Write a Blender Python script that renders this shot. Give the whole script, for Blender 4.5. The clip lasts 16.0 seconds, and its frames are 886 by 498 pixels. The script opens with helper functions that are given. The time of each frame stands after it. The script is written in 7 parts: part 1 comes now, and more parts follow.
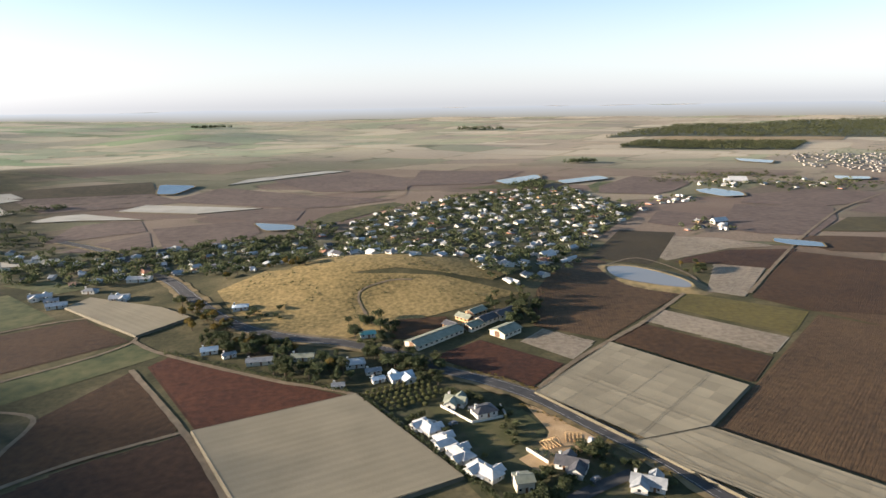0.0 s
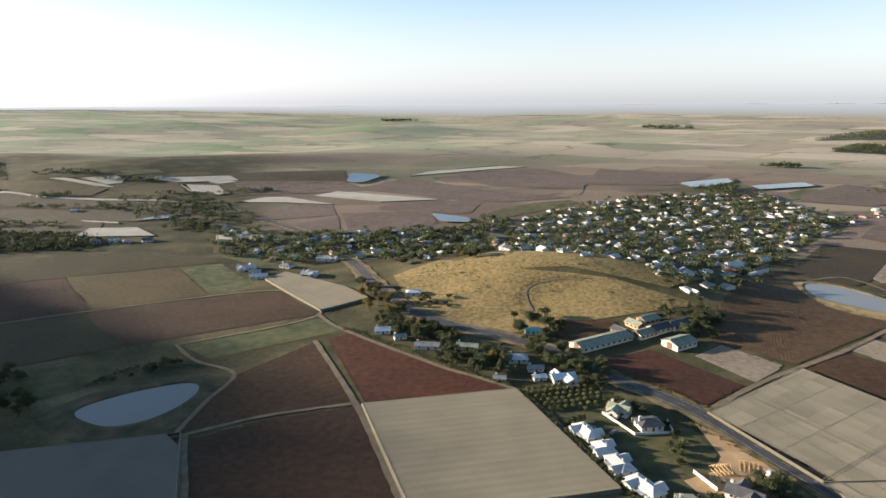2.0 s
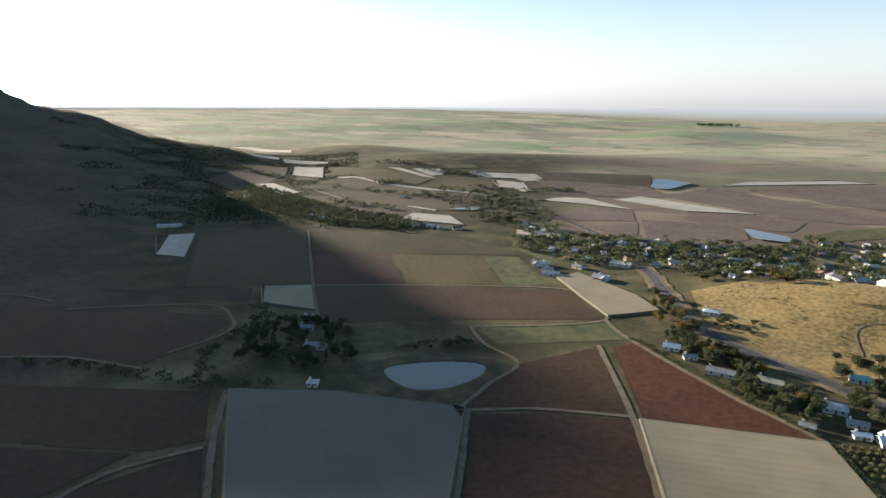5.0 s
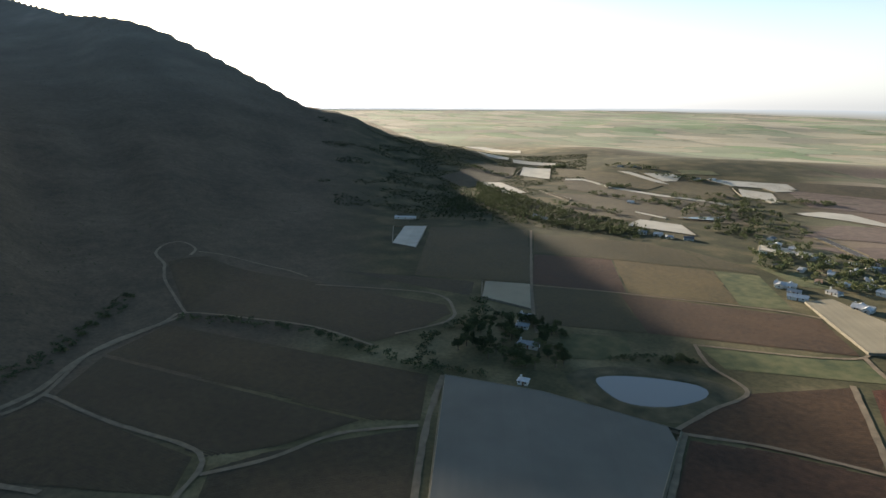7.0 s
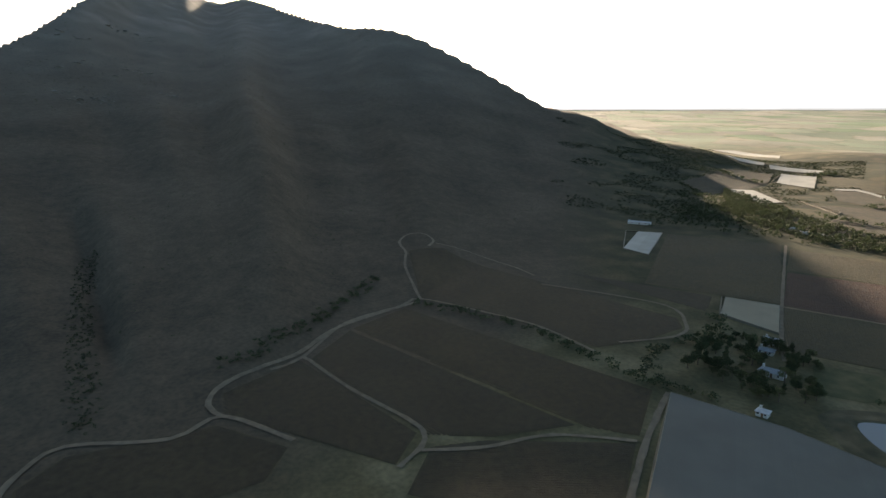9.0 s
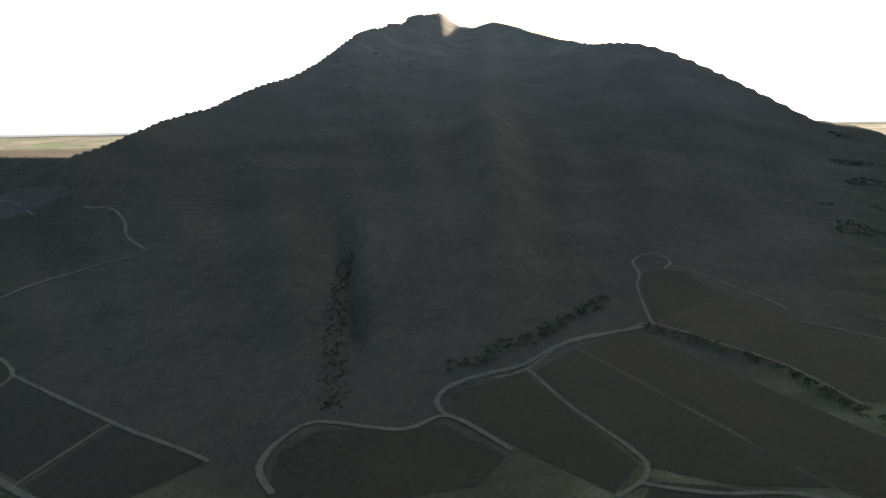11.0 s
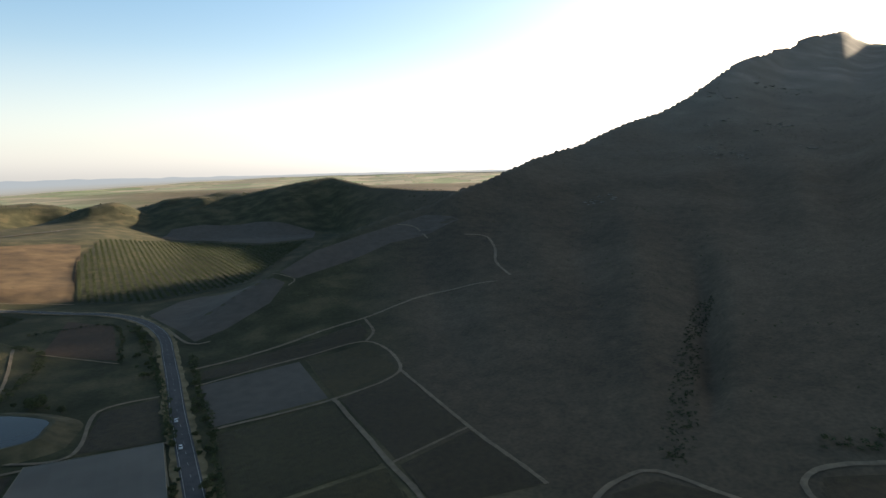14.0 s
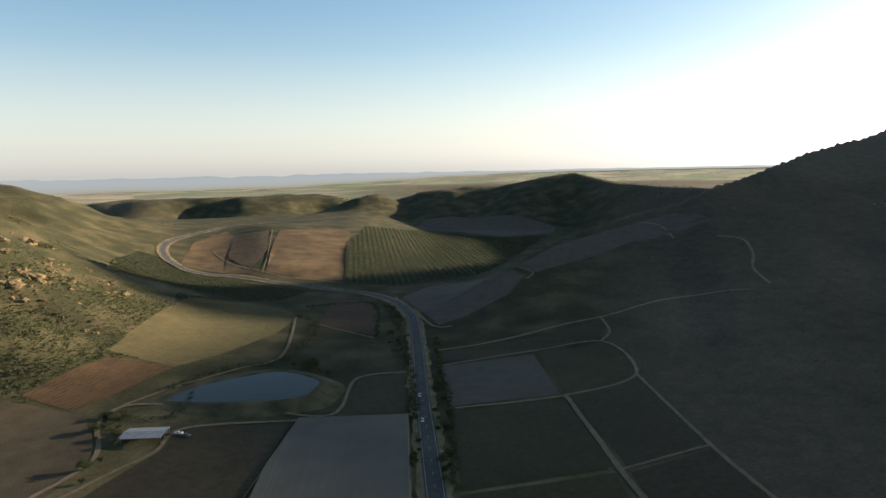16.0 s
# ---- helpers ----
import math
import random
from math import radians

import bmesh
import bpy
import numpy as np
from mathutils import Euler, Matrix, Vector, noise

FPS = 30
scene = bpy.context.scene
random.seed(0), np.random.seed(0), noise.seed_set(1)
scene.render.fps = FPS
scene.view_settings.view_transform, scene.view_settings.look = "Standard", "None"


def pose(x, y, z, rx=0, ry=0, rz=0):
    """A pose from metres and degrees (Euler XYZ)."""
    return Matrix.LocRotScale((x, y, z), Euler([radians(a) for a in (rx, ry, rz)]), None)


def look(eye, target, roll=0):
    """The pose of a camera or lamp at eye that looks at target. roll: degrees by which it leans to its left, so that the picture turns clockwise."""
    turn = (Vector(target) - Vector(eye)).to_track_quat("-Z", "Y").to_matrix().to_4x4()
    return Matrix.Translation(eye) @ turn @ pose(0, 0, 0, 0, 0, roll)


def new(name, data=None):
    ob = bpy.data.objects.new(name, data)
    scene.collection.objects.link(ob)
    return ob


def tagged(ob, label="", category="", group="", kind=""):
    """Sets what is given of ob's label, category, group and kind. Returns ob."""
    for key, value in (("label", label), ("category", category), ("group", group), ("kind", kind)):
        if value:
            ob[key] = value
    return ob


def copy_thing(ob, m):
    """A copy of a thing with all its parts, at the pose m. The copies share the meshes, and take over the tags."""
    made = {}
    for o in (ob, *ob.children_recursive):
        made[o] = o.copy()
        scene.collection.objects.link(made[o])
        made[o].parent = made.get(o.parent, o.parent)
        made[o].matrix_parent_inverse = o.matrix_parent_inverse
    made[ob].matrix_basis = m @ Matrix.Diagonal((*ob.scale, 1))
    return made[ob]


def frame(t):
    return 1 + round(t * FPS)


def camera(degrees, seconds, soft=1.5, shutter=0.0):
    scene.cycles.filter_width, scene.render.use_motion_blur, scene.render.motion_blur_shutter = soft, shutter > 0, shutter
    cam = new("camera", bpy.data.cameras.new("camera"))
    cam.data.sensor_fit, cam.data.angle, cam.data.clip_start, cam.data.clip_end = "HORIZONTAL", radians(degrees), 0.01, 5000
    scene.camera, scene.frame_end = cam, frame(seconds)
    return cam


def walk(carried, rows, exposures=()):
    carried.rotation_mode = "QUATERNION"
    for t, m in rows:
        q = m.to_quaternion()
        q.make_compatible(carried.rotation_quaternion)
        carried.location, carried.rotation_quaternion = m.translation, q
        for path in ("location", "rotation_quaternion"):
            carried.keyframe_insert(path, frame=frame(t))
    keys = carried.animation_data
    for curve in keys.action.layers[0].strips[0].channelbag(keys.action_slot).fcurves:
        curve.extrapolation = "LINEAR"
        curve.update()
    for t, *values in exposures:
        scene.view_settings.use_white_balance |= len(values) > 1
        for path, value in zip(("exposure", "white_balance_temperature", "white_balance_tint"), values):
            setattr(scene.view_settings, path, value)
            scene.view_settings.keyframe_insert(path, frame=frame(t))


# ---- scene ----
cam = camera(70.1, 16.0)
PATH = [
    (0.0, pose(0, 0, 130, 77.07, 0.93, -4.54)),
    (0.5, pose(0, 0, 130, 77.02, 0.78, -0.53)),
    (1.0, pose(0, 0, 130, 76.94, 0.64, 3.32)),
    (1.5, pose(0, 0, 130, 76.86, 0.44, 7.33)),
    (2.0, pose(0, 0, 130, 76.89, 0.36, 11.40)),
    (2.5, pose(0, 0, 130, 76.90, 0.26, 15.45)),
    (3.0, pose(0, 0, 130, 76.89, 0.21, 19.55)),
    (3.5, pose(0, 0, 130, 76.91, 0.11, 23.78)),
    (4.0, pose(0, 0, 130, 77.01, -0.02, 28.55)),
    (6.5, pose(0, 0, 130, 77.17, -0.20, 53.59)),
    (7.0, pose(0, 0, 130, 77.20, -0.19, 58.76)),
    (7.5, pose(0, 0, 130, 77.19, -0.17, 63.87)),
    (8.0, pose(0, 0, 130, 77.16, -0.18, 69.11)),
    (8.5, pose(0, 0, 130, 77.18, -0.08, 74.38)),
    (9.0, pose(0, 0, 130, 77.27, 0.21, 79.68)),
    (11.5, pose(0, 0, 130, 79.60, 1.05, 105.83)),
    (12.0, pose(0, 0, 130, 80.45, 1.14, 111.00)),
    (12.5, pose(0, 0, 130, 81.29, 1.27, 116.30)),
    (13.0, pose(0, 0, 130, 82.09, 1.34, 121.55)),
    (13.5, pose(0, 0, 130, 82.70, 1.39, 126.92)),
    (14.0, pose(0, 0, 130, 82.75, 1.36, 132.37)),
    (14.5, pose(0, 0, 130, 82.79, 1.37, 137.80)),
    (15.0, pose(0, 0, 130, 82.82, 1.40, 143.21)),
    (15.5, pose(0, 0, 130, 82.83, 1.44, 148.57)),
    (16.0, pose(0, 0, 130, 82.83, 1.21, 154.00)),
]
walk(cam, PATH, exposures=[(0.0, 1.78, 5850, 14), (3.5, 1.7, 5850, 12), (7.0, 1.7, 5950, 10), (9.0, 1.85, 6350, 13), (12.5, 1.9, 6450, 13), (14.5, 1.62, 6350, 11), (16.0, 1.53, 6350, 10)])

# ---------------------------------------------------------------- light
SUN_AZ, SUN_EL = 90.0, 10.4


def bearing(az, r=1.0):
    return (-math.sin(radians(az)) * r, math.cos(radians(az)) * r)


world = bpy.data.worlds.new("sky")
scene.world = world
world.use_nodes = True
wn = world.node_tree.nodes
sky = wn.new("ShaderNodeTexSky")
sky.sky_type = "NISHITA"
sky.sun_disc = False
sky.sun_elevation, sky.sun_rotation = radians(SUN_EL), radians(-SUN_AZ)
sky.altitude, sky.air_density, sky.dust_density, sky.ozone_density = 150, 1.0, 1.5, 1.5
coord, split, rise = wn.new("ShaderNodeTexCoord"), wn.new("ShaderNodeSeparateXYZ"), wn.new("ShaderNodeMapRange")
rise.interpolation_type = "SMOOTHERSTEP"
rise.inputs[1].default_value, rise.inputs[2].default_value, rise.inputs[3].default_value, rise.inputs[4].default_value = -0.03, 0.29, 1.0, 0.0
pale, thick, haze = wn.new("ShaderNodeHueSaturation"), wn.new("ShaderNodeMix"), wn.new("ShaderNodeMix")
fade, deep = wn.new("ShaderNodeMapRange"), wn.new("ShaderNodeMapRange")
deep.inputs[1].default_value, deep.inputs[2].default_value, deep.inputs[3].default_value, deep.inputs[4].default_value = 0.31, 0.72, 0.0425, 0.017
fade.inputs[1].default_value, fade.inputs[2].default_value, fade.inputs[3].default_value, fade.inputs[4].default_value = -0.01, 0.18, 0.3, 1.2
thick.data_type, haze.data_type, haze.blend_type = "RGBA", "RGBA", "ADD"
thick.inputs[6].default_value, thick.inputs[7].default_value = (0.95, 1.5, 1.95, 1), (3.5, 3.42, 3.18, 1)
haze.inputs[0].default_value = 1.0
wl = world.node_tree.links
wl.new(coord.outputs["Generated"], split.inputs[0])
wl.new(split.outputs["Z"], rise.inputs[0])
wl.new(rise.outputs[0], thick.inputs[0])
wl.new(split.outputs["Z"], fade.inputs[0])
wl.new(fade.outputs[0], pale.inputs["Saturation"])
wl.new(split.outputs["Z"], deep.inputs[0])
wl.new(deep.outputs[0], wn["Background"].inputs[1])
wl.new(sky.outputs[0], pale.inputs["Color"])
wl.new(pale.outputs[0], haze.inputs[6])
wl.new(thick.outputs[2], haze.inputs[7])
wl.new(haze.outputs[2], wn["Background"].inputs[0])
pale.inputs["Value"].default_value = 1.25
sun = new("sun", bpy.data.lights.new("sun", "SUN"))
sun.data.energy, sun.data.angle, sun.data.color = 5.0, radians(0.7), (1.0, 0.795, 0.55)
sx, sy = bearing(SUN_AZ, math.cos(radians(SUN_EL)))
sun.matrix_world = look((sx * 100, sy * 100, math.sin(radians(SUN_EL)) * 100), (0, 0, 0))

# ---------------------------------------------------------------- terrain
# crest of the mountain: bearing, distance, height
CREST = np.array([
    (47, 1300, 0), (50, 1350, 6), (54, 1400, 20), (57, 1441, 36), (61, 1468, 55), (64, 1508, 71), (67.3, 1560, 113), (70.9, 1619, 130), (75.6, 1752, 213),
    (79, 1866, 277), (81.5, 1940, 322), (84, 1969, 357), (88, 2197, 390), (91, 2607, 464), (93, 2940, 535), (95, 3270, 626), (96.4, 3750, 684), (98.1, 4050, 676),
    (99.5, 3900, 700), (100.7, 3720, 744), (102.7, 3200, 666), (104.4, 2830, 566), (105.5, 2600, 529), (108, 2220, 440), (109.4, 2060, 387), (110.4, 1960, 345),
    (111.7, 1850, 305), (113.5, 1714, 263),
    (116.3, 1536, 227), (120.4, 1308, 172), (124.4, 1124, 143), (127.4, 1006, 119), (131, 881, 101), (134, 860, 80), (138, 820, 68), (142, 760, 54),
    (148, 640, 30), (155, 560, 4), (160, 520, 0)], float)
FOOT_AZ = (50, 55, 60, 65, 75, 85, 100, 113, 125, 132, 140, 148, 155)
FOOT_R = (1200, 1050, 850, 660, 500, 390, 275, 265, 330, 400, 430, 440, 450)
BACK_AZ, BACK_W = (50, 57, 75, 95, 112, 131, 155), (300, 400, 600, 900, 700, 420, 150)
# hills: bearing, distance, height, half width across, half width along
HILLS = [
    (160.2, 1640, 56, 76, 72),
    (196, 690, 92, 105, 150), (194, 1200, 128, 150, 260), (190, 620, 10, 70, 80),
    (-3, 455, 16, 68, 42), (8, 470, 9, 60, 45), (18, 1500, 16, 260, 120), (2, 1750, 20, 320, 120), (30, 1350, 18, 160, 110),
    (24, 1150, 9, 200, 70), (40, 1300, 22, 130, 130), (46, 1650, 26, 150, 150), (17, 2500, 26, 160, 160), (-5, 3900, 26, 600, 250),
    (-22, 2300, 10, 500, 250), (36, 3100, 22, 600, 300), (-2, 3000, 16, 700, 200)]
# flat-topped hills with scalloped sides: the same numbers
MESAS = [(173.5, 1900, 58, 340, 110)]
# steep hill behind the end of the mountain: bearing, distance and height of its top line
RIDGE_AZ = (127, 129, 132, 134.6, 138.3, 140.7, 142.4, 143.9, 146.1, 149.2, 153.2, 156.3, 158.5, 161, 163)
RIDGE_R = (1150, 1200, 1300, 1390, 1520, 1620, 1700, 1700, 1700, 1700, 1700, 1700, 1700, 1700, 1700)
RIDGE_Z = (60, 84, 85, 85, 89, 103, 115, 110, 98, 81, 77, 64, 48, 20, 0)
NA, NR, R0, R1 = 1080, 270, 25.0, 4920.0


def softened(az, values, sigma):
    """A table of a broken line with its corners rounded off."""
    grid = np.arange(40, 170, 0.2)
    rough = np.interp(grid, az, values)
    k = np.exp(-0.5 * (np.arange(-20, 21) * 0.2 / sigma) ** 2)
    return grid, np.convolve(np.pad(rough, 20, "edge"), k / k.sum(), "valid")


CREST_Z, CREST_R = softened(CREST[:, 0], CREST[:, 2], 0.35), softened(CREST[:, 0], CREST[:, 1], 2.0)
FOOT_LINE = softened(FOOT_AZ, FOOT_R, 1.5)


def relief(x, y):
    """Height of the land, before the fine grain."""
    r = np.hypot(x, y)
    az = np.degrees(np.arctan2(-x, y))
    az = np.where(az < -100, az + 360, az)
    z = 100 * np.clip((r - 1500) / 3350, 0, 1.2) ** 1.5
    z = z + 0.8 * np.sin(x / 90 + 1) * np.sin(y / 120) * np.clip(r / 600, 0, 3)
    zc, rc = np.interp(az, *CREST_Z), np.interp(az, *CREST_R)
    rf, wb = np.interp(az, *FOOT_LINE), np.interp(az, BACK_AZ, BACK_W)
    rc = np.maximum(rc, rf + 50)
    u = np.clip((r - rf) / (rc - rf), 0, 1)
    full = 0.3 + 0.5 * np.exp(-0.5 * ((az - 97) / 2.6) ** 2)
    front = full * u + (1 - full) * u ** 2.0
    v = np.clip((r - rc) / wb, 0, 1)
    gully = np.sin(az * 0.55 + 2.2 * u + 0.5) + 0.6 * np.sin(az * 0.93 + 1.0 - 4 * u + np.sin(r / 310))
    front = front + 0.026 * gully * np.clip(u * 3, 0, 1) * np.clip((1 - u) * 4, 0, 1) * np.clip((1 - u), 0, 1)
    m = np.where(r < rc, front, (1 - v) ** 1.6)
    z = np.maximum(z, zc * m)
    for a, d, h, wt, wr in HILLS:
        cx, cy = -math.sin(radians(a)), math.cos(radians(a))
        along, across = x * cx + y * cy - d, x * cy - y * cx
        z = z + h * np.exp(-0.5 * ((along / wr) ** 2 + (across / wt) ** 2))
    for a, d, h, wt, wr in MESAS:
        cx, cy = -math.sin(radians(a)), math.cos(radians(a))
        along, across = x * cx + y * cy - d, x * cy - y * cx
        edge = wr * (1 + 0.21 * np.sin((across - 20) / 50) + 0.05 * np.sin(across / 27 + 1))
        rho = np.hypot(along / edge, np.clip(np.abs(across) - 0.6 * wt, 0, None) / (0.4 * wt))
        u = np.clip((2.3 - rho) / 1.75, 0, 1)
        z = z + h * u * u * (3 - 2 * u)
    # a ramp up to the back of the south valley, and the ridge of its ploughed knoll with a steep western side
    def ease(q):
        q = np.clip(q, 0, 1)
        return q * q * (3 - 2 * q)
    z = z + 34 * ease((az - 154) / 9) * ease((194 - az) / 10) * ease((r - 780) / 430) * ease((1850 - r) / 400)
    cx, cy = -math.sin(radians(169.4)), math.cos(radians(169.4))
    along, across = x * cx + y * cy, x * cy - y * cx
    z = z + 11 * np.exp(-(across / np.where(across > 0, 105, 58)) ** 2) * ease((along - 740) / 90) * ease((1250 - along) / 160)
    top = np.interp(az, RIDGE_AZ, RIDGE_R)
    face = np.clip((r - top + 365 - 22 * np.sin(az * 0.33) - 10 * np.sin(az * 0.71 + 1)) / 345, 0, 1)
    face = (0.75 * face + 0.25 * ease(face) + 0.03 * np.sin(az * 0.9 + 1) * np.sin(np.pi * face)) * (1 - ease((r - top) / 700))
    z = np.maximum(z, np.interp(az, RIDGE_AZ, RIDGE_Z, left=0, right=0) * face)
    # a ravine down the near face of the mountain
    z = z - 9 * np.exp(-((az - 109.3 - (r - 450) * 0.004) / 1.1) ** 2) * ease((r - 290) / 110) * ease((760 - r) / 200)
    # ribs and hollows running down the southern hillside
    near = np.clip((az - 180.5) / 7, 0, 1) * np.clip((212 - az) / 8, 0, 1) * np.clip((r - 380) / 90, 0, 1) * np.clip((1150 - r) / 200, 0, 1) * np.clip((z - 8) / 18, 0, 1)
    skew = y + 0.32 * x
    z = z + near * (4.5 * np.sin(skew / 17 + 1.6 * np.sin(x / 55)) + 2.0 * np.sin(skew / 7.3 + x / 41) + 2.2 * np.sin(x / 23 + y / 60))
    return z


AZ_GRID = radians(0) + np.arange(NA + 1) * 2 * math.pi / NA
R_GRID = R0 * (R1 / R0) ** (np.arange(NR) / (NR - 1))
GX, GY = -np.sin(AZ_GRID)[:, None] * R_GRID, np.cos(AZ_GRID)[:, None] * R_GRID
GZ = relief(GX, GY)


def fine_grain():
    """Small bumps on the steep land, so that skylines are not smooth."""
    for i in range(NA):
        if math.degrees(AZ_GRID[i]) > 230 or math.degrees(AZ_GRID[i]) < 50:
            continue
        for j in range(NR):
            if GZ[i, j] > 35 and R_GRID[j] < 3600:
                k = min(1.0, (GZ[i, j] - 35) / 100)
                p = Vector((GX[i, j], GY[i, j], 0))
                if math.degrees(AZ_GRID[i]) > 150:
                    k2 = min(1.0, (GZ[i, j] - 35) / 40) if R_GRID[j] < 2300 else 0
                    GZ[i, j] += k2 * (-13 * abs(noise.noise(p / 140)) + 9 * noise.noise(p / 75) + 3.0 * noise.noise(p / 28) + 3)
                    continue
                k *= max(0.15, min(1.0, (2000 - R_GRID[j]) / 1000))
                GZ[i, j] += k * (3.5 * noise.noise(p / 70) + 0.4 * noise.noise(p / 23) + 6 * noise.noise(p / 260))
    GZ[NA] = GZ[0]


fine_grain()


def ground(x, y):
    """Height of the ground sheet at a place (numbers or arrays)."""
    x, y = np.asarray(x, float), np.asarray(y, float)
    a = np.mod(np.arctan2(-x, y), 2 * math.pi) / (2 * math.pi) * NA
    b = np.clip(np.log(np.maximum(np.hypot(x, y), R0) / R0) / math.log(R1 / R0) * (NR - 1), 0, NR - 1.001)
    i, j = np.minimum(a.astype(int), NA - 1), b.astype(int)
    a, b = a - i, b - j
    return GZ[i, j] * (1 - a) * (1 - b) + GZ[i + 1, j] * a * (1 - b) + GZ[i, j + 1] * (1 - a) * b + GZ[i + 1, j + 1] * a * b


def gz(x, y):
    return float(ground(x, y))


# ---------------------------------------------------------------- materials
def surface(name, colours, scale=0.2, rough=0.9, bump=0.3, fine=2.0, big=0.012, metal=0.0, spec=0.3, random_tint=0.0, bump_dist=0.3):
    """A grainy material: colours mixed by noise at two sizes in world metres, with fine relief."""
    m = bpy.data.materials.new(name)
    m.use_nodes = True
    n, l = m.node_tree.nodes, m.node_tree.links
    b = n["Principled BSDF"]
    geo = n.new("ShaderNodeNewGeometry")
    n1, n2, n3 = (n.new("ShaderNodeTexNoise") for _ in range(3))
    for k, s, d in ((n1, scale, 6), (n2, big, 4), (n3, fine, 3)):
        k.inputs["Scale"].default_value, k.inputs["Detail"].default_value = s, d
        l.new(geo.outputs["Position"], k.inputs["Vector"])
    add = n.new("ShaderNodeMath")
    add.operation = "MULTIPLY_ADD"
    l.new(n1.outputs[0], add.inputs[0])
    add.inputs[1].default_value = 0.6
    half = n.new("ShaderNodeMath")
    half.operation = "MULTIPLY"
    half.inputs[1].default_value = 0.4
    l.new(n2.outputs[0], half.inputs[0])
    l.new(half.outputs[0], add.inputs[2])
    ramp = n.new("ShaderNodeValToRGB")
    el = ramp.color_ramp.elements
    lo, hi = 0.36, 0.64
    el[0].position, el[1].position = lo, hi
    el[0].color, el[1].color = (*colours[0], 1), (*colours[-1], 1)
    for k, c in enumerate(colours[1:-1], 1):
        e = el.new(lo + (hi - lo) * k / (len(colours) - 1))
        e.color = (*c, 1)
    l.new(add.outputs[0], ramp.inputs[0])
    out = ramp.outputs[0]
    if random_tint:
        info, hsv = n.new("ShaderNodeObjectInfo"), n.new("ShaderNodeHueSaturation")
        rng = n.new("ShaderNodeMapRange")
        rng.inputs[3].default_value, rng.inputs[4].default_value = 1 - random_tint, 1 + random_tint
        l.new(info.outputs["Random"], rng.inputs[0])
        l.new(rng.outputs[0], hsv.inputs["Value"])
        l.new(out, hsv.inputs["Color"])
        out = hsv.outputs[0]
    l.new(out, b.inputs["Base Color"])
    b.inputs["Roughness"].default_value, b.inputs["Metallic"].default_value = rough, metal
    b.inputs["Specular IOR Level"].default_value = spec
    if bump:
        bp = n.new("ShaderNodeBump")
        bp.inputs["Strength"].default_value, bp.inputs["Distance"].default_value = bump, bump_dist
        l.new(n3.outputs[0], bp.inputs["Height"])
        l.new(bp.outputs[0], b.inputs["Normal"])
    return m


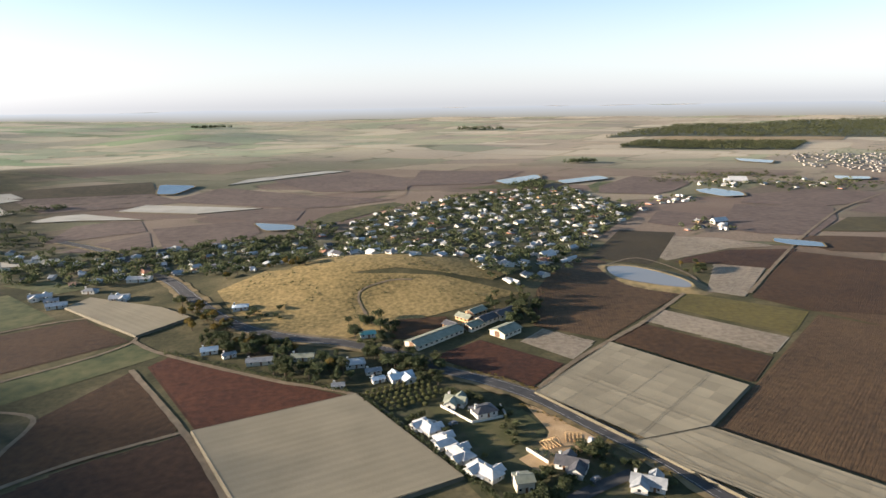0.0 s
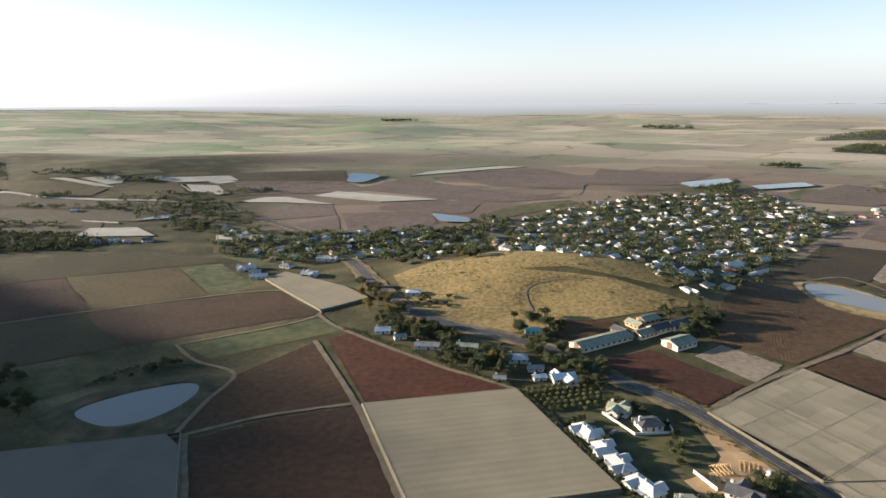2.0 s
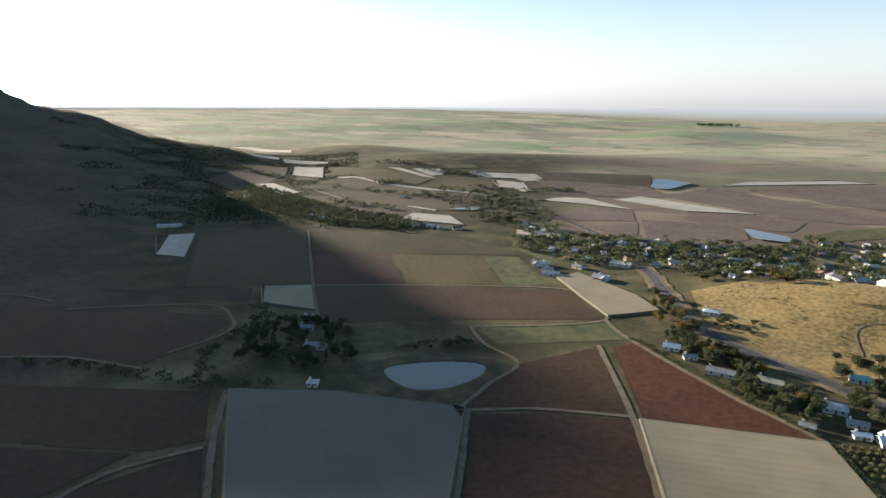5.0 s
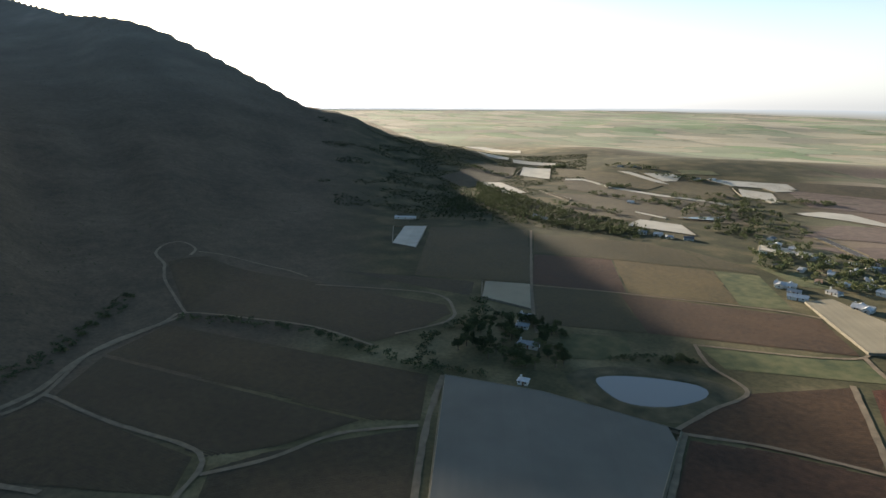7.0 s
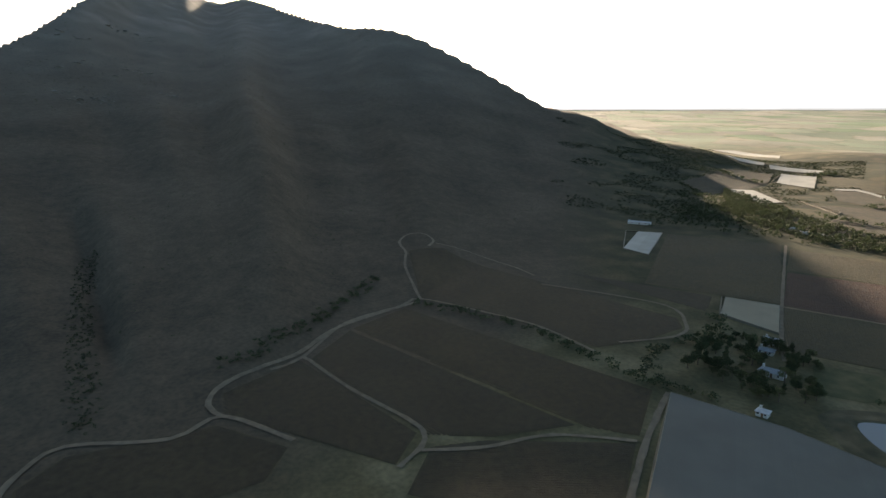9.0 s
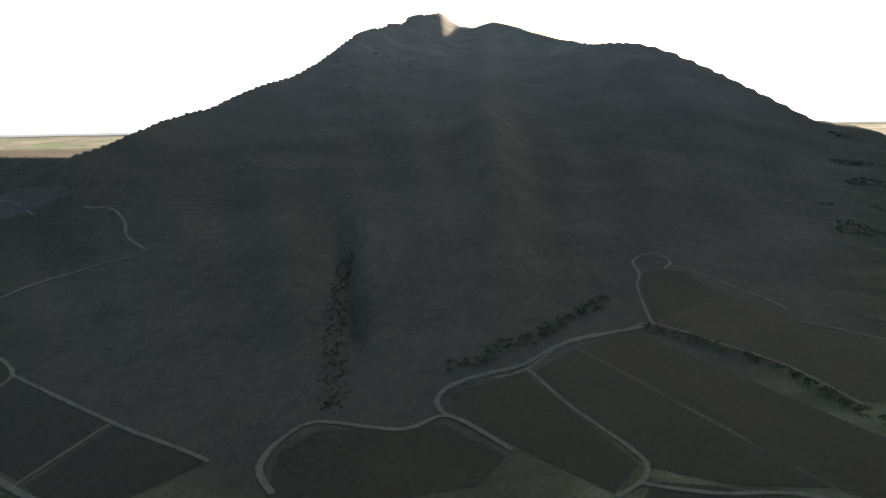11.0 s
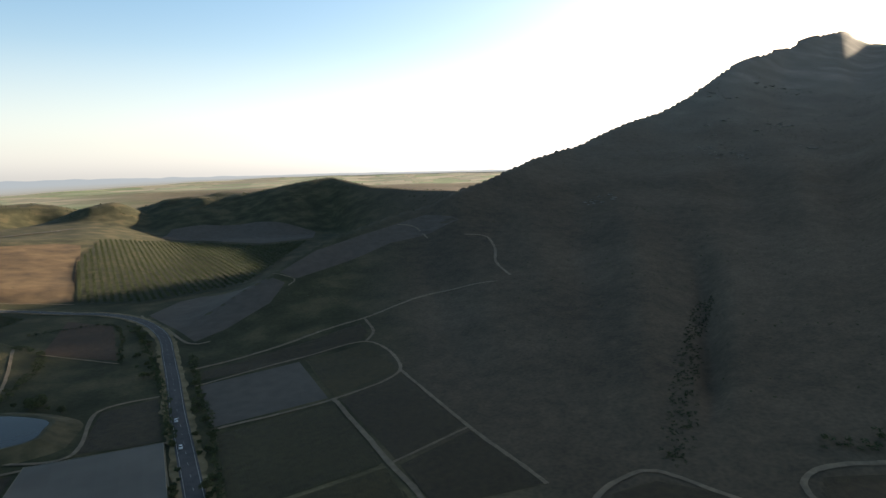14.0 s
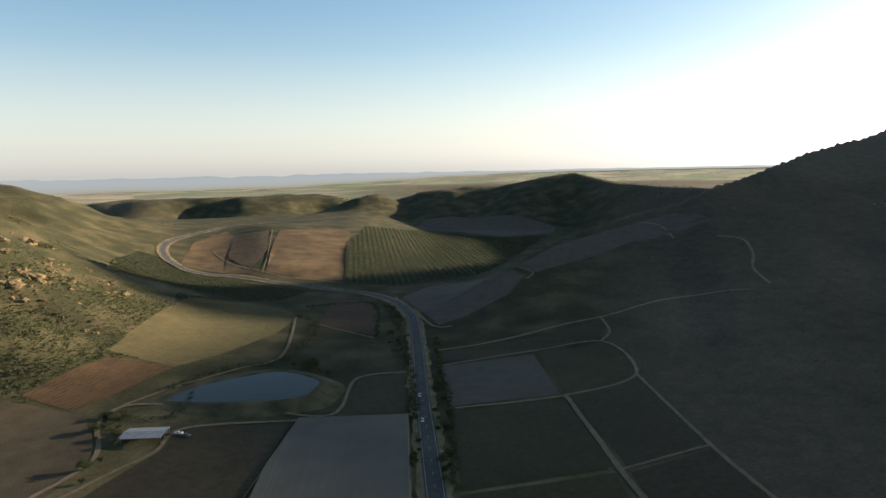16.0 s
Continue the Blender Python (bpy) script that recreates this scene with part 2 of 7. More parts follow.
def land_material():
    """The open land: dry grass, scrub on the steep parts, a far patchwork of fields paled for haze."""
    m = bpy.data.materials.new("land")
    m.use_nodes = True
    n, l = m.node_tree.nodes, m.node_tree.links
    b = n["Principled BSDF"]
    geo = n.new("ShaderNodeNewGeometry")

    def noise_node(scale, detail=5, stretch=None):
        k = n.new("ShaderNodeTexNoise")
        k.inputs["Scale"].default_value, k.inputs["Detail"].default_value = scale, detail
        l.new(geo.outputs["Position"], k.inputs["Vector"])
        return k.outputs[0]

    def ramp(src, stops):
        r = n.new("ShaderNodeValToRGB")
        e = r.color_ramp.elements
        e[0].position, e[0].color = stops[0][0], (*stops[0][1], 1)
        e[1].position, e[1].color = stops[-1][0], (*stops[-1][1], 1)
        for p, c in stops[1:-1]:
            e.new(p).color = (*c, 1)
        l.new(src, r.inputs[0])
        return r.outputs[0]

    def mix(fac, a, c):
        k = n.new("ShaderNodeMix")
        k.data_type = "RGBA"
        l.new(fac, k.inputs[0])
        l.new(a, k.inputs[6])
        l.new(c, k.inputs[7])
        return k.outputs[2]

    grass = ramp(noise_node(0.03, 8), [(0.3, (0.058, 0.056, 0.028)), (0.5, (0.118, 0.104, 0.055)), (0.68, (0.2, 0.168, 0.096))])
    scrub = ramp(noise_node(0.09, 8), [(0.3, (0.06, 0.049, 0.034)), (0.5, (0.087, 0.071, 0.048)), (0.7, (0.122, 0.097, 0.064))])
    turned = n.new("ShaderNodeMapping")
    turned.inputs["Rotation"].default_value = (0, 0, 0.5)
    turned.inputs["Scale"].default_value = (0.0044, 0.0078, 0)
    wavy, push = n.new("ShaderNodeTexNoise"), n.new("ShaderNodeVectorMath")
    wavy.inputs["Scale"].default_value = 0.004
    push.operation = "MULTIPLY_ADD"
    push.inputs[1].default_value = (60, 60, 0)
    l.new(geo.outputs["Position"], wavy.inputs["Vector"])
    l.new(wavy.outputs["Color"], push.inputs[0])
    l.new(geo.outputs["Position"], push.inputs[2])
    l.new(push.outputs[0], turned.inputs["Vector"])
    vor, second = n.new("ShaderNodeTexVoronoi"), n.new("ShaderNodeTexVoronoi")
    second.feature = "F2"
    sep = n.new("ShaderNodeSeparateColor")
    for k in (vor, second):
        k.distance = "CHEBYCHEV"
        k.inputs["Scale"].default_value, k.inputs["Randomness"].default_value = 1.0, 0.75
        l.new(turned.outputs[0], k.inputs["Vector"])
    l.new(vor.outputs["Color"], sep.inputs[0])
    # far fields pale and greyish, with haze put into their colours
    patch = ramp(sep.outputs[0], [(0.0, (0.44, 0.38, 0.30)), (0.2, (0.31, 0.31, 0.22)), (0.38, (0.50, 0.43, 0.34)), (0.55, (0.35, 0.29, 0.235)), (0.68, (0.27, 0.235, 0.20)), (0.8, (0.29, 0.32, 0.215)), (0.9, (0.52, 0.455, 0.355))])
    patch.node.color_ramp.interpolation = "CONSTANT"
    att = n.new("ShaderNodeVertexColor")
    att.layer_name = "cover"
    s2 = n.new("ShaderNodeSeparateColor")
    l.new(att.outputs[0], s2.inputs[0])
    wet = n.new("ShaderNodeVertexColor")
    wet.layer_name = "lush"
    s3 = n.new("ShaderNodeSeparateColor")
    l.new(wet.outputs[0], s3.inputs[0])
    leafy = ramp(sep.outputs[1], [(0.0, (0.22, 0.26, 0.18)), (0.2, (0.36, 0.34, 0.26)), (0.38, (0.17, 0.26, 0.135)), (0.55, (0.24, 0.235, 0.19)), (0.7, (0.27, 0.33, 0.22)), (0.88, (0.43, 0.39, 0.31))])
    leafy.node.color_ramp.interpolation = "CONSTANT"
    patch = mix(s3.outputs[0], patch, leafy)
    soft = ramp(noise_node(0.006, 6), [(0.35, (0.20, 0.205, 0.135)), (0.65, (0.34, 0.31, 0.22))])
    half = n.new("ShaderNodeValue")
    half.outputs[0].default_value = 0.3
    patch = mix(half.outputs[0], patch, soft)
    # hedges and tracks between the far fields
    edge, line = n.new("ShaderNodeMath"), n.new("ShaderNodeMapRange")
    edge.operation = "SUBTRACT"
    l.new(second.outputs["Distance"], edge.inputs[0])
    l.new(vor.outputs["Distance"], edge.inputs[1])
    line.inputs[1].default_value, line.inputs[2].default_value, line.inputs[3].default_value, line.inputs[4].default_value = 0.012, 0.045, 0.6, 0.0
    l.new(edge.outputs[0], line.inputs[0])
    patch = mix(line.outputs[0], patch, ramp(noise_node(0.012, 3), [(0.42, (0.085, 0.10, 0.055)), (0.58, (0.40, 0.33, 0.23))]))
    # ploughed and vine-grown land between the town and the far plain, paled for haze
    tilled = ramp(noise_node(0.008, 7), [(0.32, (0.13, 0.102, 0.083)), (0.5, (0.19, 0.152, 0.12)), (0.64, (0.25, 0.205, 0.155)), (0.72, (0.27, 0.25, 0.17))])
    plots = ramp(sep.outputs[2], [(0.0, (0.115, 0.082, 0.072)), (0.22, (0.2, 0.155, 0.12)), (0.4, (0.13, 0.15, 0.085)), (0.55, (0.15, 0.108, 0.09)), (0.7, (0.29, 0.25, 0.18)), (0.82, (0.1, 0.088, 0.068)), (0.92, (0.17, 0.18, 0.11))])
    plots.node.color_ramp.interpolation = "CONSTANT"
    share = n.new("ShaderNodeValue")
    share.outputs[0].default_value = 0.6
    tilled = mix(line.outputs[0], mix(share.outputs[0], tilled, plots), ramp(noise_node(0.02, 3), [(0.42, (0.05, 0.06, 0.033)), (0.58, (0.26, 0.21, 0.15))]))
    # dark green scrub, also painted where mountain shadow and backlit land look dark
    shade_heath = ramp(noise_node(0.03, 7), [(0.32, (0.028, 0.032, 0.016)), (0.5, (0.049, 0.05, 0.025)), (0.66, (0.092, 0.08, 0.043))])
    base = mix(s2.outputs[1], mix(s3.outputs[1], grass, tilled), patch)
    blotch = ramp(noise_node(0.007, 4), [(0.36, (0.06, 0.05, 0.037)), (0.5, (0.09, 0.072, 0.051)), (0.64, (0.128, 0.1, 0.071))])
    some = n.new("ShaderNodeValue")
    some.outputs[0].default_value = 0.5
    scrub = mix(some.outputs[0], scrub, blotch)
    base = mix(s2.outputs[0], base, scrub)
    base = mix(s3.outputs[2], base, shade_heath)
    # pale rock of the upper mountain, lightened further to carry haze and glare
    hazed_rock = ramp(noise_node(0.009, 5), [(0.35, (0.165, 0.146, 0.12)), (0.55, (0.2, 0.178, 0.148)), (0.7, (0.25, 0.222, 0.186))])
    base = mix(s2.outputs[2], base, hazed_rock)
    # tufts and low shrubs
    tuft = ramp(noise_node(0.42, 7), [(0.36, (0.55, 0.56, 0.52)), (0.5, (0.97, 0.97, 0.95)), (0.66, (1.4, 1.35, 1.2))])
    grain = n.new("ShaderNodeMix")
    grain.data_type, grain.blend_type = "RGBA", "MULTIPLY"
    grain.inputs[0].default_value = 0.38
    l.new(base, grain.inputs[6])
    l.new(tuft, grain.inputs[7])
    l.new(grain.outputs[2], b.inputs["Base Color"])
    b.inputs["Roughness"].default_value = 0.95
    b.inputs["Specular IOR Level"].default_value = 0.15
    bp = n.new("ShaderNodeBump")
    bp.inputs["Strength"].default_value, bp.inputs["Distance"].default_value = 0.35, 0.6
    l.new(noise_node(0.35, 6), bp.inputs["Height"])
    l.new(bp.outputs[0], b.inputs["Normal"])
    return m


LAND = land_material()


def mesh_object(name, verts, faces, material, parent=None, smooth=False):
    me = bpy.data.meshes.new(name)
    me.from_pydata([tuple(map(float, v)) for v in verts], [], [tuple(map(int, f)) for f in faces])
    me.materials.append(material)
    if smooth:
        me.shade_smooth()
    ob = new(name, me)
    if parent is not None:
        ob.parent = parent
    return ob


def build_ground():
    verts = [(GX[i, j], GY[i, j], GZ[i, j]) for i in range(NA) for j in range(NR)]
    faces = [(i * NR + j, i * NR + j + 1, (i + 1) % NA * NR + j + 1, (i + 1) % NA * NR + j) for i in range(NA) for j in range(NR - 1)]
    faces.append([i * NR for i in range(NA)])
    ob = mesh_object("ground", verts, faces, LAND, smooth=True)
    x, y, z = GX[:NA].ravel(), GY[:NA].ravel(), GZ[:NA].ravel()
    r = np.hypot(x, y)
    az = np.mod(np.degrees(np.arctan2(-x, y)), 360)
    rf = np.interp(az, FOOT_AZ, FOOT_R)
    side = np.clip((az - 46) / 8, 0, 1) * np.clip((np.interp(az, (46, 60, 66, 160), (1500, 1750, 3700, 3700)) - r) / 120, 0, 1) * np.clip((165 - az) / 14, 0, 1)
    scrub = side * np.clip((r - 0.55 * rf) / 80, 0, 1) * np.clip((3700 - r) / 400, 0, 1)
    south = np.where((az > 130) & (az < 225), np.clip((z - 6) / 25, 0, 0.75), 0) * np.clip((2300 - r) / 300, 0, 1) * np.where(az > 178, np.interp(r, (540, 680, 1100, 1300), (1, 0.3, 0.3, 1)), 1)
    scrub = np.maximum(scrub, south)
    # weight of the haze-paled field colours, growing with distance
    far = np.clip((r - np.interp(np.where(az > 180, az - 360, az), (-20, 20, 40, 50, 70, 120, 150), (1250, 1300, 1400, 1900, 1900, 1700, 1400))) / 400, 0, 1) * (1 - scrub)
    # grows with height, like the haze put into the upper rock colour
    rock_haze = np.clip((z - 90) / 300, 0, 1) * side
    data = np.stack([scrub, far, rock_haze, np.ones_like(r)], 1)
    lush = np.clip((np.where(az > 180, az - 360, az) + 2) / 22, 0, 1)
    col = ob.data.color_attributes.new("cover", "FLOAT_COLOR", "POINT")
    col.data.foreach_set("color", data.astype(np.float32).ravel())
    wet = ob.data.color_attributes.new("lush", "FLOAT_COLOR", "POINT")
    turn = np.where(az > 180, az - 360, az)
    # shade is painted over the south floor and north-west; the hillside is just green
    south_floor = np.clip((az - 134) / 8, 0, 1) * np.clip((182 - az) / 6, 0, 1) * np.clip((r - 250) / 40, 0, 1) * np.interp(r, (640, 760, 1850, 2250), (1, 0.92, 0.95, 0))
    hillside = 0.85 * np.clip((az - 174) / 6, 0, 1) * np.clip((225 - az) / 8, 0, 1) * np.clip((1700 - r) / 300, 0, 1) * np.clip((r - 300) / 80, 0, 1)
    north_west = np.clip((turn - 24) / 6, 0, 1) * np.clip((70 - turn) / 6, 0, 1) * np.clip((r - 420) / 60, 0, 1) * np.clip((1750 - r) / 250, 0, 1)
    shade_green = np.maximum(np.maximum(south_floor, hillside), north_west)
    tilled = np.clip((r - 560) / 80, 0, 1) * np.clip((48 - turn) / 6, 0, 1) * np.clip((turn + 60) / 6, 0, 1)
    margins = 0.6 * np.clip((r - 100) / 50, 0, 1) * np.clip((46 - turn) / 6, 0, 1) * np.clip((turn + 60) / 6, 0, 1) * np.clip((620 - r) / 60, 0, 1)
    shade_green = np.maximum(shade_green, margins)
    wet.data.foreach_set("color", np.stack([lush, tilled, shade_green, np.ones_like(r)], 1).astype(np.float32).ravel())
    return tagged(ob, "dry farmland with scrub-covered mountain and low hills", "ground", kind="structure")


build_ground()

# ---------------------------------------------------------------- fields, ways and water
# kind: label, soil colours, row colours (or None), row height, row width, row spacing
CROPS = {
    "red": ("vineyard with deep red autumn leaves in rows", [(0.036, 0.014, 0.008), (0.078, 0.03, 0.014)], [(0.04, 0.0125, 0.006), (0.1, 0.034, 0.014)]),
    "darkred": ("dark red-brown vineyard in rows", [(0.033, 0.020, 0.012), (0.070, 0.042, 0.023)], [(0.029, 0.014, 0.007), (0.070, 0.034, 0.016)]),
    "maroon": ("maroon autumn vineyard in rows", [(0.036, 0.017, 0.01), (0.077, 0.036, 0.018)], [(0.036, 0.0135, 0.0066), (0.09, 0.034, 0.0148)]),
    "rust": ("rust-brown vineyard in rows", [(0.044, 0.026, 0.014), (0.088, 0.051, 0.026)], [(0.038, 0.021, 0.010), (0.078, 0.043, 0.02)]),
    "brown": ("brown autumn vineyard with trellised rows", [(0.039, 0.023, 0.011), (0.076, 0.043, 0.020)], [(0.034, 0.018, 0.007), (0.078, 0.041, 0.016)]),
    "umber": ("dark umber-brown vineyard in rows", [(0.038, 0.030, 0.014), (0.070, 0.053, 0.024)], [(0.033, 0.025, 0.011), (0.067, 0.048, 0.021)]),
    "tawny": ("tawny brown autumn vineyard in fine rows", [(0.056, 0.034, 0.017), (0.11, 0.068, 0.032)], [(0.052, 0.031, 0.015), (0.112, 0.068, 0.031)]),
    "dark": ("bare dark vineyard with thin trellised rows", [(0.034, 0.029, 0.015), (0.067, 0.054, 0.028)], [(0.028, 0.022, 0.011), (0.055, 0.043, 0.021)]),
    "olive": ("olive-green vineyard in close rows", [(0.039, 0.034, 0.015), (0.075, 0.062, 0.024)], [(0.031, 0.028, 0.010), (0.062, 0.049, 0.017)]),
    "gold": ("golden-brown vineyard with yellowing rows", [(0.07, 0.052, 0.021), (0.13, 0.092, 0.035)], [(0.052, 0.04, 0.014), (0.105, 0.075, 0.024)]),
    "yellow": ("yellow-green vineyard turning in autumn", [(0.094, 0.082, 0.024), (0.169, 0.144, 0.041)], [(0.075, 0.063, 0.018), (0.135, 0.11, 0.03)]),
    "lit": ("pale green and yellow vineyard on a slope", [(0.085, 0.07, 0.034), (0.15, 0.118, 0.056)], [(0.05, 0.054, 0.02), (0.095, 0.088, 0.034)]),
    "green2": ("dark green vineyard in close rows", [(0.033, 0.032, 0.014), (0.060, 0.055, 0.023)], [(0.028, 0.025, 0.010), (0.049, 0.044, 0.016)]),
    "straw": ("pale dry vineyard rows with straw mulch", [(0.22, 0.19, 0.145), (0.34, 0.295, 0.225)], [(0.17, 0.14, 0.10), (0.31, 0.26, 0.195)]),
    "green": ("green crop field", [(0.036, 0.052, 0.02), (0.075, 0.086, 0.033), (0.12, 0.112, 0.05)], None),
    "garden": ("shaded gardens and yards of the town", [(0.035, 0.04, 0.018), (0.07, 0.07, 0.032), (0.13, 0.105, 0.06)], None),
    "grass": ("rough green grass field", [(0.041, 0.048, 0.018), (0.075, 0.075, 0.030), (0.116, 0.101, 0.046)], None),
    "dry": ("dry stubble field", [(0.2, 0.15, 0.08), (0.3, 0.23, 0.13)], None),
    "hay": ("hill of dry golden grass", [(0.11, 0.088, 0.034), (0.235, 0.176, 0.07), (0.35, 0.255, 0.108)], None),
    "soil": ("bare brown ploughed field", [(0.050, 0.040, 0.024), (0.084, 0.066, 0.041)], None),
    "ash": ("bare grey field", [(0.072, 0.066, 0.056), (0.097, 0.088, 0.073)], None),
    "sward": ("dark green grass between planted rows", [(0.02, 0.026, 0.012), (0.036, 0.041, 0.019), (0.07, 0.066, 0.032)], None),
    "fallow": ("pale brown fallow field on the slope", [(0.074, 0.061, 0.048), (0.104, 0.086, 0.067)], None),
    "forest": ("dark floor of a far wood", [(0.051, 0.061, 0.046), (0.102, 0.112, 0.080)], None),
    # vine colours for far plots, greyed to carry haze
    "plum": ("plum-brown vineyard far off on the plain, greyed for haze", [(0.085, 0.062, 0.053), (0.145, 0.108, 0.088)], [(0.085, 0.062, 0.053), (0.155, 0.116, 0.094)]),
    "orange": ("orange-brown ploughed hillside field", [(0.06, 0.039, 0.019), (0.105, 0.067, 0.031), (0.15, 0.098, 0.046)], None),
    # shaded face of the orange field, its shade put into a darker brown
    "knoll": ("brown ploughed field on the shaded side of a knoll, shade painted in", [(0.05, 0.036, 0.019), (0.085, 0.058, 0.03), (0.12, 0.082, 0.042)], None),
    "earth": ("bare sandy building plot", [(0.3, 0.2, 0.1), (0.48, 0.34, 0.19)], None),
}
SOIL = {k: surface(k + "_soil", v[1], {"hay": 0.4, "orange": 0.05}.get(k, 0.12), 0.95, 0.5, 1.2, 0.02) for k, v in CROPS.items()}
LEAF = {k: surface(k + "_leaf", v[2], 0.3, 0.85, 0.6, 3.0, 0.022) for k, v in CROPS.items() if v[2]}


def net_material(name, colours, spread):
    m = surface(name, colours, 0.05, 0.8, 0.15, 1.5, 0.01)
    n, l = m.node_tree.nodes, m.node_tree.links
    b = n["Principled BSDF"]
    geo, hsv, rng = n.new("ShaderNodeNewGeometry"), n.new("ShaderNodeHueSaturation"), n.new("ShaderNodeMapRange")
    rng.inputs[3].default_value, rng.inputs[4].default_value = 1 - spread, 1 + spread
    src = b.inputs["Base Color"].links[0].from_socket
    l.new(geo.outputs["Random Per Island"], rng.inputs[0])
    l.new(rng.outputs[0], hsv.inputs["Value"])
    l.new(src, hsv.inputs["Color"])
    l.new(hsv.outputs[0], b.inputs["Base Color"])
    return m


NET = net_material("shade_net", [(0.205, 0.18, 0.125), (0.262, 0.23, 0.16)], 0.025)
NET_EAST = net_material("panelled_shade_net", [(0.235, 0.205, 0.14), (0.30, 0.262, 0.18)], 0.14)
# far nets only: paler, with sun glare put into the colour
NET_FAR_GLARE = net_material("far_glare_net", [(0.34, 0.325, 0.275), (0.44, 0.42, 0.365)], 0.05)
# darker grey copies of NET, for the plots in the mountain's shadow
NET_SHADED_WEST = net_material("dull_shadowed_net", [(0.105, 0.104, 0.09), (0.134, 0.132, 0.114)], 0.02)
NET_SHADED = net_material("grey_shadowed_net", [(0.1, 0.093, 0.08), (0.13, 0.121, 0.105)], 0.02)
NET_EDGE = surface("net_edge", [(0.085, 0.075, 0.05), (0.13, 0.115, 0.08)], 0.4, 0.8, 0.3)
NET_RIM = surface("net_rim", [(0.22, 0.195, 0.14), (0.29, 0.26, 0.19)], 0.4, 0.8, 0.2)
NET_SEAM = surface("net_seam", [(0.2, 0.175, 0.12), (0.255, 0.223, 0.155)], 0.4, 0.8, 0.2)
WOOD = surface("grey_wood", [(0.14, 0.12, 0.095), (0.24, 0.20, 0.16)], 1.5, 0.9, 0.4, 8.0)
field_count = 0
PLOTS = []


def scan(pts, i, j, step, inset=0.0):
    """Lines across a field, parallel to the edge from corner i to corner j: origin direction, normal and (s, a, b) for each line."""
    p = np.array(pts, float)
    d = p[j] - p[i]
    d /= np.hypot(*d)
    nrm = np.array((-d[1], d[0]))
    along, across = p @ d, p @ nrm
    lo, hi = across.min() + inset + 0.01, across.max() - inset - 0.01
    count = max(2, int(round((hi - lo) / step)) + 1)
    lines = []
    levels = list(np.linspace(lo, hi, count))
    if not inset:
        levels += [v for c in across for v in (c - 0.01, c + 0.01) if lo < v < hi]
    for s in sorted(levels):
        cut = []
        for k in range(len(p)):
            k2 = (k + 1) % len(p)
            if (across[k] - s) * (across[k2] - s) < 0:
                f = (s - across[k]) / (across[k2] - across[k])
                cut.append(along[k] + f * (along[k2] - along[k]))
        if len(cut) >= 2 and max(cut) - min(cut) > 2 * inset + 1:
            lines.append((s, min(cut) + inset, max(cut) - inset))
    return d, nrm, lines


def sheet(name, d, nrm, lines, lift, material, sag=0.0, strips=False, cell=7.0, parent=None, panel=0.0):
    """A draped sheet over the scan lines; strips: each band an island of its own."""
    longest = max(b - a for _, a, b in lines)
    n = int(min(60, max(3, longest / cell)))
    f = np.linspace(0, 1, n + 1)
    verts, faces = [], []

    def put(s, a, b, dz):
        q = a + (b - a) * f
        x, y = d[0] * q + nrm[0] * s, d[1] * q + nrm[1] * s
        z = ground(x, y) + lift + dz
        start = len(verts)
        verts.extend(zip(x, y, z))
        return start

    if strips:
        pieces = max(1, int(round(longest / panel))) if panel else 1
        n = max(2, n // pieces)
        f = np.linspace(0, 1, n + 1)
        for k in range(len(lines) - 1):
            for c in range(pieces):
                part_of = [(s, a + (b - a) * c / pieces, a + (b - a) * (c + 1) / pieces) for s, a, b in (lines[k], lines[k + 1])]
                mid = tuple((u + v) / 2 for u, v in zip(*part_of))
                rows = [put(*part_of[0], sag * 0.5), put(*mid, -sag), put(*part_of[1], sag * 0.5)]
                for r0, r1 in zip(rows, rows[1:]):
                    faces += [(r0 + m, r0 + m + 1, r1 + m + 1, r1 + m) for m in range(n)]
    else:
        rows = [put(*ln, 0.0) for ln in lines]
        for r0, r1 in zip(rows, rows[1:]):
            faces += [(r0 + m, r0 + m + 1, r1 + m + 1, r1 + m) for m in range(n)]
    ob = mesh_object(name, verts, faces, material, parent)
    me = ob.data
    if len(me.polygons) and me.polygons[0].normal.z < 0:
        me.flip_normals()
    return ob


def vine_rows(name, d, nrm, lines, height, width, material, parent, cell=3.5, lift=0.0):
    """Hedge-like rows with uneven tops and sides, joined into one mesh."""
    rng = np.random.default_rng(int(abs(lines[0][0]) * 10) + len(lines))
    verts, faces = [], []
    start = 0
    for s, a, b in lines:
        n = max(2, int((b - a) / cell))
        q = np.linspace(a, b, n + 1)
        off = s + rng.normal(0, 0.05, n + 1)
        x, y = d[0] * q + nrm[0] * off, d[1] * q + nrm[1] * off
        z = ground(x, y) + lift
        h = height * rng.uniform(0.8, 1.15, n + 1)
        w = width * rng.uniform(0.8, 1.15, n + 1)
        gap = rng.random(n + 1) < 0.03
        h, w = np.where(gap, 0.02, h), np.where(gap, 0.5 * w, w)
        for side, up in ((-1.0, 0.1), (-0.55, 1.0), (0.55, 0.95), (1.0, 0.1)):
            verts.append(np.stack([x + nrm[0] * w * side / 2, y + nrm[1] * w * side / 2, z + h * up], 1))
        for k in range(3):
            u0, u1 = start + k * (n + 1), start + (k + 1) * (n + 1)
            m = np.arange(n)
            faces.append(np.stack([u0 + m, u0 + m + 1, u1 + m + 1, u1 + m], 1))
        start += 4 * (n + 1)
    ob = mesh_object(name, np.concatenate(verts), np.concatenate(faces), material, parent)
    return tagged(ob, kind="stuff") if len(lines) > 1 else ob


